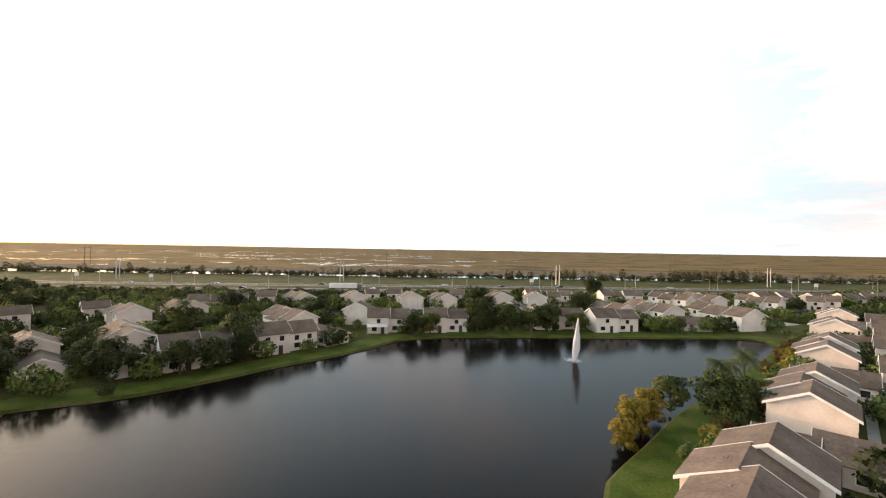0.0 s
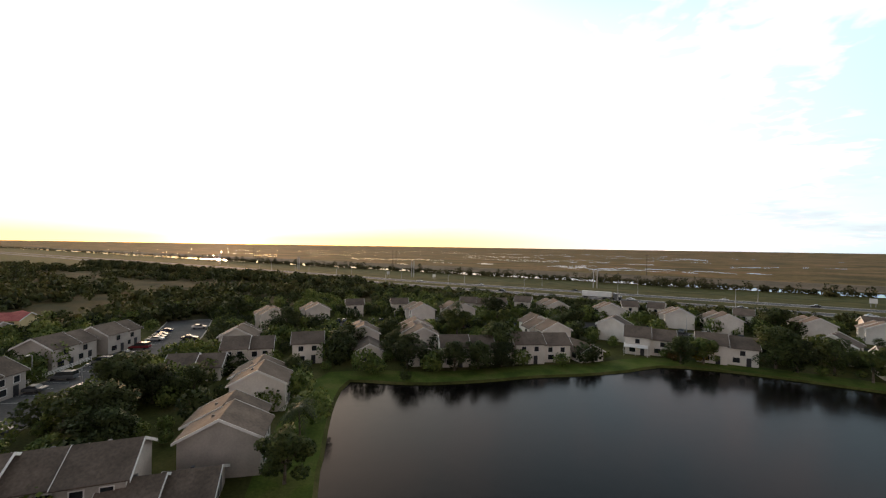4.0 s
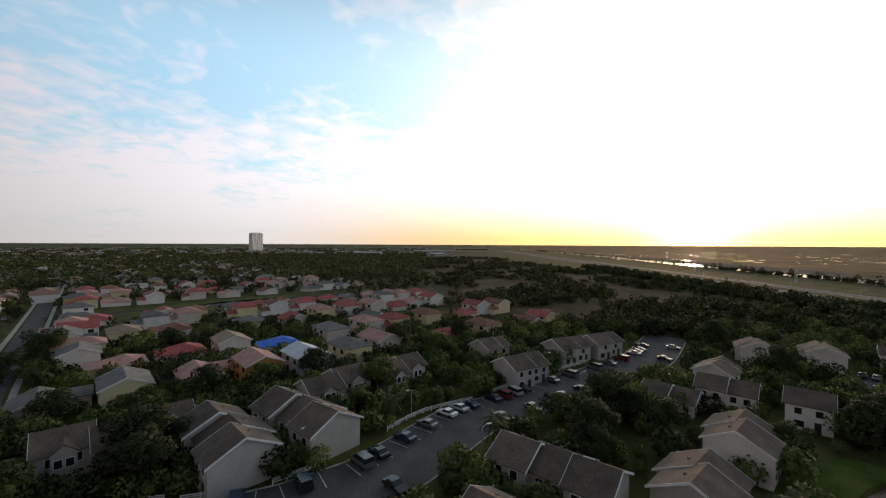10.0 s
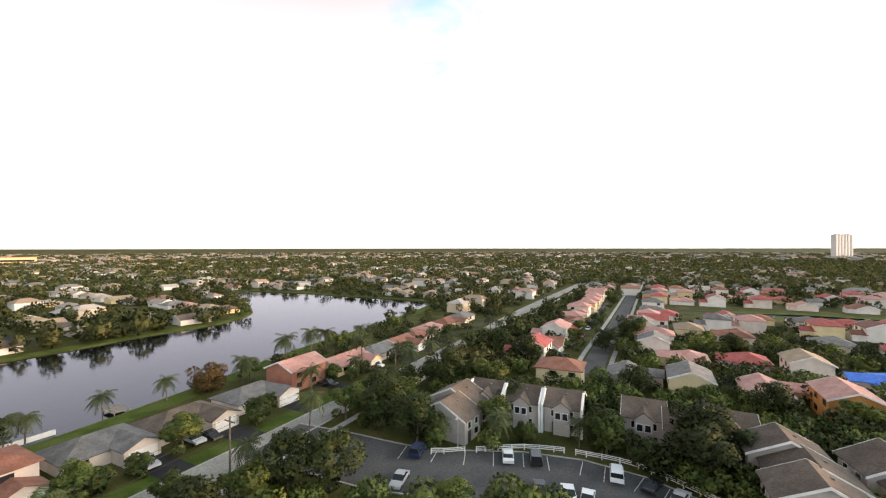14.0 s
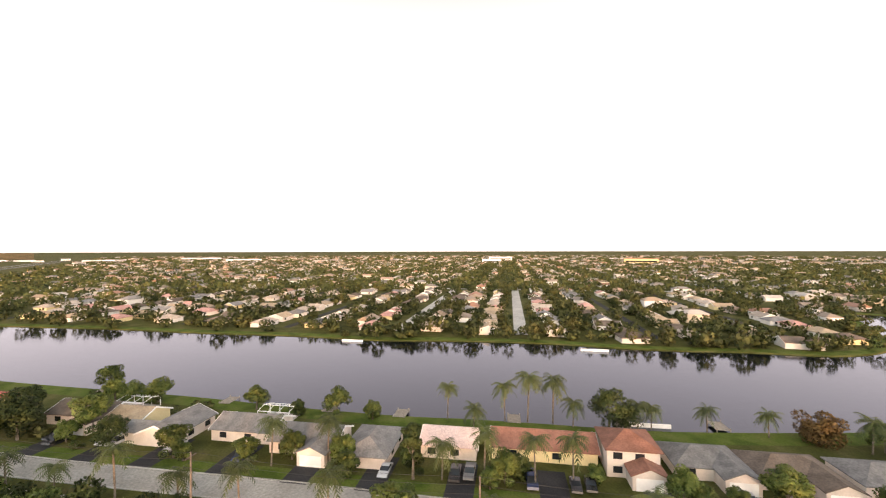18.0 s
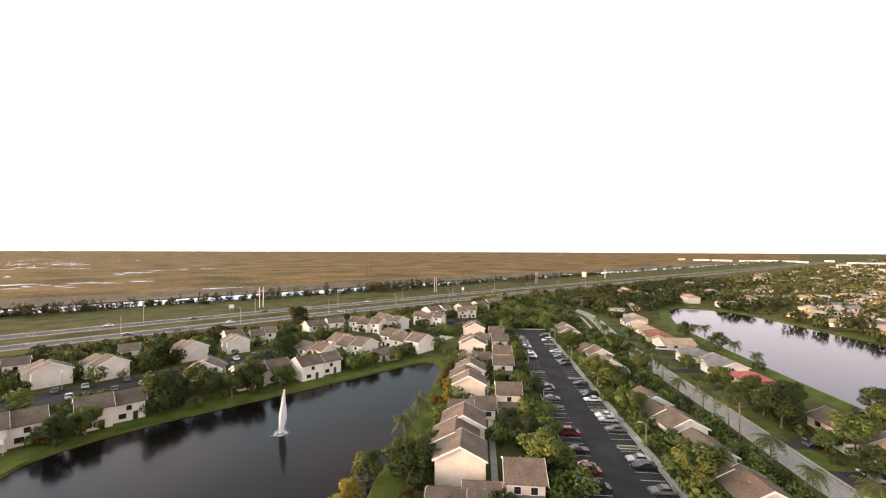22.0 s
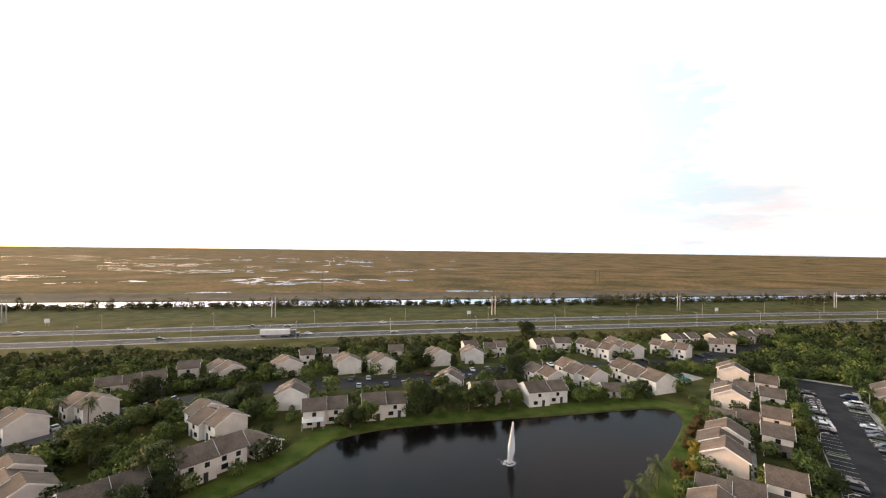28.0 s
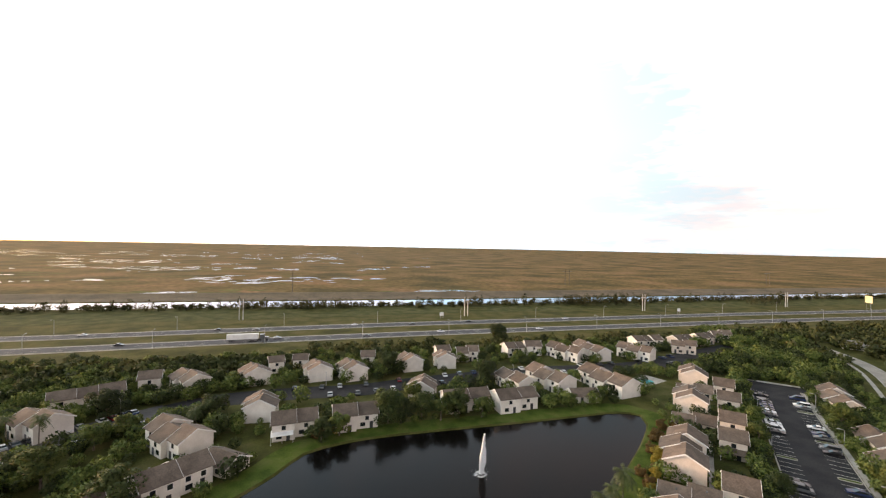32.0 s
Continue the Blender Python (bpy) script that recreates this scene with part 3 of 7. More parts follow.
def window_at(root, x, y, z, face, w, h, near=True):
    """A framed window on a wall: face is the outward angle in degrees in the plan of its thing."""
    key = (round(w, 2), round(h, 2), near)
    if key not in WINDOWS:
        a, b = bmesh.new(), bmesh.new()
        if near:
            loops = [[a.verts.new((x * (w / 2 + g), y, z * (h / 2 + g))) for x, z in ((-1, -1), (1, -1), (1, 1), (-1, 1))] for g, y in ((0, 0.02), (0, -0.08), (0.1, -0.08), (0.1, 0.02))]
            for i in range(4):
                for j in range(4):
                    a.faces.new((loops[i][j], loops[i][(j + 1) % 4], loops[(i + 1) % 4][(j + 1) % 4], loops[(i + 1) % 4][j]))
            box(b, -w / 2, w / 2, -0.03, 0.015, -h / 2, h / 2)
        else:
            box(a, -w / 2, w / 2, -0.05, 0.02, -h / 2, h / 2)
        WINDOWS[key] = mesh_of(a, WHITE if near else GLASS, "window"), mesh_of(b, GLASS, "pane") if near else None
    f = part("window", WINDOWS[key][0], None, root)
    f.matrix_basis = pose(x, y, z, 0, 0, face + 90)
    if near:
        part("pane", WINDOWS[key][1], None, f)


WINDOWS = {}
TOWN = {}


def townhouse(units, w, ln, wall, roof, storeys=2, near=True, porch=False, fins=False):
    """A stepped row of gabled units, ridge along x, centred on its plan."""
    key = (units, w, ln, wall.name, roof.name, storeys, near, porch, fins)
    if key in TOWN:
        return TOWN[key], False
    root = thing("townhouse", "x", "townhouse")
    x = -units * ln / 2
    for i in range(units):
        step = 0.55 * (i % 2) if units > 1 else 0
        off = (0.7 if i % 2 else -0.7) if units > 1 else 0
        e = {2: 5.0, 1: 2.6, 1.5: 3.5}[storeys] - step
        a, b, c = bmesh.new(), bmesh.new(), (bmesh.new(), bmesh.new())
        gable(a, b, c, x, x + ln, off, w, e, e + 0.25 * w)
        part("wall", a, wall, root)
        part("roof", b, roof, root)
        for t in c:
            part("fascia", t, WHITE, root, "white painted fascia board")
        for side, face in ((-1, -90), (1, 90)):
            if storeys == 2:
                for dx in (0.28, 0.72) if near else (0.5,):
                    window_at(root, x + ln * dx, off + side * w / 2, 3.75 - step, face, 1.1, 1.2, near)
            window_at(root, x + ln * 0.3, off + side * w / 2, 1.35, face, 1.5, 1.2, near)
            d = bmesh.new()
            box(d, x + ln * 0.62, x + ln * 0.62 + 1.0, off + side * w / 2 - 0.06, off + side * w / 2 + 0.06, 0, 2.1)
            part("door", d, DOOR, root, "dark glazed patio door")
        if storeys == 1:
            for px, sg in ((x, -1), (x + ln, 1)):
                d = bmesh.new()
                box(d, px - 0.05, px + 0.05, off - 1.7, off + 1.7, 0.2, 2.1)
                part("screen", d, DOOR, root, "dark screened porch opening")
                d = bmesh.new()
                for yy in (-1.78, -0.6, 0.6, 1.7):
                    box(d, px - 0.09, px + 0.09, off + yy, off + yy + 0.08, 0.1, 2.2)
                box(d, px - 0.09, px + 0.09, off - 1.78, off + 1.78, 2.1, 2.22)
                part("screen_frame", d, WHITE, root, "white porch screen frame")
        if near:
            d = bmesh.new()
            box(d, x + ln * 0.4, x + ln * 0.4 + 0.35, off + w * 0.14, off + w * 0.14 + 0.35, e + 0.14 * w, e + 0.18 * w + 0.3)
            part("roof_vent", d, GREY_ROOF, root, "small grey roof vent")
        if fins:
            for fx in (x - 0.5, x + ln + 0.15) if fins == 2 else ():
                d = bmesh.new()
                pr_ = [(off + w / 2 + 1.1, 0.0), (off + w / 2 + 1.1, e + 0.5), (off + w * 0.22, e + 0.25 * w * 0.62 + 1.1), (off + w * 0.10, e + 0.25 * w * 0.62 + 0.9), (off + w / 2 - 0.2, e - 0.2), (off + w / 2 - 0.2, 0.0)]
                q = [[d.verts.new((fx + dx, yy, zz)) for yy, zz in pr_] for dx in (0, 0.35)]
                d.faces.new(q[0]), d.faces.new(q[1][::-1])
                for k in range(6):
                    d.faces.new((q[0][k], q[1][k], q[1][(k + 1) % 6], q[0][(k + 1) % 6]))
                bmesh.ops.recalc_face_normals(d, faces=d.faces)
                part("party_wall", d, WHITE, root, "white sloping party wall")
            a2, b2 = bmesh.new(), bmesh.new()
            yc, y1, zr = x + ln / 2, off + w / 2 + 0.9, e + 1.25
            q = [a2.verts.new(p) for p in ((yc - 1.5, y1, 0), (yc + 1.5, y1, 0), (yc + 1.5, y1, e), (yc, y1, zr), (yc - 1.5, y1, e), (yc - 1.5, y1 - 1, 0), (yc + 1.5, y1 - 1, 0), (yc + 1.5, y1 - 1, e), (yc - 1.5, y1 - 1, e))]
            for f in ((0, 1, 2, 3, 4), (0, 4, 8, 5), (1, 6, 7, 2)):
                a2.faces.new([q[k] for k in f])
            for sd in (-1, 1):
                q = [b2.verts.new((px, py, pz + dz)) for dz in (0.03, 0.2) for px, py, pz in ((yc, y1 + 0.3, zr), (yc, y1 - 4.0, zr), (yc + sd * 1.9, y1 - 2.6, e - 0.2), (yc + sd * 1.9, y1 + 0.3, e - 0.2))]
                for f in ((0, 1, 2, 3), (7, 6, 5, 4), (0, 4, 5, 1), (1, 5, 6, 2), (2, 6, 7, 3), (3, 7, 4, 0)):
                    b2.faces.new([q[k] for k in f])
            part("bay_wall", a2, wall, root)
            part("bay_roof", b2, roof, root)
            window_at(root, yc - 0.65, y1, 3.6, 90, 0.9, 1.2, near)
            window_at(root, yc + 0.65, y1, 3.6, 90, 0.9, 1.2, near)
        if porch:
            d = bmesh.new()
            yf = off - w / 2
            v = [d.verts.new(p) for p in ((x, yf, 2.9), (x + ln, yf, 2.9), (x + ln, yf - 2.4, 2.2), (x, yf - 2.4, 2.2), (x, yf, 3.05), (x + ln, yf, 3.05), (x + ln, yf - 2.4, 2.35), (x, yf - 2.4, 2.35))]
            for f in ((0, 1, 2, 3), (7, 6, 5, 4), (0, 4, 5, 1), (1, 5, 6, 2), (2, 6, 7, 3), (3, 7, 4, 0)):
                d.faces.new([v[k] for k in f])
            part("porch_roof", d, roof, root)
            for px in (x + 0.15, x + ln - 0.15):
                d = bmesh.new()
                box(d, px - 0.1, px + 0.1, yf - 2.2, yf - 2.0, 0, 2.3)
                part("porch_post", d, WHITE, root)
        x += ln
    TOWN[key] = root
    return root, True


def place_town(x, y, ang, units=3, w=9.0, ln=6.2, wall=None, roof=None, storeys=2, label="", group="townhouses round the lake", porch=False, fins=False):
    # blocks to the south-west get the stucco with shade painted into it
    wall = wall or (STUCCO if x > 25 and y - x < 30 else SHADED_STUCCO if y < 45 and x < 0 else PALE_STUCCO)
    src, fresh = townhouse(units, w, ln, wall, roof or SHINGLE, storeys, math.hypot(x, y) < 112, porch, fins)
    m = pose(x, y, 0, 0, 0, ang)
    if fresh:
        src.matrix_basis = m
        ob = src
    else:
        ob = copy_thing(src, m)
    return tagged(ob, label or ("two-storey beige stucco townhouse block with grey-brown shingle gables" if wall is STUCCO else "two-storey stucco townhouse block, walls darkened as backlit, with grey-brown shingle gables" if wall is SHADED_STUCCO else "two-storey pale stucco townhouse block with grey-brown shingle gables"), "townhouse", group)


def hip_roof(bm, w, d, z, rise, over=0.5, hip=True, thick=0.16):
    """A hipped (or gabled) roof over a w x d plan, ridge along x."""
    x, y = w / 2 + over, d / 2 + over
    r = max(w / 2 - d / 2 * 0.9, 0.3) if hip else x
    z0 = z - rise / (d / 2) * over * 0.6
    v = [bm.verts.new(p) for p in ((-x, -y, z0), (x, -y, z0), (x, y, z0), (-x, y, z0), (-r, 0, z + rise), (r, 0, z + rise), (-x, -y, z0 - thick), (x, -y, z0 - thick), (x, y, z0 - thick), (-x, y, z0 - thick))]
    for f in ((0, 1, 5, 4), (2, 3, 4, 5), (1, 2, 5), (3, 0, 4), (6, 7, 1, 0), (7, 8, 2, 1), (8, 9, 3, 2), (9, 6, 0, 3), (9, 8, 7, 6)):
        bm.faces.new([v[i] for i in f])


HOMES = {}
NEAR_PANES = False


def home(w, d, storeys, hip, wall, roof, garage=True, near=True):
    """A detached house: main volume, a front wing with a garage, hipped or gabled roofs; its front faces -y."""
    key = (w, d, storeys, hip, wall.name, roof.name, garage, near)
    if key in HOMES:
        return HOMES[key], False
    root = thing("house", "x", "house")
    h = 5.2 if storeys == 2 else 2.55
    a, b = bmesh.new(), bmesh.new()
    if hip:
        box(a, -w / 2, w / 2, -d / 2, d / 2, 0, h)
        hip_roof(b, w, d, h, d * 0.2)
        part("wall", a, wall, root)
        part("roof", b, roof, root)
    else:
        c = (bmesh.new(), bmesh.new())
        gable(a, b, c, -w / 2, w / 2, 0, d, h, h + d * 0.205)
        part("wall", a, wall, root)
        part("roof", b, roof, root)
        for t in c:
            part("fascia", t, WHITE, root)
    if garage:
        a, b, c = bmesh.new(), bmesh.new(), bmesh.new()
        gw, gd = 5.6, 4.0
        x0 = w / 2 - gw - 0.2
        y1, y0 = -d / 2 + 0.1, -d / 2 - gd
        zr = 2.6 + gw * 0.22
        s = [[a.verts.new(p) for p in ((x0, y, 0), (x0 + gw, y, 0), (x0 + gw, y, 2.6), (x0 + gw / 2, y, zr), (x0, y, 2.6))] for y in (y0, y1)]
        a.faces.new(s[0])
        for i, j in ((4, 0), (1, 2)):
            a.faces.new((s[0][i], s[0][j], s[1][j], s[1][i]))
        for side in (-1, 1):
            xe = x0 + gw / 2 + side * (gw / 2 + 0.4)
            v = [b.verts.new((x, y, z + t)) for t in (0.03, 0.18) for x, y, z in ((x0 + gw / 2, y0 - 0.4, zr), (x0 + gw / 2, y1 + d * 0.4, zr), (xe, y1 + 0.2, 2.45), (xe, y0 - 0.4, 2.45))]
            for f in ((0, 1, 2, 3), (7, 6, 5, 4), (0, 4, 5, 1), (1, 5, 6, 2), (2, 6, 7, 3), (3, 7, 4, 0)):
                b.faces.new([v[k] for k in f])
        part("garage_wall", a, wall, root)
        part("garage_roof", b, roof, root)
        box(c, x0 + 0.6, x0 + gw - 0.6, y0 - 0.05, y0 + 0.02, 0, 2.15)
        part("garage_door", c, WHITE, root, "white panelled garage door")
    for side, face in ((-1, -90), (1, 90)):
        for dx in (-0.3, 0.12) if near else (-0.25,):
            for z in (1.4, 3.9) if storeys == 2 else (1.4,):
                window_at(root, w * dx, side * d / 2, z, face, 1.6, 1.2, near and NEAR_PANES)
    HOMES[key] = root
    return root, True


def place_home(x, y, ang, w=13.0, d=9.0, storeys=1, hip=True, wall=None, roof=None, label="", garage=True, near=True, group="houses of the suburb", category="house"):
    SPOTS.append((x, y, 0.5 * math.hypot(w, d) * 0.95))
    src, fresh = home(w, d, storeys, hip, wall or STUCCO, roof or SHINGLE, garage, near)
    m = pose(x, y, 0, 0, 0, ang)
    if fresh:
        src.matrix_basis = m
        ob = src
    else:
        ob = copy_thing(src, m)
    return tagged(ob, label or "single-storey stucco house with a shingle roof", category, group)


# ---- trees ----
def soft(me, normals):
    me.polygons.foreach_set("use_smooth", [True] * len(me.polygons))
    me.normals_split_custom_set_from_vertices(normals)


def crown(bm, rng, blobs, size, cards, leaf):
    normals, mid = [], sum((Vector(b[:3]) for b in blobs), Vector()) / len(blobs)
    for cx, cy, cz, r in blobs:
        for _ in range(cards):
            v = Vector((rng.gauss(0, 1), rng.gauss(0, 1), rng.gauss(0.15, 1))).normalized() * r * (0.72 + 0.36 * rng.random())
            p = Vector((cx, cy, cz)) + Vector((v.x, v.y, v.z * 0.8))
            q = Euler((rng.uniform(-0.9, 0.9), rng.uniform(-0.9, 0.9), rng.uniform(0, 6.28))).to_matrix()
            s = leaf * rng.uniform(0.6, 1.3)
            out = (v / r * 0.55 + (p - mid) / size * 0.6 + Vector((0, 0, 0.25))).normalized()
            order = ((-s, -s * 0.5, 0), (s * 0.2, -s * 0.7, 0.1 * s), (s, s * 0.2, 0), (0, s * 0.8, -0.1 * s))
            bm.faces.new([bm.verts.new(p + q @ Vector(c)) for c in (order if (q @ Vector((0, 0, 1))).dot(out) > 0 else order[::-1])])
            normals += [out] * 4
    return normals


def broadleaf(seed, h, spread, leaf_mat, name="tree", low=0.2, n=22, cards=190, leaf=0.0):
    rng = random.Random(seed)
    root = thing(name, "x", "tree")
    a, b = bmesh.new(), bmesh.new()
    tube(a, (0, 0, 0), (0.1, 0, h * 0.45), 0.2 + h * 0.012, 0.14)
    blobs = [(0, 0, h * 0.55, spread * 0.5)]
    for i in range(n):
        ang, rad = i * 2.399 + rng.uniform(-0.4, 0.4), spread * math.sqrt(rng.random()) * 0.78
        z = h * (low + (0.93 - low) * rng.random() ** 0.75) * (1 - 0.3 * (rad / spread) ** 2)
        r = spread * rng.uniform(0.24, 0.40)
        blobs.append((rad * math.cos(ang), rad * math.sin(ang), z - r * 0.2, r))
        if i < 6:
            tube(a, (0.05, 0, h * 0.3), (rad * 0.8 * math.cos(ang), rad * 0.8 * math.sin(ang), z - r * 0.4), 0.09, 0.03, 5)
    normals = crown(b, rng, blobs, spread, cards, leaf or 0.13 + spread * 0.022)
    part("trunk", a, BARK, root)
    soft(part("crown", b, leaf_mat, root).data, normals)
    return root


def palm(seed, h):
    rng = random.Random(seed)
    root = thing("palm_tree", "x", "palm")
    a, b = bmesh.new(), bmesh.new()
    pts = [Vector((0.02 * h * math.sin(t * 2), 0.03 * h * t * t, h * t)) for t in (0, 0.35, 0.7, 1)]
    for p, q in zip(pts, pts[1:]):
        tube(a, p, q, 0.19, 0.15)
    top = pts[-1]
    for i in range(30):
        ang, lift = i * 2.399, rng.uniform(-0.7, 0.95)
        d = Vector((math.cos(ang), math.sin(ang), 0))
        side = Vector((-d.y, d.x, 0))
        ln = rng.uniform(3.1, 4.3)
        rib = [top + d * ln * t * (1 - 0.18 * t) + Vector((0, 0, ln * (lift * t * 0.85 - 0.58 * t * t))) for t in [k / 9 for k in range(10)]]
        for k in range(9):
            p, q = rib[k], rib[k + 1]
            wd = 0.92 * math.sin(math.pi * (0.16 + 0.8 * k / 9))
            b.faces.new([bm_v(b, v) for v in (p - side * 0.03, q - side * 0.02, q + side * 0.02, p + side * 0.03)])
            for e in (-1, 1):
                tip = p.lerp(q, 1.3) + side * wd * e - Vector((0, 0, wd * rng.uniform(0.35, 0.8)))
                b.faces.new([bm_v(b, v) for v in (p, p.lerp(q, 0.72), tip)])
    part("trunk", a, BARK, root)
    part("fronds", b, LEAF_PALM, root)
    return root


def bm_v(bm, p):
    return bm.verts.new(p)


# ---- townhouses round the lake ----
SPOTS = []
R2 = math.sqrt(0.5)


def uv(u, v):
    """Plan place from metres along the neighbourhood's road grid: u to the north-east, v to the north-west."""
    return (u - v) * R2, (u + v) * R2


def town(x, y, ang, units=3, w=9.0, ln=6.2, **more):
    n = max(1, round(units * ln / w))
    for i in range(n):
        o = (i + 0.5) / n * units * ln - units * ln / 2
        SPOTS.append((x + o * math.cos(radians(ang)), y + o * math.sin(radians(ang)), w * 0.6))
    return place_town(x, y, ang, units, w, ln, **more)


HALF = "low beige stucco townhouse row with stepped brown shingle gables"
LOW = "single-storey beige stucco end house with grey-brown shingle roof"
# west bank and the blocks behind it
town(-55, 30.7, 135, 2, 9.5, 5.8), town(-70, 45.2, 136, 2, 9.0, 6.2), town(-58.5, 13.3, 54, 3, 8.5, 5.6), town(-45, 6, 53, 2, 9.0, 5.5), town(-49, 20.5, 50, 2, 7.0, 5.0, storeys=1, label=LOW)
town(-93, 57, 52, 2, 8.0, 5.2), town(-85.3, 68, 50, 1, 8.0, 7.0), town(-92.5, 45, 48, 2, 7.5, 5.0, storeys=1.5), town(-107, 63, 132, 2, 8.5, 5.5), town(-129, 31, 122, 2, 9.0, 6.4), town(-136.5, 43.5, 122, 2, 8.5, 6.4), town(-108.3, 14.4, 125, 2, 9.0, 6.2), town(-127, 7.3, 131, 2, 8.5, 5.0)
town(-84.2, 85.7, 133, 2, 8.5, 5.5), town(-75, 79, 136, 1, 7.0, 9.0, storeys=1, label=LOW), town(-71.7, 95, 135, 3, 9.0, 6.0), town(-61.8, 84.1, 142, 1, 7.5, 9.5, storeys=1, label=LOW), town(-52.2, 90, 40, 2, 8.0, 6.6)
town(-131, 88.2, 150, 2, 8.5, 5.5), town(-127, 104.2, 146, 2, 8.5, 5.5), town(-96.5, 129.5, 138, 2, 9.0, 5.8), town(-112, 136.3, 45, 1, 7.5, 6.6), town(-124, 122, 50, 1, 7.5, 6.6), town(-86, 141, 141, 2, 9.0, 6.6), town(-85.3, 162, 28, 3, 8.0, 6.5), town(-72.8, 177.5, 15, 1, 8.0, 7.0), town(-58.6, 175, 124, 2, 9.0, 7.0)
town(-45.2, 125.3, 136, 3, 9.0, 5.8), town(-38.4, 104, 39, 2, 8.5, 7.3), town(-29.5, 112, 143, 1, 7.0, 9.0, storeys=1, label=LOW)
# north bank
town(-27.2, 143.5, 88, 2, 9.5, 5.2), town(-15.1, 129.7, 8, 2, 8.5, 6.2), town(2.7, 131.8, 4, 2, 8.5, 6.6), town(27.7, 152, 66, 2, 9.5, 5.2), town(40.7, 139, 3, 2, 8.0, 8.2), town(58, 136.3, 5, 2, 8.5, 7.5)
town(66.1, 154.3, 100, 2, 8.0, 7.6), town(81, 154.5, 105, 3, 9.5, 6.6), town(103.5, 148.1, 101, 3, 10.0, 7.8), town(86.6, 138.5, 172, 1, 7.0, 9.8, storeys=1, label=LOW)
town(-36.4, 179, 108, 2, 9.5, 5.2), town(-30.4, 193, 14, 1, 7, 6), town(-20.2, 195, 0, 1, 7, 6), town(-12, 180.3, 100, 2, 9.5, 5.2), town(2.1, 179.3, 104, 2, 9.0, 6.2), town(9.7, 196, 176, 1, 7.5, 6.0), town(27.9, 187.1, 98, 2, 9.0, 5.0)
town(44.9, 189, 83, 2, 8.5, 4.8), town(46.6, 201, 3, 1, 7.5, 6.6), town(58.7, 198, 170, 2, 8.0, 5.2), town(85.3, 202.8, 5, 2, 8.0, 5.2), town(96.6, 203.4, 170, 1, 8.0, 8.0), town(110.1, 192.7, 117, 3, 8.5, 6.2), town(124.8, 193, 96, 3, 8.5, 6.6)
town(147.6, 187.2, 121, 3, 8.5, 5.6), town(169.3, 207.4, 2, 3, 8.0, 6.0), town(193, 206, 9, 2, 8.0, 7.0), town(211, 209, 9, 2, 8.0, 7.0), town(230, 214, 157, 2, 8, 5.5), town(183, 193, 140, 2, 8.0, 5.8)
# rows along the east car park
for u, v, n, ln in ((47.5, 5.6, 3, 6.6), (84.7, 3.7, 3, 7.2), (126.4, 3.0, 3, 6.8), (172.6, 2.3, 2, 6.4), (207.5, 1.9, 2, 6.2)):
    town(*uv(u, v), 45, n, 9.2, ln)
for u, v in ((67, 2.0), (107.5, 1.2), (155.5, 0.8), (190, 1.0)):
    town(*uv(u, v), 135, 2, 7.5, 5.8, storeys=1, label=LOW)
for u, v in ((71.3, -8.0), (112.7, -8.4), (141.3, -8.6), (156.2, -9.2), (178.1, -9.4), (195.2, -8.6)):
    town(*uv(u, v), -45, 1, 8.0, 6.2, porch=True)
town(178.8, 116, 48, 3, 8.5, 7.4, storeys=1.5, label=HALF), town(150.6, 86, 50, 2, 8.5, 7.0, storeys=1.5, label=HALF), town(137.4, 74.6, 48, 2, 9.0, 5.4, storeys=1.5, label=HALF), town(129, 66.5, 138, 1, 7.0, 8.5, storeys=1, label=LOW), town(106.6, 42.9, 50, 3, 8.5, 7.2, storeys=1.5, label=HALF), town(87.3, 24.1, 47, 3, 8.5, 7.5, storeys=1.5, label=HALF)
# south block
town(-64.3, -38, 48, 3, 10.0, 6.2), town(-73.6, -28.7, 55, 3, 10.0, 6.3), town(-63.9, -56.3, -44, 3, 8.5, 6.7, fins=1), town(-91.2, -29.6, -45, 2, 8.5, 7.4, fins=1), town(-102.6, -17, -46, 2, 8.5, 6.0, fins=1)
town(-27.6, -76.8, 39, 2, 10.0, 6.0)
for tx, ty, ta in ((-37.2, -80.6, -42), (-42.8, -75.5, -42), (-48.6, -70.4, -42)):
    town(tx, ty, ta, 1, 8.5, 6.6, fins=2, label="townhouse with white sloping party walls and a gabled bay")

def inside(x, y, poly):
    hit = False
    for (x0, y0), (x1, y1) in zip(poly, poly[1:] + poly[:1]):
        if (y0 > y) != (y1 > y) and x < (x1 - x0) * (y - y0) / (y1 - y0) + x0:
            hit = not hit
    return hit


POLYS = [[(p.x, p.y) for p in shores[n]] for n in ("lake", "long_lake", "pond", "far_pond")]


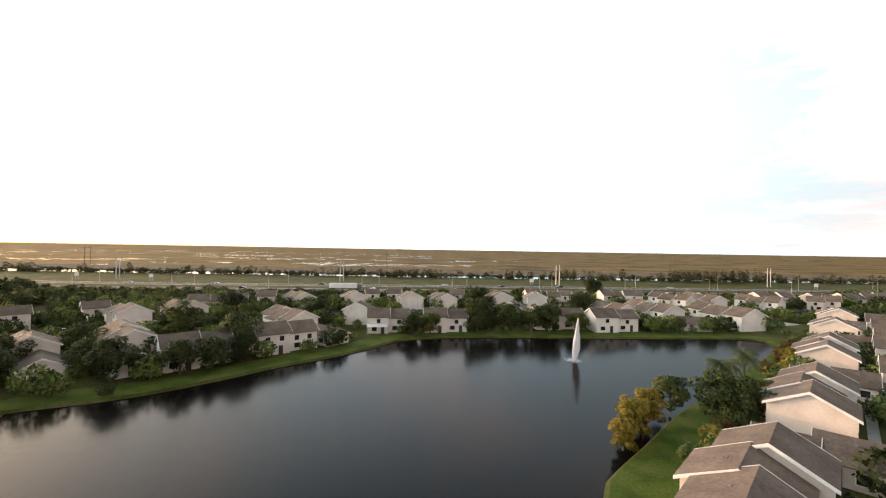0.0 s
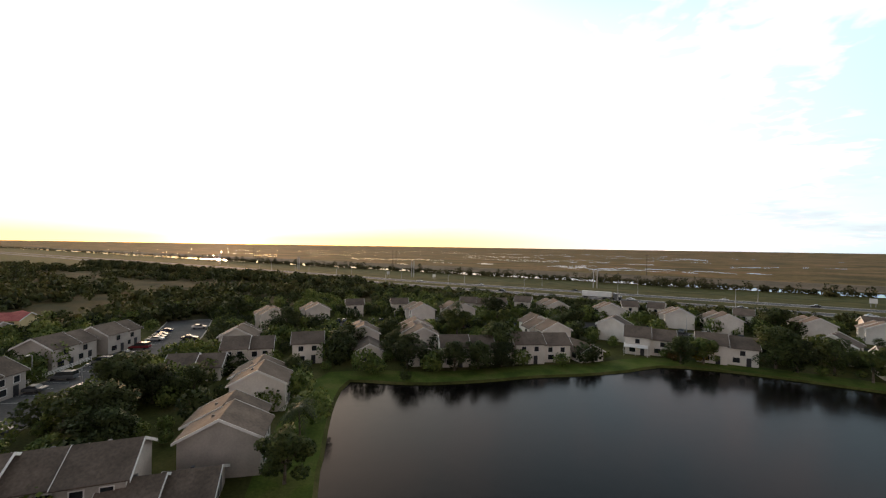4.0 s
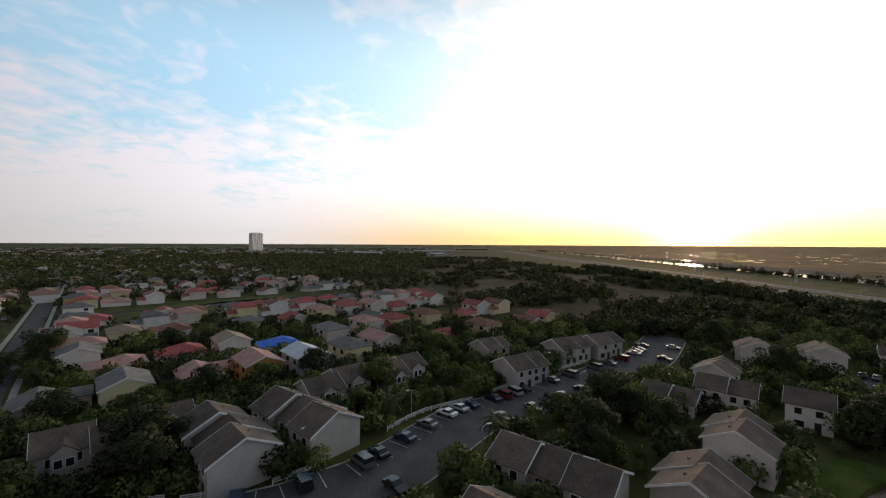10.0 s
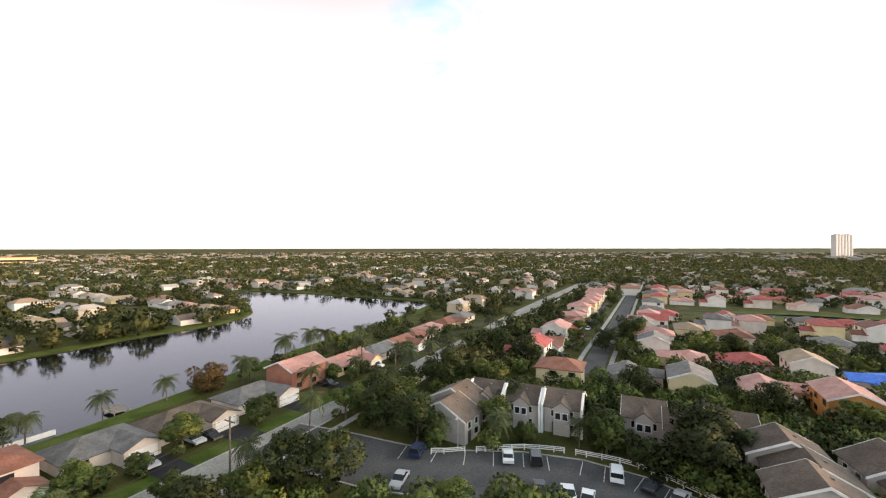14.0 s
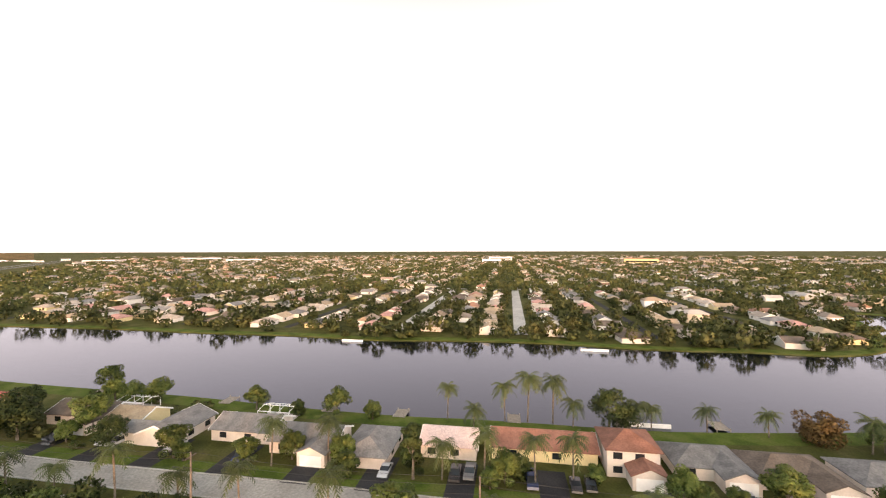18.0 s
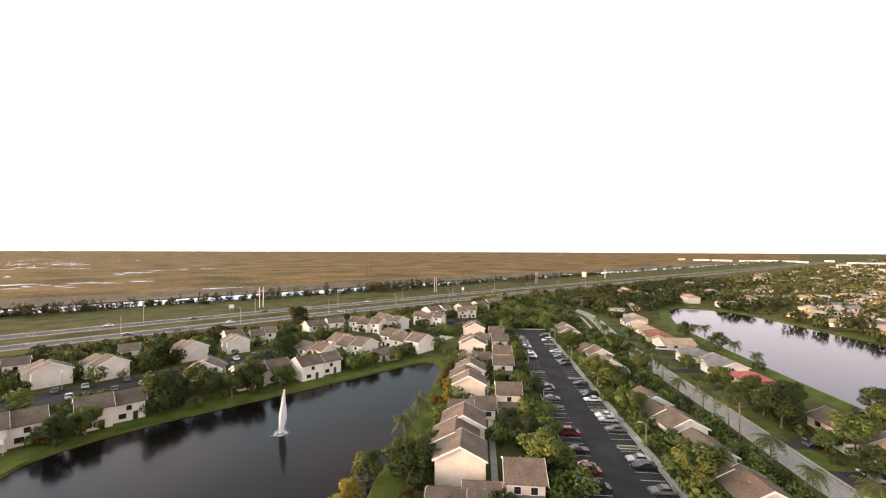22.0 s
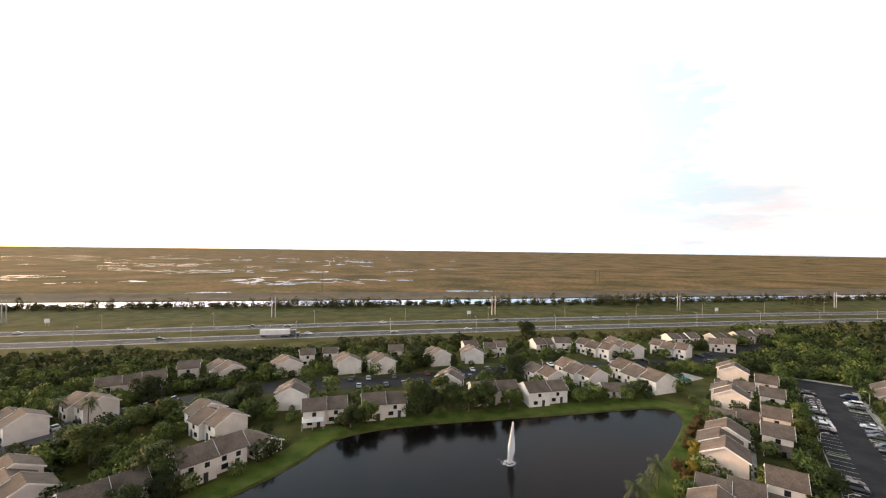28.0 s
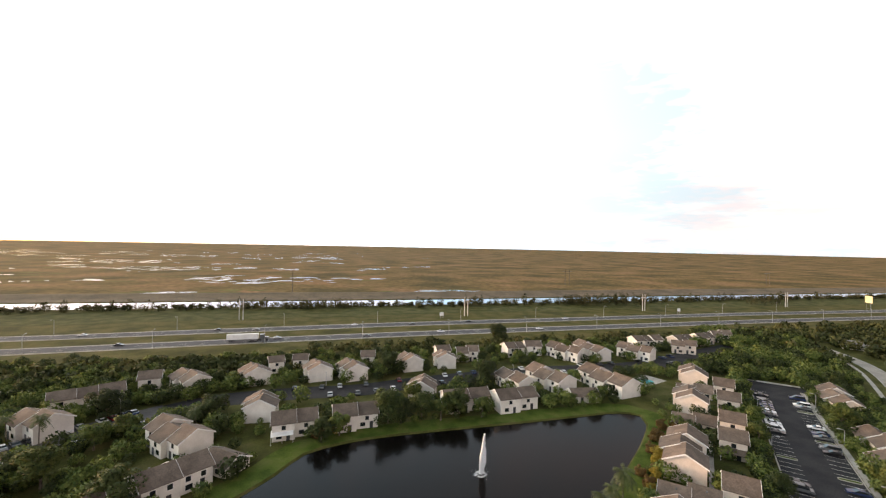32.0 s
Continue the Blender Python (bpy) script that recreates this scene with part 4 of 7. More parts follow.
# ---- detached houses south-west of the car park ----
ONE = "single-storey stucco house with a "
place_home(-62.3, -92.2, -42, 11, 9, 2, True, YELLOW, TERRA, "two-storey pale yellow house with a terracotta hip roof", False)
for u, v, w, st, hip, wall, roof, label in (
        (-114, 8, 10.5, 2, False, YELLOW, GREY_ROOF, "two-storey yellow house with a grey gable roof"), (-119, 23.4, 12, 1, False, CREAM, PINK_ROOF, ONE + "faded pink tile gable roof"),
        (-113, 35.7, 11.6, 2, False, ORANGE, PINK_ROOF, "two-storey orange house with a faded red roof"), (-111.5, 48.1, 11.5, 2, False, BLUE_WALL, WHITE_ROOF, "two-storey pale blue house with a white metal roof"),
        (-118, -6, 10, 1, False, STUCCO, GREY_ROOF, ONE + "low grey roof"),
        (-144.7, 10.2, 10, 1, True, CREAM, PINK_ROOF, ONE + "pink tile hip roof"), (-149, 25.6, 11, 1, True, STUCCO, RED_TILE, ONE + "red tile hip roof"), (-142.5, 36.8, 10, 2, False, STUCCO, TAN_ROOF, "two-storey house with a tan gable roof"),
        (-140, 52, 9, 1, True, STUCCO, BLUE_TARP, ONE + "roof covered by a bright blue tarpaulin"), (-140, 70, 12, 2, True, STUCCO, GREY_ROOF, "two-storey white house with a grey hip roof"), (-153, 0.5, 9, 2, False, STUCCO, GREY_ROOF, "two-storey grey house with a gable roof"),
        (-163, 102.8, 12, 1, False, STUCCO, GREY_ROOF, ONE + "grey roof"), (-144, 118, 13, 2, True, CREAM, TERRA, "two-storey cream house with a terracotta roof"), (-113, 102, 12, 1, True, STUCCO, RED_TILE, ONE + "red tile hip roof"),
        (-110, 119, 12, 2, True, CREAM, TERRA, "two-storey cream house with a terracotta hip roof"), (-110, 147, 11, 1, False, STUCCO, TERRA, ONE + "terracotta roof"), (-182, 12.3, 11, 2, True, YELLOW, TAN_ROOF, "two-storey yellow house with a tan hip roof"),
        (-190.4, 29, 12, 1, True, STUCCO, TERRA, ONE + "terracotta hip roof"), (-188.6, 56.8, 12, 1, True, STUCCO, GREY_ROOF, ONE + "dark grey hip roof"), (-184, 74, 11, 1, False, STUCCO, RED_TILE, ONE + "red tile gable roof")):
    x, y = uv(u, v)
    place_home(x, y, 225 if u > -125 else 45, w, 9.0, st, hip, wall, roof, label, garage=st == 1)
hr = random.Random(11)
ROW_ROOFS = [(RED_TILE, "red tile"), (PINK_ROOF, "faded pink tile"), (PINK_ROOF, "faded pink tile"), (TERRA, "terracotta tile")]
ROOFS = [(RED_TILE, "red tile"), (RED_TILE, "red tile"), (TERRA, "terracotta tile"), (PINK_ROOF, "faded pink tile"), (PINK_ROOF, "faded pink tile"), (GREY_ROOF, "grey shingle"), (GREY_ROOF, "grey shingle")]
WALLS = [(STUCCO, "beige"), (CREAM, "cream"), (PALE_STUCCO, "off-white"), (PALE_STUCCO, "off-white")]


def taken(x, y, gap):
    return any((x - a) ** 2 + (y - b) ** 2 < (r + gap) ** 2 for a, b, r in SPOTS)


def any_home(u, v, ang, roofs, near=True, w=None, storeys=None, garage=True):
    x, y = uv(u, v)
    if taken(x, y, 5.0) or any(inside(x + dx, y + dy, p) for p in POLYS for dx, dy in ((0, 0), (11, 0), (-11, 0), (0, 11), (0, -11), (17, 0), (0, 17))):
        return
    roof, rn = hr.choice(roofs)
    wall, wn_ = hr.choice(WALLS)
    st = storeys or hr.choice((1, 1, 2))
    hip = hr.random() < 0.65
    place_home(x, y, ang, w or hr.choice((11, 12.5)), 9.0, st, hip, wall, roof, f"{'two' if st == 2 else 'single'}-storey {wn_} stucco house with a {rn} {'hip' if hip else 'gable'} roof", garage, near)


for u in (-113, -145, -187, -214):
    for v in range(-2, 168, 13):
        any_home(u + hr.uniform(-2, 2), v + hr.uniform(-2, 2), 225 if u in (-113, -187) else 45, ROOFS, storeys=hr.choice((1, 2, 2, 2)))
for u in (-236, -300, -330, -360):
    for v in range(4, 160, 14):
        any_home(u + hr.uniform(-3, 3), v + hr.uniform(-3, 3), 45, ROOFS, False, storeys=1 if u == -236 else hr.choice((1, 2, 2)))
for k in range(13):
    any_home(-130 - 16 * k + hr.uniform(-1.5, 1.5), -32 + hr.uniform(-3, 1), 135 + hr.choice((0, 0, -90)), ROW_ROOFS, k < 6, hr.choice((9.5, 10.5)), hr.choice((1, 2, 2)))
    any_home(-150 - 16 * k, 0.5, -45, ROOFS, k < 5, storeys=hr.choice((1, 2)))
# the row between the road and the long lake
for u, v, w, st, hip, wall, roof, label in (
        (246, -89, 13, 1, False, STUCCO, GREY_ROOF, "white stucco lakeside house with a grey gable roof"),
        (228, -88, 13, 1, True, STUCCO, TAN_ROOF, "lakeside house with a tan hip roof"),
        (209, -88, 15, 1, True, STUCCO, TERRA, "lakeside house with a brown tile hip roof"),
        (190, -87, 13, 1, False, STUCCO, TAN_ROOF, "lakeside house with a tan roof"),
        (172, -87, 14, 1, True, STUCCO, GREY_ROOF, "lakeside house with a grey hip roof"),
        (157, -89, 13, 1, False, STUCCO, GREY_ROOF, "lakeside house with a grey gable roof"),
        (138, -87.6, 13, 1, True, CREAM, RED_TILE, "lakeside house with a bright red roof"),
        (101, -86, 16, 1, False, STUCCO, SHINGLE, "lakeside house with a brown gable roof"),
        (87, -84.5, 9, 1, False, CREAM, TAN_ROOF, "lakeside house with a tan gable roof"),
        (73.5, -81.5, 12, 1, False, STUCCO, GREY_ROOF, "white lakeside house with a grey gable roof"),
        (57, -84.5, 14, 1, False, STUCCO, GREY_ROOF, "white lakeside house with a grey roof and skylights"),
        (41.4, -81.4, 14, 1, False, STUCCO, GREY_ROOF, "low white lakeside house with a grey roof"),
        (27.5, -80.5, 13, 1, True, STUCCO, GREY_ROOF, "lakeside house with a grey hip roof"),
        (12, -84.5, 11, 1, False, STUCCO, PALE_PINK, "lakeside house with a pale pink roof"),
        (-6.5, -86, 20, 1, False, CREAM, TERRA, "lakeside house with a long brown tile roof and cream gable"),
        (-22, -82.8, 9, 2, True, STUCCO, TERRA, "two-storey lakeside house with an orange tile roof"),
        (-35.6, -84, 12, 1, True, STUCCO, GREY_ROOF, "lakeside house with a dark grey hip roof"),
        (-49, -82.5, 13, 1, True, STUCCO, SHINGLE, "lakeside house with a brown hip roof"),
        (-64.3, -82, 13, 1, True, STUCCO, GREY_ROOF, "lakeside house with a grey roof and carport"),
        (-78.5, -82.5, 11.5, 2, False, BRICK, PINK_ROOF, "two-storey brick-red lakeside house with a faded red roof"),
        (-95, -81, 15, 1, False, YELLOW, PINK_ROOF, "yellow lakeside house with a pale tile roof"),
        (-108.5, -80, 11, 1, True, STUCCO, GREY_ROOF, "lakeside house with a grey hip roof"),
        (-121.5, -79.5, 11, 1, False, STUCCO, TERRA, "lakeside house with a terracotta roof"),
        (-135, -80, 12, 1, True, STUCCO, TERRA, "lakeside house with a brown tile hip roof"),
        (-150, -83, 13, 1, True, STUCCO, PINK_ROOF, "lakeside house with a pink tile roof"),
        (-166, -82.7, 13, 1, True, CREAM, TERRA, "lakeside house with a brown tile roof"),
        (-183, -83, 13, 1, True, STUCCO, GREY_ROOF, "lakeside house with a grey roof")):
    x, y = uv(u, v)
    place_home(x, y, 45 + (90 if u in (27.5, 73.5, 190) else 180), w, 9.0, st, hip, wall, roof, label, garage=int(u) % 3 != 0, group="houses along the long lake")
# the far shore of the long lake and its side streets
E_ROOFS = [(TAN_ROOF, "tan shingle"), (TAN_ROOF, "tan shingle"), (PALE_ROOF, "pale tile"), (GREY_ROOF, "grey shingle"), (PALE_ROOF, "pale tile"), (SHINGLE, "grey-brown shingle"), (SHINGLE, "grey-brown shingle"), (PINK_ROOF, "pink tile")]
for k in range(-7, 20):
    any_home(-38 + 16.5 * k, -192 + hr.uniform(-5, 2), 45 + hr.uniform(-8, 8), E_ROOFS, False, hr.choice((12, 14)), 1, False)
STREETS_E = [-5.5 + 62 * k for k in range(-2, 6)]
for su in STREETS_E:
    for side in (-16, 16):
        for v in range(-209, -400, -15):
            if hr.random() < 0.9:
                any_home(su + side + hr.uniform(-2, 2), v + hr.uniform(-3, 3), (135 if side < 0 else -45) + hr.choice((0, 0, 90)), E_ROOFS, False, hr.choice((11, 12.5)), 1, False)

# ---- streets, car parks, paths ----
def path(name, pts, half, mat, label, z=0.035, category="road", step=6):
    line = smooth_line([Vector(p) for p in pts], step)
    bm = bmesh.new()
    strip(bm, line, half, -half, z)
    setting(name, bm, mat, label, category)
    return line


sw_line = path("road_side_street", ((-73, -94), (-83, -105), (-96, -118), (-117, -138), (-160, -180), (-229, -248), (-380, -397)), 3.1, DRIVE, "dark asphalt side street between houses")
for n, su in enumerate((-130, -203, -266)):
    path("road_cross_street_" + "abc"[n], [uv(su, -12), uv(su, 40), uv(su, 160)], 3.0, ASPHALT, "narrow asphalt street between houses")
for n, su in enumerate(STREETS_E):
    path("road_lake_street_" + "abcdefgh"[n], [uv(su, -204), uv(su, -300), uv(su, -640)], 3.4 if n in (2, 3) else 2.2, STREET if n in (2, 3) else ASPHALT, "pale straight street running away from the lake" if n in (2, 3) else "narrow dark street running away from the lake")
path("road_cross_avenue", [uv(-200, -440), uv(100, -440), uv(400, -450)], 4, STREET, "pale avenue crossing the streets")
DRIVE_LINE = path("car_park_south", ((6, -82), (-4, -74), (-13, -66), (-23, -60.5), (-32, -57), (-38.6, -52.5), (-43, -47), (-45.8, -40), (-48.5, -31), (-53, -23), (-60.5, -14.2), (-73, -6), (-84, 1), (-91.5, 10.5), (-101, 21), (-110.5, 32.5), (-120, 44), (-130, 55), (-146, 66), (-164, 77)), 7.0, DRIVE, "curved grey car park drive with parking bays", category="car park")
path("car_park_north_west", ((-118, 98), (-102, 114), (-87, 128), (-72, 141), (-57, 153)), 8.0, DRIVE, "grey car park lane between townhouses", 0.036, "car park")
path("car_park_north", ((-62, 150), (-45, 160), (-20, 163), (5, 163), (30, 168), (62, 172), (92, 174), (118, 173), (146, 175), (165, 180), (188, 188), (224, 199)), 6.5, ASPHALT, "dark car park lane behind the north bank", 0.034, "car park")
EAST_LOT = path("car_park_east", [uv(u, -27) for u in (50, 90, 130, 170, 218)], 8.2, ASPHALT, "dark asphalt car park with marked bays", 0.037, "car park")
bm = bmesh.new()
strip(bm, [Vector(uv(u, -27)) for u in (218, 226)], 13, -13, 0.038)
setting("car_park_east_end", bm, ASPHALT, "dark asphalt end of the car park", "car park")
path("pavement_rows", [uv(u, -3.4) for u in (76, 110, 150, 196)], 0.65, CONCRETE, "narrow pale path between the townhouse rows", 0.039, "pavement")
ISLANDS = ((84, -21.3), (115, -21.3), (147, -21.3), (178, -21.3), (72, -32.7), (92, -32.7), (113, -32.7), (141, -32.7), (165, -32.7), (192, -32.7))
for u, v in ISLANDS:
    island = thing("planter_island", "kerbed grass island at the end of parking bays", "planter", "car park islands")
    bm = bmesh.new()
    rim_ = [(0.75 * math.cos(a), (1.6 if math.sin(a) > 0 else -1.6) + 0.75 * math.sin(a)) for a in [math.pi * (k + 0.5) / 6 for k in range(12)]]
    inn = [(x * 0.74, y * 0.93) for x, y in rim_]
    lo, hi, ih, il = [[bm.verts.new((x, y, z)) for x, y in loop] for loop, z in ((rim_, 0.0), (rim_, 0.16), (inn, 0.16), (inn, 0.08))]
    for k in range(12):
        m = (k + 1) % 12
        for p, q in ((lo, hi), (hi, ih), (ih, il)):
            bm.faces.new((p[k], p[m], q[m], q[k]))
    part("kerb", bm, CONCRETE, island, "pale concrete kerb")
    bm = bmesh.new()
    bm.faces.new([bm.verts.new((x, y, 0.1)) for x, y in inn])
    part("grass", bm, LAWN, island)
    island.matrix_basis = pose(*uv(u, v), 0.03, 0, 0, 45)
# bay lines
bm = bmesh.new()
for i in range(57):
    u = 54 + 2.8 * i
    for v0, v1 in ((-19.0, -23.6), (-30.4, -35.0)):
        c = [uv(u - 0.06, v0), uv(u + 0.06, v0), uv(u + 0.06, v1), uv(u - 0.06, v1)]
        bm.faces.new([bm.verts.new((x, y, 0.042)) for x, y in c[::-1]])
d_pts = [p for p in DRIVE_LINE]
for i in range(4, len(d_pts) - 4):
    d = (d_pts[i + 1] - d_pts[i - 1]).normalized()
    nrm = Vector((-d.y, d.x))
    for o in (0.0, 0.5):
        p = d_pts[i].lerp(d_pts[i + 1], o)
        a, b = p + nrm * 2.2, p + nrm * 6.8
        q = d * 0.06
        bm.faces.new([bm.verts.new((w.x, w.y, 0.042)) for w in (a - q, a + q, b + q, b - q)])
setting("bay_markings", bm, LINE, "white painted parking bay lines", "road marking")
# kerbs and pavements
bm = bmesh.new()
strip(bm, [Vector(uv(226.3, v)) for v in (-14, -22, -30, -39.5)], 0.25, -0.25, 0.0, 0.5)
setting("kerb_lot_end", bm, CONCRETE, "low pale wall closing the end of the car park", "kerb")
for name, line, o in (("kerb_east_lot", EAST_LOT, -8.35), ("kerb_west_lot", EAST_LOT, 8.35), ("kerb_drive", DRIVE_LINE, 7.15), ("kerb_drive_inner", DRIVE_LINE, -7.15), ("kerb_road", MAIN, 3.25), ("kerb_road_east", MAIN, -3.25)):
    bm = bmesh.new()
    strip(bm, line, o + 0.15, o - 0.15, 0.0, 0.14)
    setting(name, bm, CONCRETE, "pale concrete kerb", "kerb")
for name, line, o, w in (("pavement_road", MAIN, -7.0, 0.75), ("pavement_street", sw_line, 4.6, 0.7), ("pavement_street_east", sw_line, -4.6, 0.7), ("pavement_lot", EAST_LOT, -9.4, 0.7)):
    bm = bmesh.new()
    strip(bm, line, o + w, o - w, 0.0, 0.07)
    setting(name, bm, CONCRETE, "pale concrete pavement", "pavement")
# grass strips
bm = bmesh.new()
strip(bm, hwy_line, 60, -46, 0.02)
setting("highway_verge", bm, VERGE, "wide mown grass verge and median of the highway", "grass")
bm = bmesh.new()
for o in CARRIAGEWAYS:
    for s in (5.2, -5.2):
        strip(bm, hwy_line, o + s + 0.12, o + s - 0.12, 0.06)
    for i in range(0, len(hwy_line) - 1):
        for j in range(3):
            p, q = hwy_line[i].lerp(hwy_line[i + 1], j / 3), hwy_line[i].lerp(hwy_line[i + 1], (j + 0.3) / 3)
            d = (q - p).normalized()
            for ln in (-1.9, 1.9):
                nrm = Vector((-d.y, d.x))
                a, b = p + nrm * (o + ln), q + nrm * (o + ln)
                bm.faces.new([bm.verts.new((*w, 0.06)) for w in (a - nrm * 0.08, b - nrm * 0.08, b + nrm * 0.08, a + nrm * 0.08)])
setting("highway_markings", bm, LINE, "white lane lines on the highway", "road marking")
bm = bmesh.new()
for o in CARRIAGEWAYS:
    for s in (6.6, -6.6):
        strip(bm, hwy_line, o + s + 0.5, o + s - 1.0, 0.045)
setting("highway_shoulder", bm, ROAD, "pale paved highway shoulders", "road")
bm = bmesh.new()
rows = []
for i, p in enumerate(canal_line):
    d = (canal_line[min(i + 1, len(canal_line) - 1)] - canal_line[max(i - 1, 0)]).normalized()
    nrm = Vector((-d.y, d.x))
    rows.append([bm.verts.new((*(p + nrm * o), z)) for o, z in ((22, 0.05), (40, 0.4), (58, 3.0), (63, 3.0), (72, 0.05))])
for r, s in zip(rows, rows[1:]):
    for i in range(4):
        bm.faces.new((r[i], r[i + 1], s[i + 1], s[i])[::-1])
setting("levee", bm, LEVEE, "long brown earth levee along the canal", "levee")
bm = bmesh.new()
ring_a = [Vector((p.x, p.y)) for p in shores["lake"]]
strip(bm, ring_a + ring_a[:1], -0.02, -7.5, 0.012)
setting("lawn_lake", bm, LAWN, "bright mown lawn round the lake", "lawn")
bm = bmesh.new()
ring_b = [Vector((p.x, p.y)) for p in shores["long_lake"]]
strip(bm, ring_b + ring_b[:1], -0.02, -6.0, 0.012)
setting("lawn_long_lake", bm, LAWN, "mown lawn along the long lake shore", "lawn")

bm = bmesh.new()
bm.faces.new([bm.verts.new((x, y, 0.03)) for x, y in ((-168, -5), (-160, 60), (-150, 120), (-150, 205), (-353, 180), (-655, 140), (-1300, 50), (-2200, -60), (-2200, -330), (-1200, -240), (-600, -90), (-300, -20))][::-1])
bmesh.ops.triangulate(bm, faces=bm.faces)
bmesh.ops.recalc_face_normals(bm, faces=bm.faces)
setting("scrub_field", bm, SCRUB, "rough brown scrub field", "field")

bm = bmesh.new()
ring_c = [Vector((p.x, p.y)) for p in shores["pond"]]
strip(bm, ring_c + ring_c[:1], -0.02, -9.0, 0.012)
setting("lawn_pond", bm, LAWN, "mown lawn round a small pond", "lawn")

# marsh pools
pr = random.Random(21)


def patch(bm, x, y, rx, ry, z):
    n = 16
    ph = [pr.uniform(0.35, 1.3) for _ in range(n)]
    ph = [(ph[i - 1] + 2 * ph[i] + ph[(i + 1) % n]) / 4 for i in range(n)]
    bm.faces.new([bm.verts.new((x + rx * ph[i] * math.cos(6.2832 * i / n), y + ry * ph[i] * math.sin(6.2832 * i / n), z)) for i in range(n)])


pools, reeds = bmesh.new(), bmesh.new()
made = 0
for _ in range(9000):
    y = 492 + 1900 * pr.random() ** 1.8
    x = pr.gauss(-380 - (y - 492) * 0.5, 420 + y * 0.24)
    wet = noise.noise((x * 0.0045, y * 0.008, 5.0)) + 0.5 * noise.noise((x * 0.013, y * 0.03, 9.0)) - 0.0009 * max(0, x + 120)
    if y < lev_y(x) + 14:
        continue
    k = 0.7 + y / 1500
    if wet > 0.26 and made < 900:
        made += 1
        long = pr.uniform(2.0, 11) * k * (2.2 if pr.random() < 0.12 else 1.0)
        patch(pools, x, y, long, pr.uniform(0.9, 2.6) * k, 0.11)
    elif 0.02 < wet < 0.26 and pr.random() < 0.10:
        patch(reeds, x, y, pr.uniform(8, 30) * k, pr.uniform(3, 8) * k, 0.085)
tagged(new("marsh_pools", mesh_of(pools, WATER, "marsh_pools")), "shallow pools shining between sawgrass", "pool", kind="stuff")
tagged(new("marsh_reeds", mesh_of(reeds, REED, "marsh_reeds")), "olive green reed patches in the marsh", "reeds", kind="stuff")

# ---- fence along the south drive ----
FENCES = ([(-20, -67.6), (-22.1, -67), (-25.7, -66.4)], [(-27.6, -65.8), (-35.9, -64), (-41.8, -60.8)], [(-43.3, -59.6), (-50, -52.7), (-53.8, -41)], [(-53.8, -38.6), (-55.4, -34)], [(-58.6, -28), (-63.5, -23)], [(-77, -14.6), (-85.8, -8.7), (-93.4, 1.6)], [(-98.6, 6.2), (-110, 18.2), (-117.4, 26.4), (-126, 36.5)])
post_me = rail_me = None
for pts in FENCES:
    line = smooth_line([Vector(p) for p in pts], 2.0)
    fence = thing("fence", "low white wooden post and rail fence", "fence", "fences along the car park")
    for i, p in enumerate(line):
        bm = bmesh.new()
        box(bm, -0.07, 0.07, -0.07, 0.07, 0, 1.05)
        post_me = post_me or mesh_of(bm, WHITE, "post")
        ob = part("post", post_me, None, fence)
        ob.location = (p.x, p.y, 0)
    for z in (0.35, 0.65, 0.92):
        bm = bmesh.new()
        strip(bm, line, 0.03, -0.03, z, z + 0.12)
        part("rail", bm, WHITE, fence)

# ---- vehicles ----
def paint(name, c):
    m = material(name, [c, tuple(min(1, x * 1.1) for x in c)], 0.25, 3.0, spec=0.6)
    return m


PAINTS = [(paint("white_car_paint", (0.72, 0.73, 0.74)), "white"), (paint("silver_car_paint", (0.42, 0.43, 0.45)), "silver"), (paint("black_car_paint", (0.02, 0.02, 0.022)), "black"),
          (paint("grey_car_paint", (0.12, 0.125, 0.13)), "dark grey"), (paint("red_car_paint", (0.17, 0.022, 0.026)), "dark red"), (paint("blue_car_paint", (0.022, 0.035, 0.085)), "dark blue")]
CARS = {}


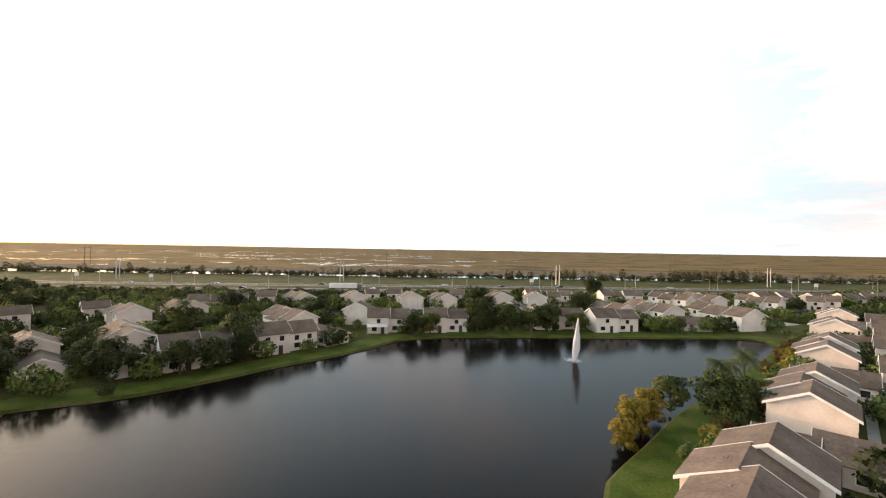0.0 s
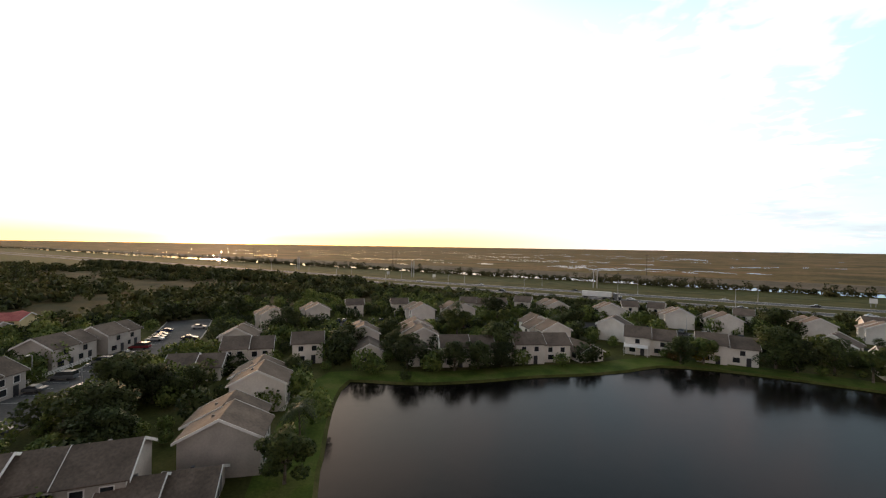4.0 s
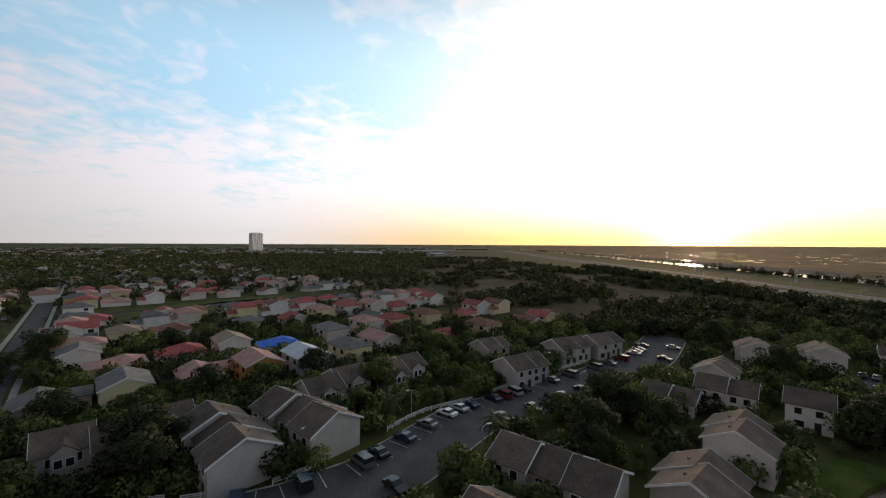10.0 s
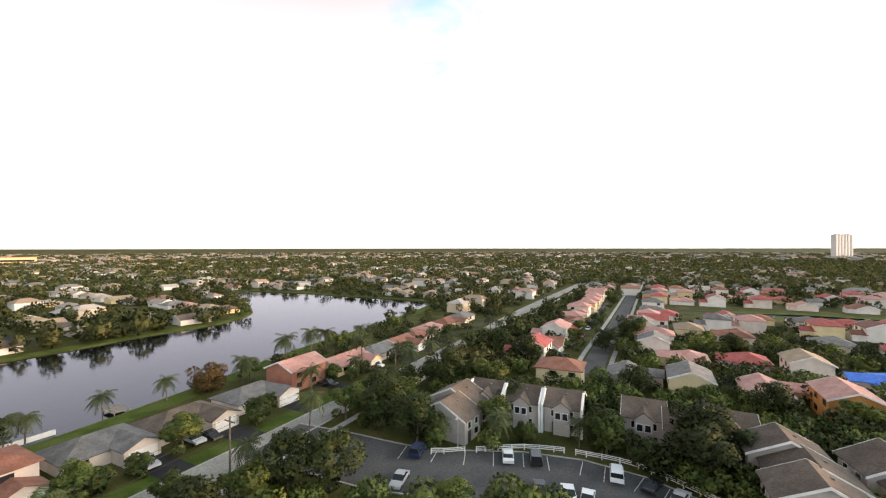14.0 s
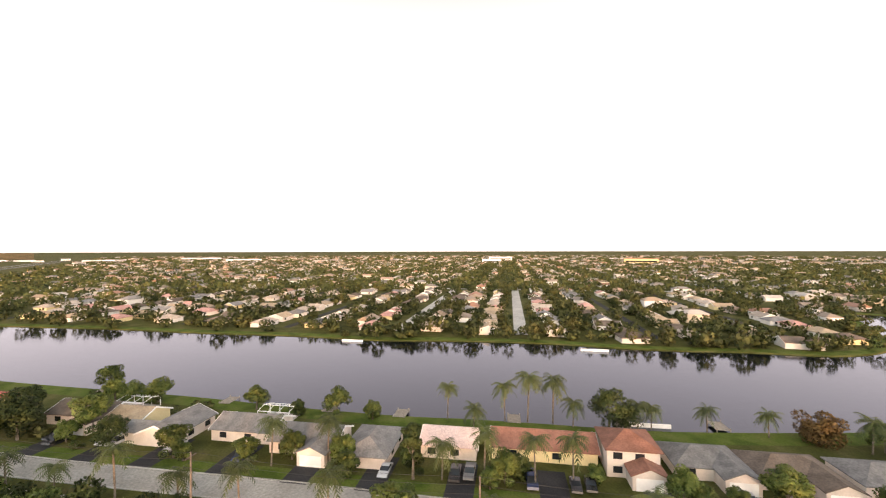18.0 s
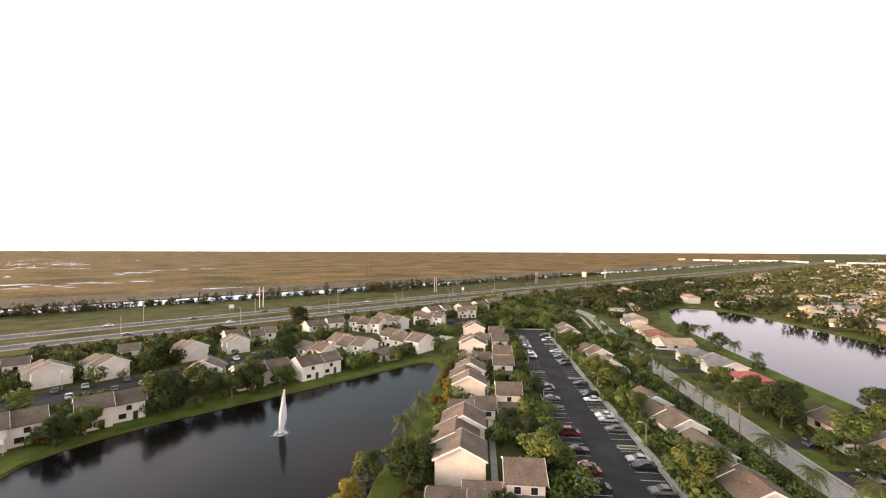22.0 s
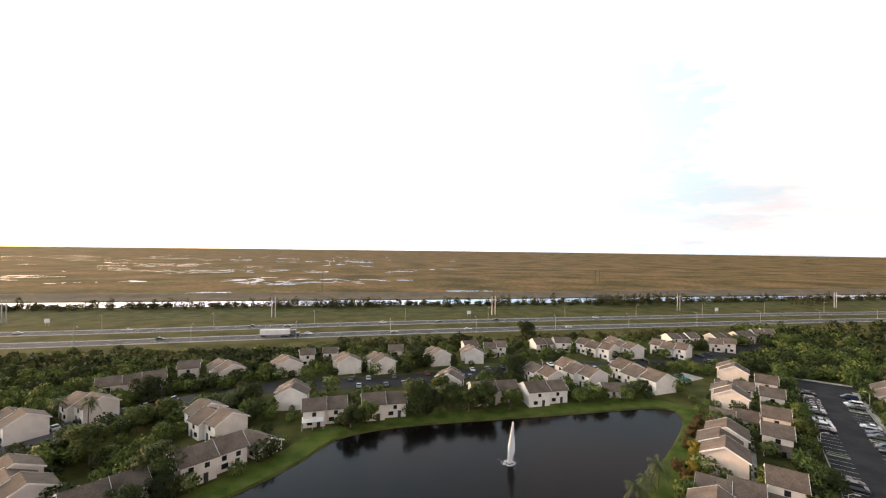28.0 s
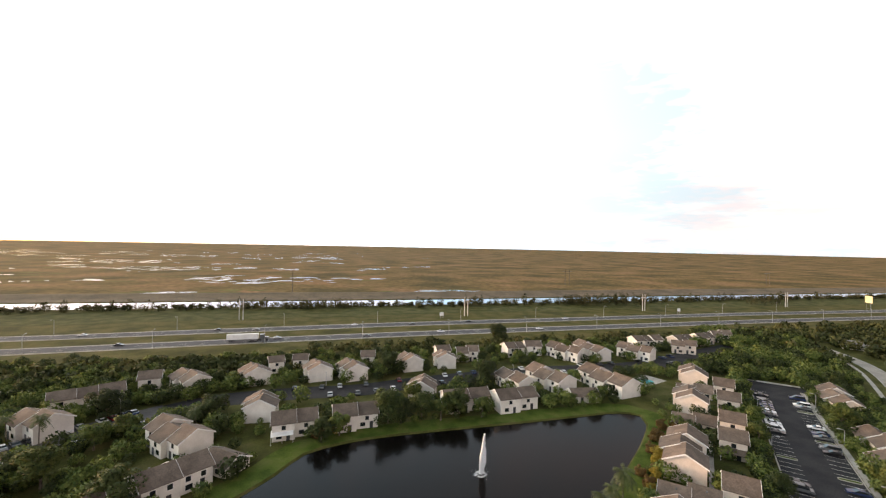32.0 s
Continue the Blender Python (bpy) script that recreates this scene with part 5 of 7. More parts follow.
def car_source(kind, k):
    mat, colour = PAINTS[k]
    root = thing("car", "x", "car")
    ln, w, h = {"saloon": (4.6, 1.8, 1.42), "van": (4.9, 1.95, 1.85), "pickup": (5.4, 1.95, 1.8)}[kind]
    prof = {"saloon": [(-0.5, 0.3), (-0.5, 0.62), (-0.46, 0.68), (-0.28, 0.70), (0.22, 0.66), (0.47, 0.52), (0.5, 0.3)], "van": [(-0.5, 0.25), (-0.5, 0.60), (-0.46, 0.62), (0.25, 0.60), (0.46, 0.48), (0.5, 0.25)],
            "pickup": [(-0.5, 0.3), (-0.5, 0.58), (-0.1, 0.6), (0.22, 0.6), (0.48, 0.52), (0.5, 0.3)]}[kind]
    cab = {"saloon": [(-0.34, 0.69), (-0.22, 0.98), (0.02, 1.0), (0.20, 0.66)], "van": [(-0.48, 0.6), (-0.45, 0.97), (0.10, 1.0), (0.30, 0.58)], "pickup": [(-0.12, 0.59), (-0.08, 0.97), (0.10, 1.0), (0.24, 0.59)]}[kind]

    def hull(points, half, top):
        bm = bmesh.new()
        sides = [[bm.verts.new((x * ln, s * (half if z < top else half * 0.86), z * h)) for x, z in points] for s in (-1, 1)]
        bm.faces.new(sides[0])
        bm.faces.new(sides[1][::-1])
        for i in range(len(points)):
            j = (i + 1) % len(points)
            bm.faces.new((sides[0][j], sides[0][i], sides[1][i], sides[1][j]))
        return bm

    part("body", hull(prof, w / 2, 9), mat, root, colour + " painted body")
    part("cabin", hull(cab, w / 2 - 0.06, 0.8), GLASS, root, "dark glazed cabin")
    bm = bmesh.new()
    tops = [p for p in cab if p[1] > 0.9]
    box(bm, tops[0][0] * ln - 0.02, tops[1][0] * ln + 0.02, -w * 0.41, w * 0.41, 0.96 * h, 1.01 * h)
    part("roof", bm, mat, root)
    for x in (-0.31, 0.31):
        for s in (-1, 1):
            bm = bmesh.new()
            tube(bm, (x * ln, s * w * 0.38, 0.32), (x * ln, s * w * 0.5, 0.32), 0.32, 0.32, 10)
            part("wheel", bm, TYRE, root)
    return root, colour


cr = random.Random(3)


def park(x, y, ang, kind="saloon", k=None, z=0.04, where="parked in a marked bay"):
    k = cr.choice((0, 0, 1, 1, 2, 2, 2, 2, 3, 3, 3, 4, 5, 5)) if k is None else k
    m = pose(x, y, z, 0, 0, ang)
    if (kind, k) not in CARS:
        ob, colour = car_source(kind, k)
        ob.matrix_basis = m
        CARS[(kind, k)] = ob, colour
    else:
        src, colour = CARS[(kind, k)]
        ob = copy_thing(src, m)
    names = {"saloon": "saloon car", "van": "people carrier", "pickup": "pickup truck"}
    tagged(ob, f"{colour} {names[kind]} {where}", "car", "cars of the neighbourhood")
    SPOTS.append((x, y, 2.0))


for side, v, fill in ((0, -21.4, 0.42), (1, -32.6, 0.36)):
    for i in range(56):
        u = 55.4 + 2.8 * i
        if cr.random() < fill and min(abs(u - a) for a, b in ISLANDS if abs(b - v) < 4) > 2.2:
            x, y = uv(u, v)
            park(x, y, (-45 if side == 0 else 135) + cr.uniform(-2, 2), cr.choice(("saloon", "saloon", "saloon", "van")))
for i in range(4, len(d_pts) - 3):
    d = (d_pts[i + 1] - d_pts[i - 1]).normalized()
    nrm = Vector((-d.y, d.x))
    for o in (0.25, 0.75):
        p = d_pts[i].lerp(d_pts[i + 1], o) + nrm * 4.6
        if cr.random() < 0.58:
            park(p.x, p.y, math.degrees(math.atan2(nrm.y, nrm.x)) + cr.uniform(-3, 3), cr.choice(("saloon", "saloon", "van")))
        p = d_pts[i].lerp(d_pts[i + 1], o) - nrm * 4.6
        if cr.random() < (0.16 if p.x > -62 else 0.5):
            park(p.x, p.y, math.degrees(math.atan2(-nrm.y, -nrm.x)))
for i in range(26):
    p = Vector((-113, 103)).lerp(Vector((-61, 150)), i / 26)
    for s in (-1, 1):
        if cr.random() < 0.72:
            park(p.x - s * 4.6, p.y + s * 4.2, 135 + cr.uniform(-3, 3))
for i in range(70):
    x = -40 + 3.4 * i
    y = float(np.interp(x, (-45, -20, 5, 30, 62, 92, 118, 146, 165, 188, 212), (160, 163, 163, 168, 172, 174, 173, 175, 180, 188, 195))) + cr.choice((-4.4, 4.4))
    if cr.random() < 0.55 and not taken(x, y, 2.0):
        park(x, y, 90 + cr.uniform(-4, 4))
for u in (190, 172, 157, 138, 101, 87, 73.5, 57, 41.4, 27.5, 12, 1, -9, -21.3, -35.6, -44, -49, -64.3, -78.5, -95, -108.5, -121.5):
    for o in (0, 2.6):
        if cr.random() < 0.6:
            x, y = uv(u - 4.8 + o, float(np.interp(u, (60, 111, 168), (-73.5, -75, -78))) + cr.uniform(-1.5, 1))
            if not taken(x, y, 0.5):
                park(x, y, 135 + cr.uniform(-4, 4), cr.choice(("saloon", "van", "pickup")), where="on a driveway")
for k in range(9):
    x, y = uv(-135 - 17 * k, -25 + cr.uniform(-1, 1))
    park(x, y, 45, where="beside the street")
# driveways
bm = bmesh.new()
DRIVES = (246, 228, 209, 190, 172, 157, 138, 101, 87, 73.5, 57, 41.4, 27.5, 12, -4, -21.3, -35.6, -49, -64.3, -78.5, -95, -108.5, -121.5, -135, -150, -166, -183)
for u in DRIVES:
    v0 = float(np.interp(u, (-200, -20, 60, 150, 206, 280), (-65.2, -66.2, -67.5, -68.4, -70.4, -76.6)))
    c = [uv(u - 6, v0), uv(u - 1, v0), uv(u - 1, v0 - 12), uv(u - 6, v0 - 12)]
    bm.faces.new([bm.verts.new((x, y, 0.033)) for x, y in c[::-1]])
setting("driveways", bm, ASPHALT, "short dark driveways in front of the lakeside houses", "driveway")
# highway traffic, standing where it is seen
for x, o, k, a in ((-118, -10, 2, 0), (-52, -15, 2, 0), (-40, -9, 0, 0), (12, -14, 3, 0), (60, -10, 0, 0), (130, -13, 0, 0), (-80, 14, 2, 180), (-57, 10, 3, 180), (-150, 13, 0, 180), (5, 14, 0, 180), (45, 10, 2, 180), (88, 13, 2, 180), (-205, 12, 0, 180), (170, 14, 0, 180), (-320, -12, 0, 0), (-450, 10, 3, 180), (-600, -12, 0, 0)):
    y = float(np.interp(x, [p[0] for p in HWY], [p[1] for p in HWY])) + (o + 6.5 if o > 0 else o - 1.5)
    park(x, y, a + (4 if x < -180 else 0), "saloon", k, 0.06, "driving on the highway")
lorry = thing("lorry", "white articulated lorry with a long box trailer on the highway", "lorry")
bm = bmesh.new()
box(bm, -8.2, 8.2, -1.28, 1.28, 1.15, 4.05)
part("trailer", bm, WHITE, lorry, "long white box trailer")
bm = bmesh.new()
prism(bm, [(9.0, -1.2), (11.2, -1.2), (11.6, -0.9), (11.6, 0.9), (11.2, 1.2), (9.0, 1.2)], 0.6, 3.6)
part("cab", bm, PAINTS[3][0], lorry, "dark cab")
bm = bmesh.new()
prism(bm, [(11.6, -1.1), (13.6, -1.0), (13.8, 0), (13.6, 1.0), (11.6, 1.1)], 0.6, 2.0)
part("bonnet", bm, PAINTS[3][0], lorry)
bm = bmesh.new()
box(bm, -8, 12.5, -0.5, 0.5, 0.75, 1.12)
part("chassis", bm, TYRE, lorry)
for x in (-6.8, -5.5, 8.0, 9.3, 12.8):
    for s in (-1, 1):
        bm = bmesh.new()
        tube(bm, (x, s * 0.85, 0.5), (x, s * 1.22, 0.5), 0.5, 0.5, 12)
        part("wheel", bm, TYRE, lorry)
lorry.matrix_basis = pose(-58, 254, 0.06, 0, 0, 4)

# ---- poles, lamps, signs ----
def repeat(maker, spots, label, category, group):
    src = maker()
    for n, (x, y, ang) in enumerate(spots):
        m = pose(x, y, 0, 0, 0, ang)
        if n == 0:
            src.matrix_basis = m
            ob = src
        else:
            ob = copy_thing(src, m)
        tagged(ob, label, category, group)


def hframe(h, wood, span=5.0, legs=2):
    def make():
        root = thing("power_pole", "x", "power pole")
        for i in range(legs):
            bm = bmesh.new()
            tube(bm, ((i - (legs - 1) / 2) * span, 0, 0), ((i - (legs - 1) / 2) * span, 0, h), 0.42, 0.26, 8)
            part("pole", bm, wood, root)
        for z in (h - 2.2, h - 6.5) if legs == 1 else (h - 3.0,):
            bm = bmesh.new()
            box(bm, -span * 1.0, span * 1.0, -0.15, 0.15, z, z + 0.32)
            part("crossarm", bm, wood, root)
        for x in (-span * 0.95, 0, span * 0.95):
            bm = bmesh.new()
            tube(bm, (x, 0, h - 3.0 if legs > 1 else h - 2.2), (x, 0, h - 4.4 if legs > 1 else h - 3.4), 0.1, 0.1, 6)
            part("insulator", bm, STEEL, root)
        return root
    return make


repeat(hframe(25.5, POLE, 2.2, 1), [(-61.4, 495, 0)], "tall dark power pole standing in the marsh", "power pole", "marsh power line")
repeat(hframe(24, POLE, 7, 2), [(330, 575, 0), (700, 560, 0), (-430, 510, 0), (-800, 500, 0), (1000, 520, 0)], "dark two-legged power pole in the marsh", "power pole", "marsh power line")
repeat(hframe(15.2, STEEL, 2.6, 2), [(-75, 323, 0), (94, 321, 0), (269, 331, 0), (446, 337, 0), (-241, 313, 0), (620, 335, 0), (-410, 312, 0), (-580, 310, 0)], "pale two-legged power pole beside the highway", "power pole", "highway power line")


def street_lamp(h, reach):
    def make():
        root = thing("street_lamp", "x", "street lamp")
        bm = bmesh.new()
        tube(bm, (0, 0, 0), (0, 0, h), 0.11, 0.07, 8)
        part("pole", bm, STEEL, root)
        bm = bmesh.new()
        tube(bm, (0, 0, h - 0.2), (reach * 0.6, 0, h + 0.25), 0.05, 0.045, 6)
        tube(bm, (reach * 0.6, 0, h + 0.25), (reach, 0, h + 0.25), 0.045, 0.045, 6)
        part("arm", bm, STEEL, root)
        bm = bmesh.new()
        box(bm, reach - 0.1, reach + 0.7, -0.16, 0.16, h + 0.16, h + 0.32)
        part("head", bm, STEEL, root, "grey lamp head")
        return root
    return make


repeat(street_lamp(9.5, 2.4), [(9 + 54 * k, float(np.interp(9 + 54 * k, [p[0] for p in HWY], [p[1] for p in HWY])) + o, a) for k in range(-8, 9) for o, a in ((-21.5, 90),)] + [(-41 + 62 * k, float(np.interp(-41 + 62 * k, [p[0] for p in HWY], [p[1] for p in HWY])) + 22, -90) for k in range(-6, 8)], "tall galvanised highway lamp", "street lamp", "highway lamps")
repeat(street_lamp(5.5, 1.0), [(*uv(u, v), a) for u, v, a in ((74, -17.8, -45), (112, -17.8, -45), (146, -17.8, -45), (180, -17.8, -45), (92, -36.4, 135), (128, -36.4, 135), (163, -36.4, 135), (198, -36.4, 135))] + [(-25, -68, 60), (-55, -47, 20), (-66, -26, 0), (-84, -11, -30), (-68, 3, 120), (-98, 27, 120), (-116, 24, -45), (-70, 150, 135), (-94, 112, 135), (-8, 170, -90), (70, 165, 90), (128, 180, -90)], "short car park lamp with a flat head", "street lamp", "car park lamps")


def road_sign(w, h, z, mat):
    def make():
        root = thing("road_sign", "x", "road sign")
        for s in (-1, 1):
            bm = bmesh.new()
            box(bm, s * w * 0.3 - 0.08, s * w * 0.3 + 0.08, -0.08, 0.08, 0, z + h)
            part("post", bm, STEEL, root)
        bm = bmesh.new()
        box(bm, -w / 2, w / 2, -0.16, -0.08, z, z + h)
        part("panel", bm, mat, root)
        return root
    return make


repeat(road_sign(3.2, 2.6, 2.2, WHITE), [(71.7, 312.5, 0), (290, 312, 0), (-207, 300, 0), (-262, 302, 0)], "white back of a roadside sign", "road sign", "highway signs")
repeat(road_sign(11, 7, 7, YELLOW), [(520, 312, 60)], "large yellow roadside board on posts", "billboard", "highway boards")

# road poles and wires along the lake houses
spots = [(*uv(u, -55.5), 45) for u in (-128, -84, -40, 4, 48, 92, 136)]


def wood_pole():
    root = thing("power_pole", "x", "power pole")
    bm = bmesh.new()
    tube(bm, (0, 0, 0), (0, 0, 10.5), 0.17, 0.12, 8)
    part("pole", bm, POLE, root)
    bm = bmesh.new()
    box(bm, -0.06, 0.06, -1.1, 1.1, 9.7, 9.85)
    part("crossarm", bm, POLE, root)
    return root


repeat(wood_pole, spots, "slim wooden power pole beside the road", "power pole", "road power line")
wires = thing("power_lines", "three thin dark overhead wires along the road", "wire")
for o, z in ((-1.0, 9.9), (1.0, 9.9), (0.2, 8.2)):
    bm = bmesh.new()
    last = None
    for (x0, y0, _), (x1, y1, _) in zip(spots, spots[1:]):
        for i in range(9):
            t = i / 8
            cx, cy, cz = x0 + (x1 - x0) * t - o * R2, y0 + (y1 - y0) * t + o * R2, z - 3.2 * t * (1 - t)
            turn = [bm.verts.new((cx - b * R2, cy + b * R2, cz + c)) for b, c in ((0.025, 0), (0, 0.025), (-0.025, 0), (0, -0.025))]
            if last:
                for j in range(4):
                    bm.faces.new((last[j], last[(j + 1) % 4], turn[(j + 1) % 4], turn[j]))
            last = turn
    part("wire", bm, TYRE, wires)

# ---- fountain ----
fountain = thing("fountain", "tall white fountain jet rising from the lake", "fountain")
fr = random.Random(8)
bm = bmesh.new()
for i in range(46):
    a, r = fr.uniform(0, 6.28), abs(fr.gauss(0, 0.34))
    top = 10.0 - 5 * r * r - fr.uniform(0, 2.0)
    lean = 0.9
    base = Vector((0.55 * r * math.cos(a), 0.55 * r * math.sin(a), -0.4))
    tip = Vector((lean + 0.45 * r * math.cos(a), 0.45 * r * math.sin(a), top))
    mid = base.lerp(tip, 0.5) + Vector((0.55 * r * math.cos(a) - 0.08, 0.55 * r * math.sin(a), 0))
    tube(bm, base, mid, 0.15, 0.20, 5)
    tube(bm, mid, tip, 0.20, 0.12, 5)
part("jet", bm, SPRAY, fountain)
bm = bmesh.new()
for i in range(900):
    a, r, t = fr.uniform(0, 6.28), abs(fr.gauss(0, 0.32)) * 1.0 + 0.1, fr.random()
    p = Vector((0.9 * t + r * math.cos(a), r * math.sin(a), 9.0 * t - 0.4)) if i < 560 else Vector((fr.gauss(0, 0.9), fr.gauss(0, 0.9), -0.4 + abs(fr.gauss(0, 0.3))))
    s = fr.uniform(0.02, 0.06)
    v = [bm.verts.new(p + Vector(c) * s) for c in ((1, 0, -0.6), (-0.5, 0.87, -0.6), (-0.5, -0.87, -0.6), (0, 0, 1.2))]
    for f in ((0, 1, 3), (1, 2, 3), (2, 0, 3), (0, 2, 1)):
        bm.faces.new([v[k] for k in f])
part("droplets", bm, SPRAY, fountain)
bm = bmesh.new()
for i in range(14):
    a0 = i * 0.4488
    vs = [bm.verts.new((r * (1 + 0.2 * math.sin(i * 2.1)) * math.cos(a0 + da), r * math.sin(a0 + da), -0.42)) for r, da in ((0.9, 0), (1.6, 0.05), (1.5, 0.4), (0.85, 0.42))]
    bm.faces.new(vs)
part("foam", bm, SPRAY, fountain)
fountain.location = (33, 98, 0)

# ---- pool and small things by the water ----
awning = thing("awning", "white canopy on slim posts beside the lake", "awning")
bm = bmesh.new()
v = [bm.verts.new(p) for p in ((-3, 1.5, 2.9), (3, 1.5, 2.9), (3, -1.5, 2.3), (-3, -1.5, 2.3), (-3, 1.5, 3.0), (3, 1.5, 3.0), (3, -1.5, 2.4), (-3, -1.5, 2.4))]
for f in ((0, 1, 2, 3), (7, 6, 5, 4), (0, 4, 5, 1), (1, 5, 6, 2), (2, 6, 7, 3), (3, 7, 4, 0)):
    bm.faces.new([v[k] for k in f])
part("canopy", bm, WHITE, awning)
for x in (-2.9, 0, 2.9):
    bm = bmesh.new()
    box(bm, x - 0.05, x + 0.05, -1.45, -1.35, 0, 2.35)
    part("post", bm, WHITE, awning)
awning.matrix_basis = pose(-17.8, 123.8, 0, 0, 0, 8)
bm = bmesh.new()
prism(bm, [(-0.5, -1), (15, -1), (15, 8.5), (-0.5, 8.5)], 0.02, 0.06)
deck = setting("pool_deck", bm, CONCRETE, "pale pool deck", "paving")
deck.matrix_basis = pose(121, 147.5, 0, 0, 0, 20)
bm = bmesh.new()
prism(bm, [(1, 0.6), (8.6, 0.6), (9.6, 2.6), (8.8, 5.6), (1.4, 5.6), (0.5, 2.8)], 0.06, 0.075)
pool = tagged(new("swimming_pool", mesh_of(bm, POOL, "swimming_pool")), "turquoise swimming pool beside the townhouses", "pool")
pool.matrix_basis = pose(121, 147.5, 0, 0, 0, 20)
bm = bmesh.new()
prism(bm, [(3 * math.cos(i * 0.6283) * (1 + 0.2 * math.cos(i * 1.2566)), 2 * math.sin(i * 0.6283)) for i in range(10)], 0.02, 0.1)
pool = tagged(new("garden_pool", mesh_of(bm, POOL, "garden_pool")), "small round turquoise garden pool", "pool")
pool.matrix_basis = pose(*uv(-141.4, -43.1), 0)

DECK_WOOD = material("grey_deck_boards", [(0.20, 0.17, 0.14), (0.30, 0.26, 0.22)], 0.9, 0.5, fine=0.15)


def dock():
    root = thing("dock", "x", "dock")
    for k in range(7):
        bm = bmesh.new()
        box(bm, -1.6, 1.6, -3.0 + 0.72 * k, -2.33 + 0.72 * k, 0.12, 0.18)
        part("plank", bm, DECK_WOOD, root)
    for x in (-1.4, 1.4):
        for y in (-2.7, 1.8):
            bm = bmesh.new()
            tube(bm, (x, y, -0.9), (x, y, 0.6), 0.12, 0.11, 8)
            part("post", bm, DECK_WOOD, root)
    return root


repeat(dock, [(*uv(u, v), 45) for u, v in ((76, -101.5), (46, -100.5), (27, -100), (-1, -101), (-26, -102), (-48, -104), (-92, -107), (118, -104))], "small grey wooden dock on the long lake", "dock", "docks along the long lake")


def pool_cage():
    root = thing("pool_cage", "x", "pool enclosure")
    for x in (-4, -1.3, 1.3, 4):
        for y in (-2.6, 2.6):
            bm = bmesh.new()
            box(bm, x - 0.07, x + 0.07, y - 0.07, y + 0.07, 0, 2.5)
            part("post", bm, WHITE, root)
        bm = bmesh.new()
        tube(bm, (x, -2.6, 2.5), (x, 0, 3.1), 0.07, 0.07, 5)
        tube(bm, (x, 0, 3.1), (x, 2.6, 2.5), 0.07, 0.07, 5)
        part("rafter", bm, WHITE, root)
    for y, z in ((-2.6, 2.5), (0, 3.1), (2.6, 2.5)):
        bm = bmesh.new()
        box(bm, -4, 4, y - 0.06, y + 0.06, z - 0.06, z + 0.06)
        part("beam", bm, WHITE, root)
    bm = bmesh.new()
    prism(bm, [(-4.2, -2.8), (4.2, -2.8), (4.2, 2.8), (-4.2, 2.8)], 0.0, 0.08)
    part("deck", bm, CONCRETE, root)
    bm = bmesh.new()
    prism(bm, [(-2.8, -1.5), (2.8, -1.5), (3.2, 0), (2.8, 1.5), (-2.8, 1.5), (-3.2, 0)], 0.08, 0.1)
    part("pool", bm, POOL, root, "turquoise pool water")
    return root


repeat(pool_cage, [(*uv(u, v), 45) for u, v in ((56, -93.2), (96, -93.5))], "white framed pool cage behind a lakeside house", "pool cage", "pool cages")
for u0, u1, v in ((-37, -27, -102.6), (-40, -29, -176.5), (66, 76, -179.0)):
    wall_ = tagged(new("seawall"), "low white concrete seawall at the water", "seawall", "seawalls")
    for k in range(5):
        bm = bmesh.new()
        box(bm, 0.02, (u1 - u0) / 5 - 0.02, -0.2, 0.2, -0.7, 0.45)
        slab = part("panel", bm, WHITE, wall_)
        slab.location = ((u1 - u0) / 5 * k, 0, 0)
    wall_.matrix_basis = pose(*uv(u0, v), 0, 0, 0, 45)

# ---- tower and far buildings ----
tower = thing("tower_block", "pale high-rise slab with vertical bays far across the suburb", "tower block")
bm = bmesh.new()
box(bm, -40, 40, -11, 11, 0, 90)
part("body", bm, WHITE, tower)
for i in range(6):
    x = -40 + 16 * i
    bm = bmesh.new()
    box(bm, x - 4.6, x + 4.6, -15, 15, 0, 96 if i in (1, 2, 4) else 93)
    part("pier", bm, WHITE, tower)
for i in range(5):
    x = -32 + 16 * i
    for side in (-1, 1):
        for k in range(15):
            bm = bmesh.new()
            box(bm, x - 1.7, x + 1.7, 11.0 * side, 11.4 * side, 4 + 5.8 * k, 8.4 + 5.8 * k)
            part("window_band", bm, GLASS, tower)
shed = random.Random(17)
FAR_SHEDS = []
for a0, a1, r0, r1, count in ((177, 204, 1300, 2500, 14), (6, 20, 2100, 2550, 10), (268, 284, 1500, 2300, 7), (-60, -20, 1500, 2300, 6)):
    for _ in range(count):
        a, r = radians(shed.uniform(a0, a1)), shed.uniform(r0, r1)
        FAR_SHEDS.append((r * math.cos(a), r * math.sin(a), shed.uniform(28, 75), shed.uniform(20, 40), shed.uniform(4.0, 6.5)))
tower.matrix_basis = pose(-1681, -887, 0, 0, 0, -12) @ Matrix.Diagonal((0.70, 0.6, 0.84, 1))
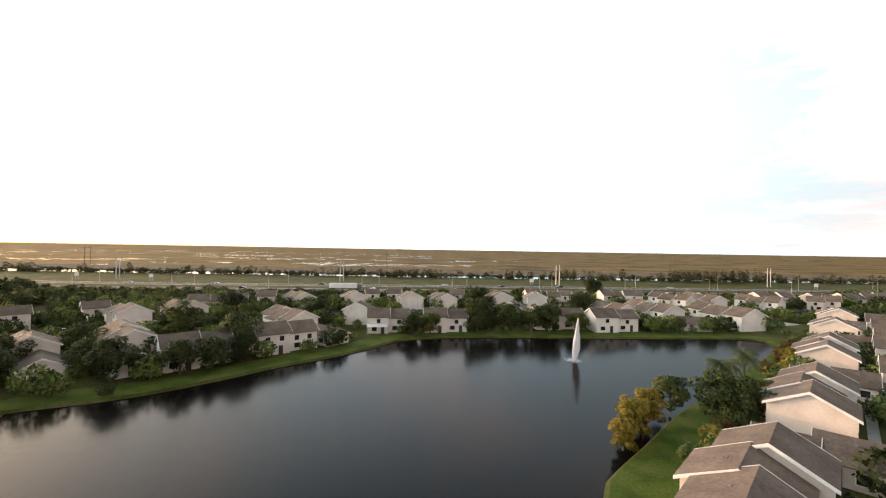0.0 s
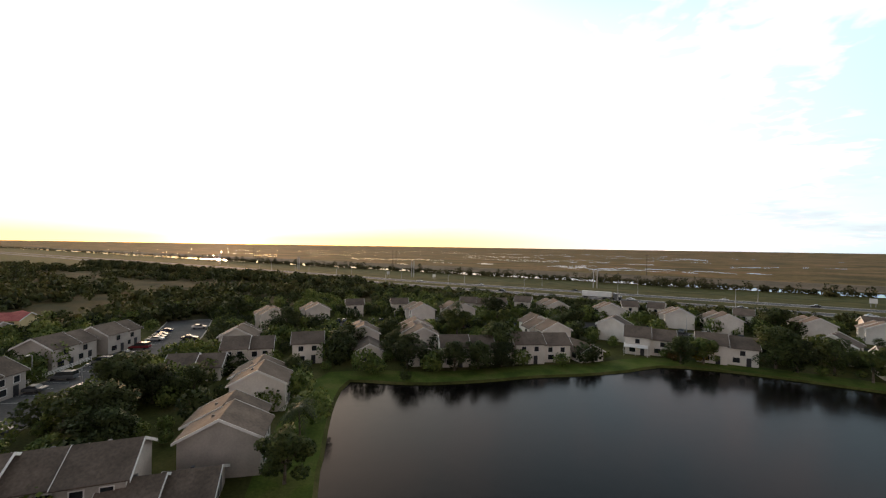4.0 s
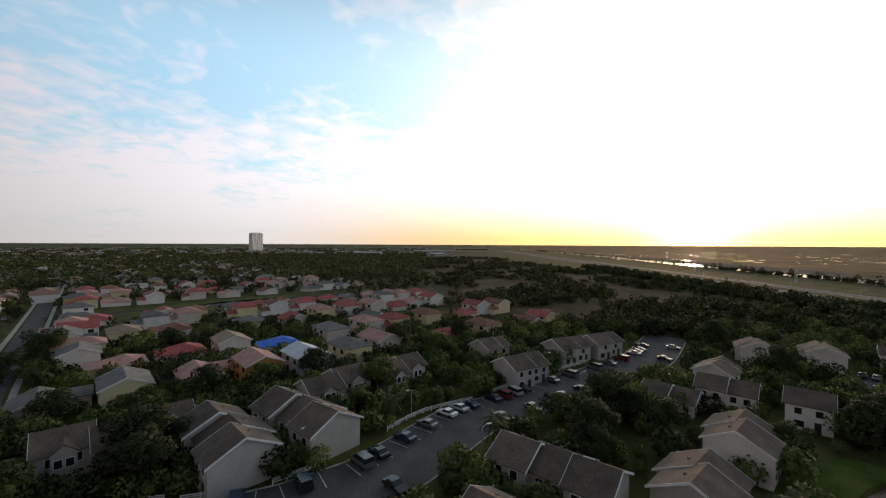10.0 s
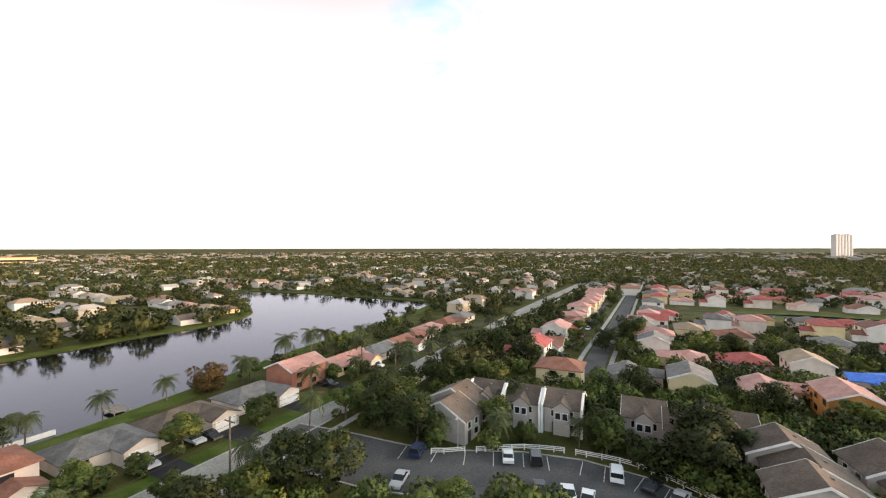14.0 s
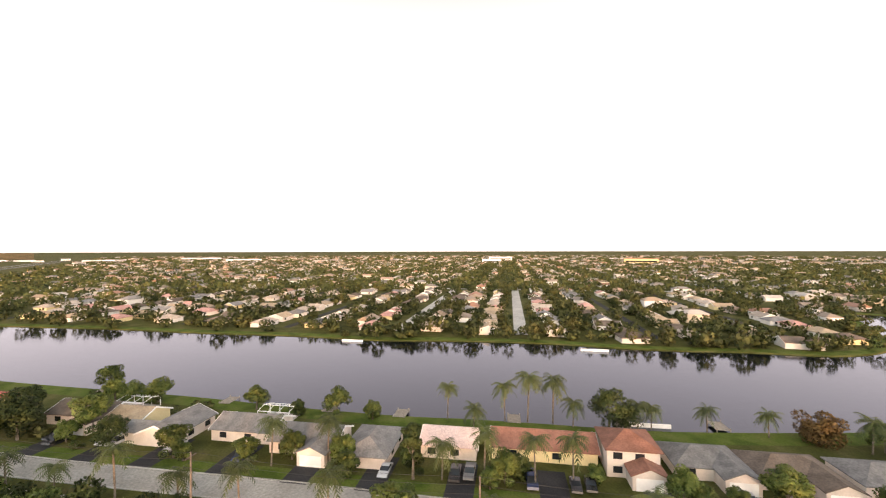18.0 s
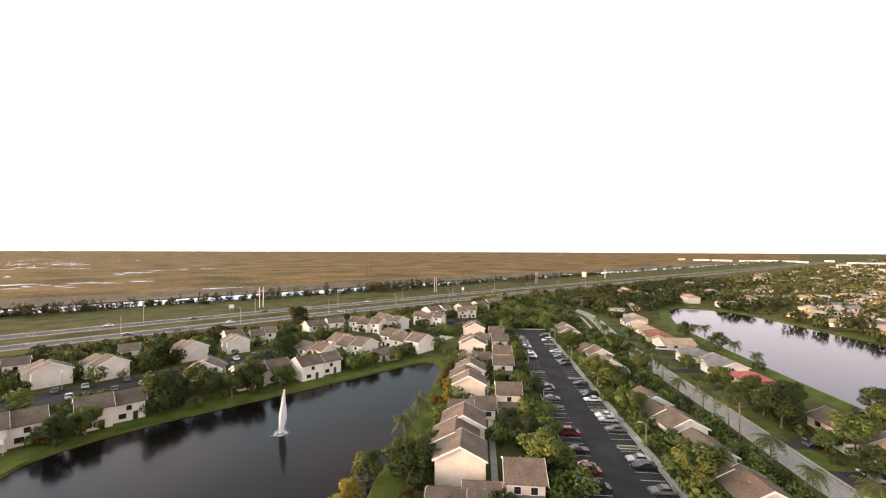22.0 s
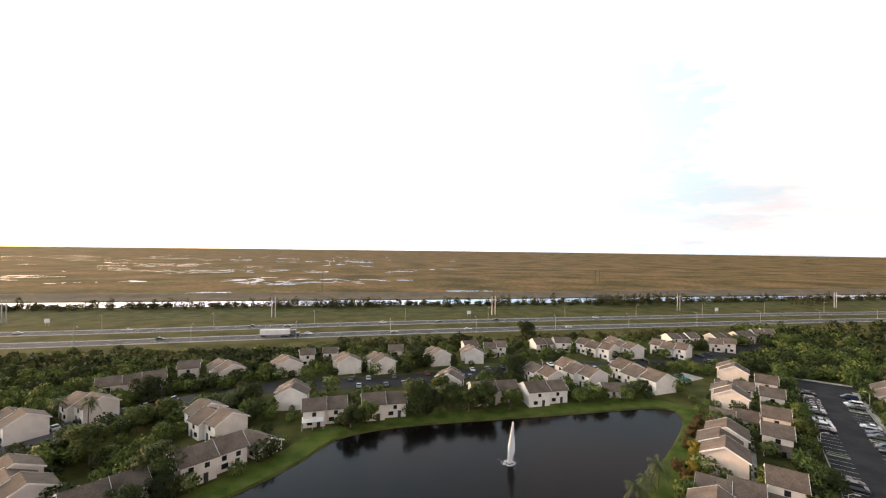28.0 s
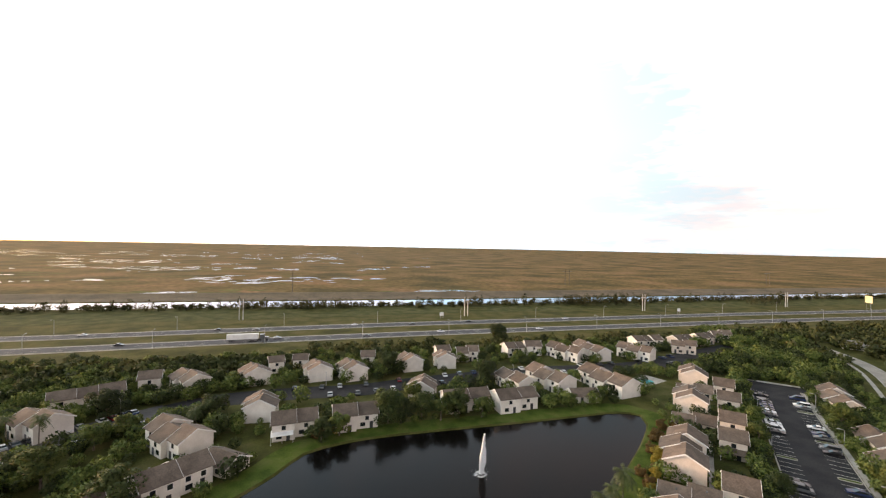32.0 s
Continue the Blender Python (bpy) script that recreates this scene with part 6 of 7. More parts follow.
for x, y, w, d, h in ((640, -1180, 90, 40, 16), (980, -900, 60, 30, 12), (1200, -1150, 90, 40, 15), (1700, -300, 120, 50, 9), (-1350, -330, 90, 40, 9), (-1700, -160, 120, 50, 10), (-2050, 20, 170, 60, 20), (1900, 120, 120, 40, 9), (2100, -200, 150, 50, 10)) + tuple(FAR_SHEDS):
    b = thing("commercial_building", "long pale flat-roofed commercial building far off", "building", "far commercial buildings")
    bm = bmesh.new()
    box(bm, -w / 2, w / 2, -d / 2, d / 2, 0, h)
    part("wall", bm, CREAM if h > 15 else WHITE, b)
    bm = bmesh.new()
    box(bm, -w / 2 - 0.6, w / 2 + 0.6, -d / 2 - 0.6, d / 2 + 0.6, h, h + 1.0)
    part("roof", bm, TERRA if h > 15 else WHITE_ROOF, b)
    bm = bmesh.new()
    box(bm, -w / 2 + 4, w / 2 - 4, -d / 2 - 0.1, d / 2 + 0.1, h * 0.4, h * 0.65)
    part("window_band", bm, GLASS, b)
    b.matrix_basis = pose(x, y, 0, 0, 0, math.degrees(math.atan2(y, x)) + 90)

# ---- trees ----
rng = random.Random(5)
TREES = [(broadleaf(1, 8.0, 3.8, LEAF), "leafy green shade tree beside the houses"), (broadleaf(2, 6.5, 3.2, LEAF), "rounded green tree beside the houses"), (broadleaf(3, 9.0, 4.6, LEAF_DARK), "dense dark green spreading tree"),
         (broadleaf(4, 4.6, 2.3, LEAF, low=0.1), "small green garden tree"), (palm(5, 6.5), "palm tree with a slim trunk and drooping fronds"), (palm(6, 9.5), "tall palm tree with a slim trunk"),
         (broadleaf(7, 7.0, 3.0, LEAF_GOLD), "golden yellow tree on the lake bank"), (broadleaf(8, 5.0, 2.6, LEAF_RUST, low=0.1), "rust-coloured tree on the lake bank"), (broadleaf(9, 10.0, 5.6, LEAF_DARK, n=26), "very large dark tree on the lake bank"),
         (broadleaf(10, 12.0, 2.4, LEAF_DARK, low=0.12, n=24), "tall slender feathery tree"), (broadleaf(12, 2.2, 1.5, LEAF, "shrub", low=0.05, n=10, cards=50), "low clipped green garden shrub beside a path"),
         (broadleaf(13, 7.4, 4.4, LEAF_RUST, low=0.12, n=26), "broad brownish gold tree on the lake shore")]
used = set()


def near_line(x, y, line, d):
    return any((p.x - x) ** 2 + (p.y - y) ** 2 < d * d for p in line)


def plant(k, x, y, s=1.0):
    src, label = TREES[k]
    m = pose(x, y, 0, 0, 0, rng.uniform(0, 360)) @ Matrix.Scale(s, 4)
    if k not in used:
        used.add(k)
        ob = src
    else:
        ob = copy_thing(src, Matrix.Identity(4))
    ob.matrix_basis = m
    GROWN.append((x, y, (2.0, 1.8, 2.6, 1.4, 1.2, 1.2, 1.6, 1.6, 3.2, 1.6, 0.9, 2.4)[k] * s))
    return tagged(ob, label, "palm" if "palm" in label else "shrub" if "shrub" in label else "tree", "trees of the suburb")


GROWN = []
LANES = [(MAIN, 6.6), (DRIVE_LINE, 8.6), (EAST_LOT, 9.6), (sw_line, 6.0)]
LANES.append((smooth_line([Vector(p) for p in ((-113, 103), (-102, 114), (-87, 128), (-72, 141), (-57, 153), (-45, 160), (-20, 163), (5, 163), (30, 168), (62, 172), (92, 174), (118, 173), (146, 175), (165, 180), (188, 188), (212, 195))], 9), 8.5))


LAWNS = ((-38, -68.5, 6.5), (-46, -63.5, 5.0), (-97, -4, 6.0), (-45, 113, 4.5), (-22, 120, 6.0), (-35, 150, 5.0), (130, 149, 9.0), (120, 137, 7.0))


def free(x, y, gap=1.0, grown=1.0):
    if any((x - a) ** 2 + (y - b) ** 2 < r * r for a, b, r in LAWNS):
        return False
    if any(inside(x, y, p) for p in POLYS) or any(near_line(x, y, line, d) for line, d in LANES):
        return False
    if any((x - a) ** 2 + (y - b) ** 2 < (r + gap) ** 2 for a, b, r in SPOTS):
        return False
    return all((x - a) ** 2 + (y - b) ** 2 > (r * grown) ** 2 for a, b, r in GROWN)


# between the houses of the side street
for k in range(26):
    x, y = uv(-122 - 8.0 * k, rng.choice((-38.5, -26.5, -20.5, -8.5)) + rng.uniform(-1, 1))
    if free(x, y, -2.5, 0.8):
        plant(rng.choice((0, 1, 3, 4, 2)), x, y, rng.uniform(0.6, 0.9))
# trees that stand out
for k, x, y, s in ((6, 27.4, 56.7, 0.85), (6, 31, 60, 0.9), (6, 24.5, 53, 0.65), (0, 38, 66, 0.8), (2, 44, 64, 0.85), (2, 47, 61, 0.8), (0, 52, 66, 0.75), (8, 13, 131, 1.15), (2, 17, 130, 0.9), (2, -46.5, 96.5, 1.15), (8, -46.6, 86.2, 0.72), (8, -43, 91.6, 0.66), (2, -50.5, 82, 0.8), (2, -60.4, 76.7, 0.95), (2, -78, 71.5, 0.9), (8, -75.3, 115.7, 0.75),
                   (8, -88, 30, 1.0), (2, -94, 32, 0.9), (2, -84, 33, 0.8), (0, -43, 31, 0.9), (7, 90, 104.5, 0.8), (7, 83, 98, 0.7), (7, 72, 88.5, 0.6), (7, 97.5, 111, 0.7), (6, -3, 127, 0.8), (7, -8, 125, 0.9), (0, -2, 125, 0.9), (0, 30, 130, 1.0), (0, 36, 130.5, 1.0), (0, 44, 130, 0.9), (2, 24, 132, 1.0), (0, 78, 132, 0.7),
                   (8, -54.9, -46, 1.0), (8, -59, -49, 0.8), (0, -48.3, -58, 0.9), (0, -34, -72, 0.9), (2, -19, -73, 1.0), (2, -14, -80, 1.1), (0, -20, -88, 1.0), (2, -33, -97, 1.2), (0, -42, -90, 1.1), (0, -76, -63, 1.0), (2, -88, -57, 1.0), (0, -97, -48, 0.9), (2, -104, -39, 1.0),
                   (4, 62, 82, 0.9), (4, 52, 74.5, 0.9), (4, 57, 79, 0.7), (0, -66, 128, 1.0), (0, -60, 133, 1.0), (5, -92, 138, 0.7), (5, -82, 134, 0.8), (4, -45, 139, 0.9), (5, -42, 141, 0.7)):
    plant(k, x, y, s)
# large trees between the houses, beside the car parks and along the road
for k, x, y, s in ((8, 35.9, 132.9, 1.0), (8, 16.9, 180.2, 1.1), (8, 56.3, 162.2, 1.0), (8, 87.1, 230.5, 1.2), (0, 23.5, 146.8, 0.97), (0, 155, 99.5, 1.2), (0, 122, 68, 1.25), (0, 117.5, 60.8, 1.19), (0, 101.5, 48, 1.1), (0, 80.3, 25.8, 1.3), (1, 93.0, 34.9, 0.81), (0, 162, 83, 1.2), (0, 143, 64, 1.0), (0, 62.5, 45, 1.35), (2, 70, 55, 0.9), (0, 76.5, 53.5, 0.8), (2, 98, 74, 0.7), (0, 119, 97, 0.9), (0, 132, 109, 0.8), (2, 72.2, 62.4, 0.75), (2, 75.8, 56.8, 0.54), (8, 136, 24, 1.0), (0, 148, 42, 0.98), (0, 122, 10, 1.15), (0, 155.8, 8.7, 1.01), (0, -67.2, 110.4, 1.3), (8, -41.4, 142.3, 0.92),
                   (2, -77.2, 90.7, 0.93), (8, -73.9, 149.8, 1.02), (2, -79.7, 38.0, 0.78), (0, -81.8, 20.4, 0.9), (2, -70.7, 53.0, 0.74), (2, -115.2, 83.1, 1.03), (2, -81.9, 79.0, 0.91), (2, -67.6, 81.1, 0.85), (2, -152.3, 88.4, 1.04), (2, -6.9, 121.5, 0.8), (8, -61.0, -126.5, 0.92), (8, -109.7, -119.5, 1.2), (8, -60.5, -50.5, 1.1), (2, -65.0, -46.4, 0.79), (2, -50.3, -60.7, 0.78), (2, -74.2, -78.3, 0.88), (8, -39.9, -78.1, 0.86), (2, -19.5, -99.5, 0.75), (2, -30.5, -102.5, 0.75), (0, -94.5, -20.4, 1.2), (8, -134.4, -22.1, 1.04), (0, -125.3, -8.4, 1.2), (2, -150.1, -2.1, 1.0)):
    if free(x, y, -3.4, 0.8):
        plant(k, x, y, s)
# palms and round trees on the lake shores
for u, v, k, s in ((176, -104, 4, 0.9), (160, -102, 4, 0.8), (94, -97.5, 1, 1.1), (100, -95.5, 1, 1.0), (107, -97, 1, 1.0), (64.8, -97.4, 1, 1.0), (42.7, -97.4, 1, 1.1), (33, -96, 3, 1.0), (15, -99, 5, 0.85), (1.1, -99.4, 5, 0.95), (-4.2, -100.2, 5, 1.15), (-10.1, -100.4, 5, 1.1), (-14.5, -99, 4, 0.9), (-22.5, -99, 2, 1.05), (-26, -98, 2, 0.7), (8, -92, 4, 0.9), (17.2, -72, 9, 0.95), (12, -72.5, 4, 1.0), (4.5, -74, 5, 0.9), (-11, -74, 5, 0.9), (-29, -100, 4, 0.9), (-32, -100.5, 4, 0.8), (-44, -101, 4, 0.8), (-56, -100, 4, 0.8),
                   (-64.5, -98.2, 11, 1.0), (-71.9, -95, 4, 1.0), (-75, -96, 1, 1.0), (-91.6, -101, 4, 1.2), (-102.3, -101, 4, 1.2), (-107, -99, 4, 1.1), (-111, -99, 1, 1.0), (-116, -99, 1, 0.9), (-124, -98, 4, 0.9), (-131, -98, 4, 0.8), (-146, -98, 0, 0.9), (-158, -99, 4, 0.9), (188, -104, 2, 0.9), (198, -104, 5, 0.9), (205, -103, 5, 0.8), (214, -103, 2, 0.9), (52, -95, 3, 0.9), (82, -73, 2, 0.8), (106, -73.5, 2, 1.1), (119, -75, 2, 1.0), (113, -74, 0, 0.9), (66, -72, 0, 0.9), (50, -72, 0, 0.7), (-28, -72, 1, 0.9), (-43, -72, 0, 0.9), (-58, -72, 1, 0.8)):
    plant(k, *uv(u, v), s)
# small trees and palms behind the fences of the drive
for pts in FENCES:
    line = smooth_line([Vector(p) for p in pts], 4.2)
    for p, q in zip(line, line[1:]):
        d = (q - p).normalized()
        far = max((p + Vector((-d.y, d.x)) * o for o in (-3.0, 3.0)), key=lambda w: min((w - c).length for c in DRIVE_LINE))
        if rng.random() < 0.8:
            plant(rng.choice((4, 4, 1, 3, 3, 10)), far.x + rng.uniform(-0.8, 0.8), far.y + rng.uniform(-0.8, 0.8), rng.uniform(0.6, 0.9))
# bushes on the east bank of the lake
for k in range(30):
    x, y = Vector((29, 50)).lerp(Vector((101, 114)), k / 29) + Vector((rng.uniform(1.0, 3.5), rng.uniform(-3.0, -1.0)))
    if free(x, y, -1.5, 0.5):
        plant(rng.choice((7, 7, 3, 10, 3, 6)), x, y, rng.uniform(0.45, 0.75))
# front gardens of the lakeside houses
for k in range(150):
    u, v = 240 - 2.6 * k, rng.uniform(-69.5, -76.5)
    x, y = uv(u, v)
    if free(x, y, -3.2, 0.9) and not any(d - 6.5 < u < d - 0.5 for d in DRIVES):
        if rng.random() < 0.62:
            kind_, size_ = rng.choice((1, 3, 3, 3, 10, 4, 4, 5, 5)), rng.uniform(0.75, 1.0)
            plant(*((10, x, y, 0.6) if 126 < u < 150 else (kind_, x, y, size_)))
for k, x, y, s in ((2, 3, -64, 1.0), (2, -3, -62, 1.0), (0, 8, -60, 0.9), (2, 13, -56, 0.9), (2, 20, -50, 1.0), (0, 27, -44, 0.9), (0, -12, -83, 1.0), (1, -10, -92, 0.9), (2, -24, -101, 0.7), (2, -64, -112, 1.0), (0, -48, -84, 0.8), (0, -42, -98, 0.9), (8, -97, -117, 0.85), (2, -15.5, -96, 0.75), (8, -130, -96, 0.8)):
    plant(k, x, y, s)
# palms and trees along the road
for k in range(34):
    u = 220 - 12 * k + rng.uniform(-2, 2)
    x, y = uv(u, float(np.interp(u, (-120, -40, 60, 120, 260), (-56, -56.5, -57.5, -58.5, -64))))
    if not any((x - a) ** 2 + (y - b) ** 2 < (r + 0.2) ** 2 for a, b, r in SPOTS):
        plant(rng.choice((4, 5, 5, 0)), x, y, rng.uniform(0.75, 1.0))
# the townhouse grounds: the nearest as trees, the rest joined
mass = []
for _ in range(22000):
    x, y = rng.uniform(-185, 250), rng.uniform(-112, 216)
    if len(mass) > 1750:
        break
    if (y - x) * R2 < -48 or x * x + y * y < 300 or not free(x, y, 0.2, 0.95) or (near_line(x, y, ring_a, 5.5) and rng.random() < 0.85):
        continue
    if len(GROWN) - len(mass) < 330 and math.hypot(x, y) < 95:
        plant(rng.choice((0, 0, 1, 1, 2, 2, 3, 10, 4)), x, y, rng.uniform(0.7, 1.1))
    else:
        sp = rng.uniform(1.0, 3.2)
        mass.append((x, y, sp * rng.uniform(1.5, 2.1), sp))
        GROWN.append((x, y, sp * 0.62))
for k in range(900):
    if k < 420:
        x, y = uv(rng.uniform(-104, -84), rng.uniform(-22, 150))
    else:
        x, y = uv(rng.uniform(-96, -30), rng.uniform(-40, 105))
    if math.hypot(x, y) > 24 and free(x, y, -2.2, 0.55) and len(mass) < 2300:
        sp = rng.uniform(1.2, 2.8)
        mass.append((x, y, sp * rng.uniform(1.5, 2.2), sp))
        GROWN.append((x, y, sp * 0.6))
for k in range(420):
    x, y = rng.uniform(-140, -36), rng.uniform(72, 186)
    if free(x, y, -1.6, 0.75) and not near_line(x, y, shores["lake"], 30):
        sp = rng.uniform(1.6, 3.2)
        mass.append((x, y, sp * rng.uniform(1.5, 2.1), sp))
        GROWN.append((x, y, sp * 0.75))
for k in range(330):
    x, y = uv(rng.uniform(229, 345), rng.uniform(-58, 4))
    if free(x, y, -1.5, 0.75):
        sp = rng.uniform(2.0, 4.2)
        mass.append((x, y, sp * rng.uniform(1.5, 2.0), sp))
        GROWN.append((x, y, sp * 0.7))
for k in range(620):
    x, y = uv(rng.uniform(48, 230), rng.uniform(-56, -37) if k < 420 else rng.uniform(-16.5, -12.5))
    if free(x, y, -2.4, 0.6):
        sp = rng.uniform(1.1, 2.5)
        mass.append((x, y, sp * rng.uniform(1.5, 2.2), sp))
        GROWN.append((x, y, sp * 0.6))
for k in range(230):
    u = 225 - 1.3 * k + rng.uniform(-1, 1)
    x, y = uv(u, float(np.interp(u, (-120, -40, 60, 120, 260), (-54, -52, -54, -55, -61))) + rng.uniform(-1.5, 3.0))
    if free(x, y, 0.2, 0.5):
        sp = rng.uniform(0.8, 2.0)
        mass.append((x, y, sp * rng.uniform(1.4, 2.0), sp))


# ---- far woods and far houses, joined ----
def clumps(name, spots, cards, mat, label, category="woods", flat=0.75):
    """spots: x, y, height, spread."""
    g = np.random.default_rng(len(spots))
    s = np.array(spots)
    n = len(s)
    d = g.normal(size=(n, cards, 3))
    d /= np.linalg.norm(d, axis=2, keepdims=True)
    d *= g.uniform(0.55, 1.05, size=(n, cards, 1))
    c = np.empty((n, cards, 3))
    c[..., :2] = s[:, None, :2] + d[..., :2] * s[:, None, 3:4]
    c[..., 2] = s[:, None, 2] * (0.52 + 0.44 * d[..., 2])
    size = s[:, None, 3] * g.uniform(0.22, 0.42, size=(n, cards)) * (1.0 if cards < 20 else 0.72 if cards < 100 else 0.36)
    a = g.normal(size=(n, cards, 3))
    a /= np.linalg.norm(a, axis=2, keepdims=True)
    b = np.cross(a, g.normal(size=(n, cards, 3)))
    b /= np.linalg.norm(b, axis=2, keepdims=True)
    out = d / np.linalg.norm(d, axis=2, keepdims=True) + np.array((0, 0, 0.25))
    out /= np.linalg.norm(out, axis=2, keepdims=True)
    b *= np.where((np.cross(a, b) * out).sum(2, keepdims=True) < 0, -1.0, 1.0)
    a, b = a * size[..., None], b * size[..., None] * flat
    v = np.stack([c - a - b * 0.6, c + a * 0.3 - b, c + a + b * 0.4, c - a * 0.2 + b], 2).reshape(-1, 3)
    v[:, 2] = np.maximum(v[:, 2], 0.05)
    me = bpy.data.meshes.new(name)
    me.from_pydata(v.tolist(), [], np.arange(len(v)).reshape(-1, 4).tolist())
    me.materials.append(mat)
    if cards > 20:
        soft(me, np.repeat(out.reshape(-1, 3), 4, axis=0).tolist())
    return tagged(new(name, me), label, category, kind="stuff")


fr = random.Random(31)
FAR_LEAF = material("far_leaf", [(0.034, 0.045, 0.014), (0.062, 0.074, 0.022), (0.108, 0.104, 0.035)], 0.8, 14.0, vary=0.4, island=True)
CANAL_LEAF = material("canal_leaf", [(0.036, 0.040, 0.015), (0.080, 0.076, 0.030)], 0.8, 10.0, vary=0.35, island=True)
thin_leaves(FAR_LEAF, CANAL_LEAF)
for n, leaf in enumerate((LEAF, LEAF_DARK)):
    clumps(("garden_trees", "shade_trees")[n], [m for i, m in enumerate(mass) if (i % 3 == 0) == (n == 1)], 360, leaf, ("leafy garden trees and hedges between the townhouses", "dark shade trees between the townhouses")[n], "trees")
spots = []
for p, q in zip(canal_line, canal_line[1:]):
    for _ in range(int((q - p).length / 1.5) if abs(p.x) < 700 else int((q - p).length / 6)):
        t = fr.random()
        x, y = p.lerp(q, t) - Vector((0, 24 + abs(fr.gauss(0, 7))))
        h = fr.uniform(2.5, 6.0) if fr.random() < 0.85 else fr.uniform(7, 11)
        spots.append((x, y, h, fr.uniform(1.6, 3.4)))
for cx, cy, n, h0 in ((235, 370, 60, 11), (268, 362, 40, 13), (118, 368, 26, 11), (-20, 370, 26, 9), (-72, 372, 16, 9), (440, 352, 30, 10)):
    for _ in range(n):
        spots.append((cx + fr.gauss(0, 13), cy + fr.gauss(0, 5), h0 * fr.uniform(0.7, 1.15), fr.uniform(1.2, 2.4)))
clumps("canal_trees", spots, 52, CANAL_LEAF, "dark scrub and feathery trees lining the canal")
spots = []
for _ in range(900):
    x = fr.uniform(-620, -20)
    y = fr.uniform(192, 214) - max(0, -x - 180) * 0.05
    if x > -90 and y < 196:
        continue
    spots.append((x, y - (6 if x > -200 else 0), fr.uniform(3, 5.5) if x > -200 else fr.uniform(4, 9), fr.uniform(2.4, 4.2)))
for _ in range(300):
    x = fr.uniform(-20, 420)
    spots.append((x, fr.uniform(214, 232), fr.uniform(2.5, 5.5), fr.uniform(1.6, 3.0)))
for _ in range(2600):
    x = -165 - 900 * fr.random() ** 1.5
    y = fr.uniform(-10, 190) + min(0, (x + 300) * 0.16)
    dense = noise.noise((x * 0.012, y * 0.02, 3.0))
    if dense < -0.2 + 0.3 * fr.random() or y > 215:
        continue
    spots.append((x, y, fr.uniform(2.0, 7.5), fr.uniform(2.0, 4.5)))
for _ in range(900):
    x, y = fr.uniform(240, 640), fr.uniform(128, 232)
    if not any(inside(x, y, p) for p in POLYS) and not near_line(x, y, MAIN, 9):
        spots.append((x, y, fr.uniform(4, 9), fr.uniform(2.5, 4.5)))
clumps("scrub_woods", spots, 64, FAR_LEAF, "dense mixed woods beside the highway")


def open_land(x, y):
    u, v = (x + y) * R2, (y - x) * R2
    if y > 195 + min(0, (x + 180) * 0.14) or (x < -160 and y > -12 + (x + 160) * 0.1 + 55 * noise.noise((x * 0.012, y * 0.012, 2.0))) or (x * x + y * y) < 110 ** 2:
        return False
    return not any(inside(x, y, p) for p in POLYS) and not (v > -64 and u > -105 and v < 330 and math.hypot(x, y) < 215)


fh, ft = [], []
for i in range(60000):
    r = 120 + 2900 * fr.random() ** 1.6
    a = fr.uniform(-math.pi * 1.02, 0.30)
    x, y = r * math.cos(a), r * math.sin(a)
    if not open_land(x, y):
        continue
    if r < 420:
        if len(ft) < 26000 and fr.random() < 0.62 and not taken(x, y, -0.5) and not near_line(x, y, MAIN, 8):
            u = (x + y) * R2
            v = (y - x) * R2
            if near_line(x, y, shores["pond"], 17) or (v < -204 and min(abs(u - s) for s in STREETS_E) < 6) or near_line(x, y, sw_line, 7) or (-14 < v < 165 and min(abs(u - s) for s in (-130, -203, -266)) < 4.5):
                continue
            if near_line(x, y, shores["far_pond"], 40):
                continue
            if -112 < v < -66 and -200 < u < 235:
                if fr.random() < 0.72 or near_line(x, y, shores["long_lake"], 6):
                    continue
                ft.append((x, y, fr.uniform(1.5, 4.5), fr.uniform(1.0, 2.2)))
                continue
            if -272 < u < -240 and 15 < v < 130:
                continue
            if -300 < u < -98 and -45 < v < 175:
                if fr.random() < 0.36:
                    continue
                ft.append((x, y, fr.uniform(1.8, 5.2), fr.uniform(1.2, 2.5)))
                continue
            if -198 < v < -172 and fr.random() < 0.45:
                continue
            if v < -172 and u > -130:
                ft.append((x, y, fr.uniform(3.0, 9.0), fr.uniform(1.9, 4.2)))
                continue
            ft.append((x, y, fr.uniform(2.5, 7.5), fr.uniform(1.5, 3.4)))
    elif fr.random() < 0.9:
        k = 1 + r / 1600
        ft.append((x, y, fr.uniform(4, 9), fr.uniform(2.2, 4.2) * k * 1.2))
near_t = [t for t in ft if math.hypot(t[0], t[1]) < 420]
far_t = [t for t in ft if math.hypot(t[0], t[1]) >= 420]
clumps("suburb_trees", near_t, 80, FAR_LEAF, "garden trees and hedges between suburban houses", "trees")
clumps("far_trees", far_t, 9, FAR_LEAF, "trees of the far suburb towards the horizon", "trees")


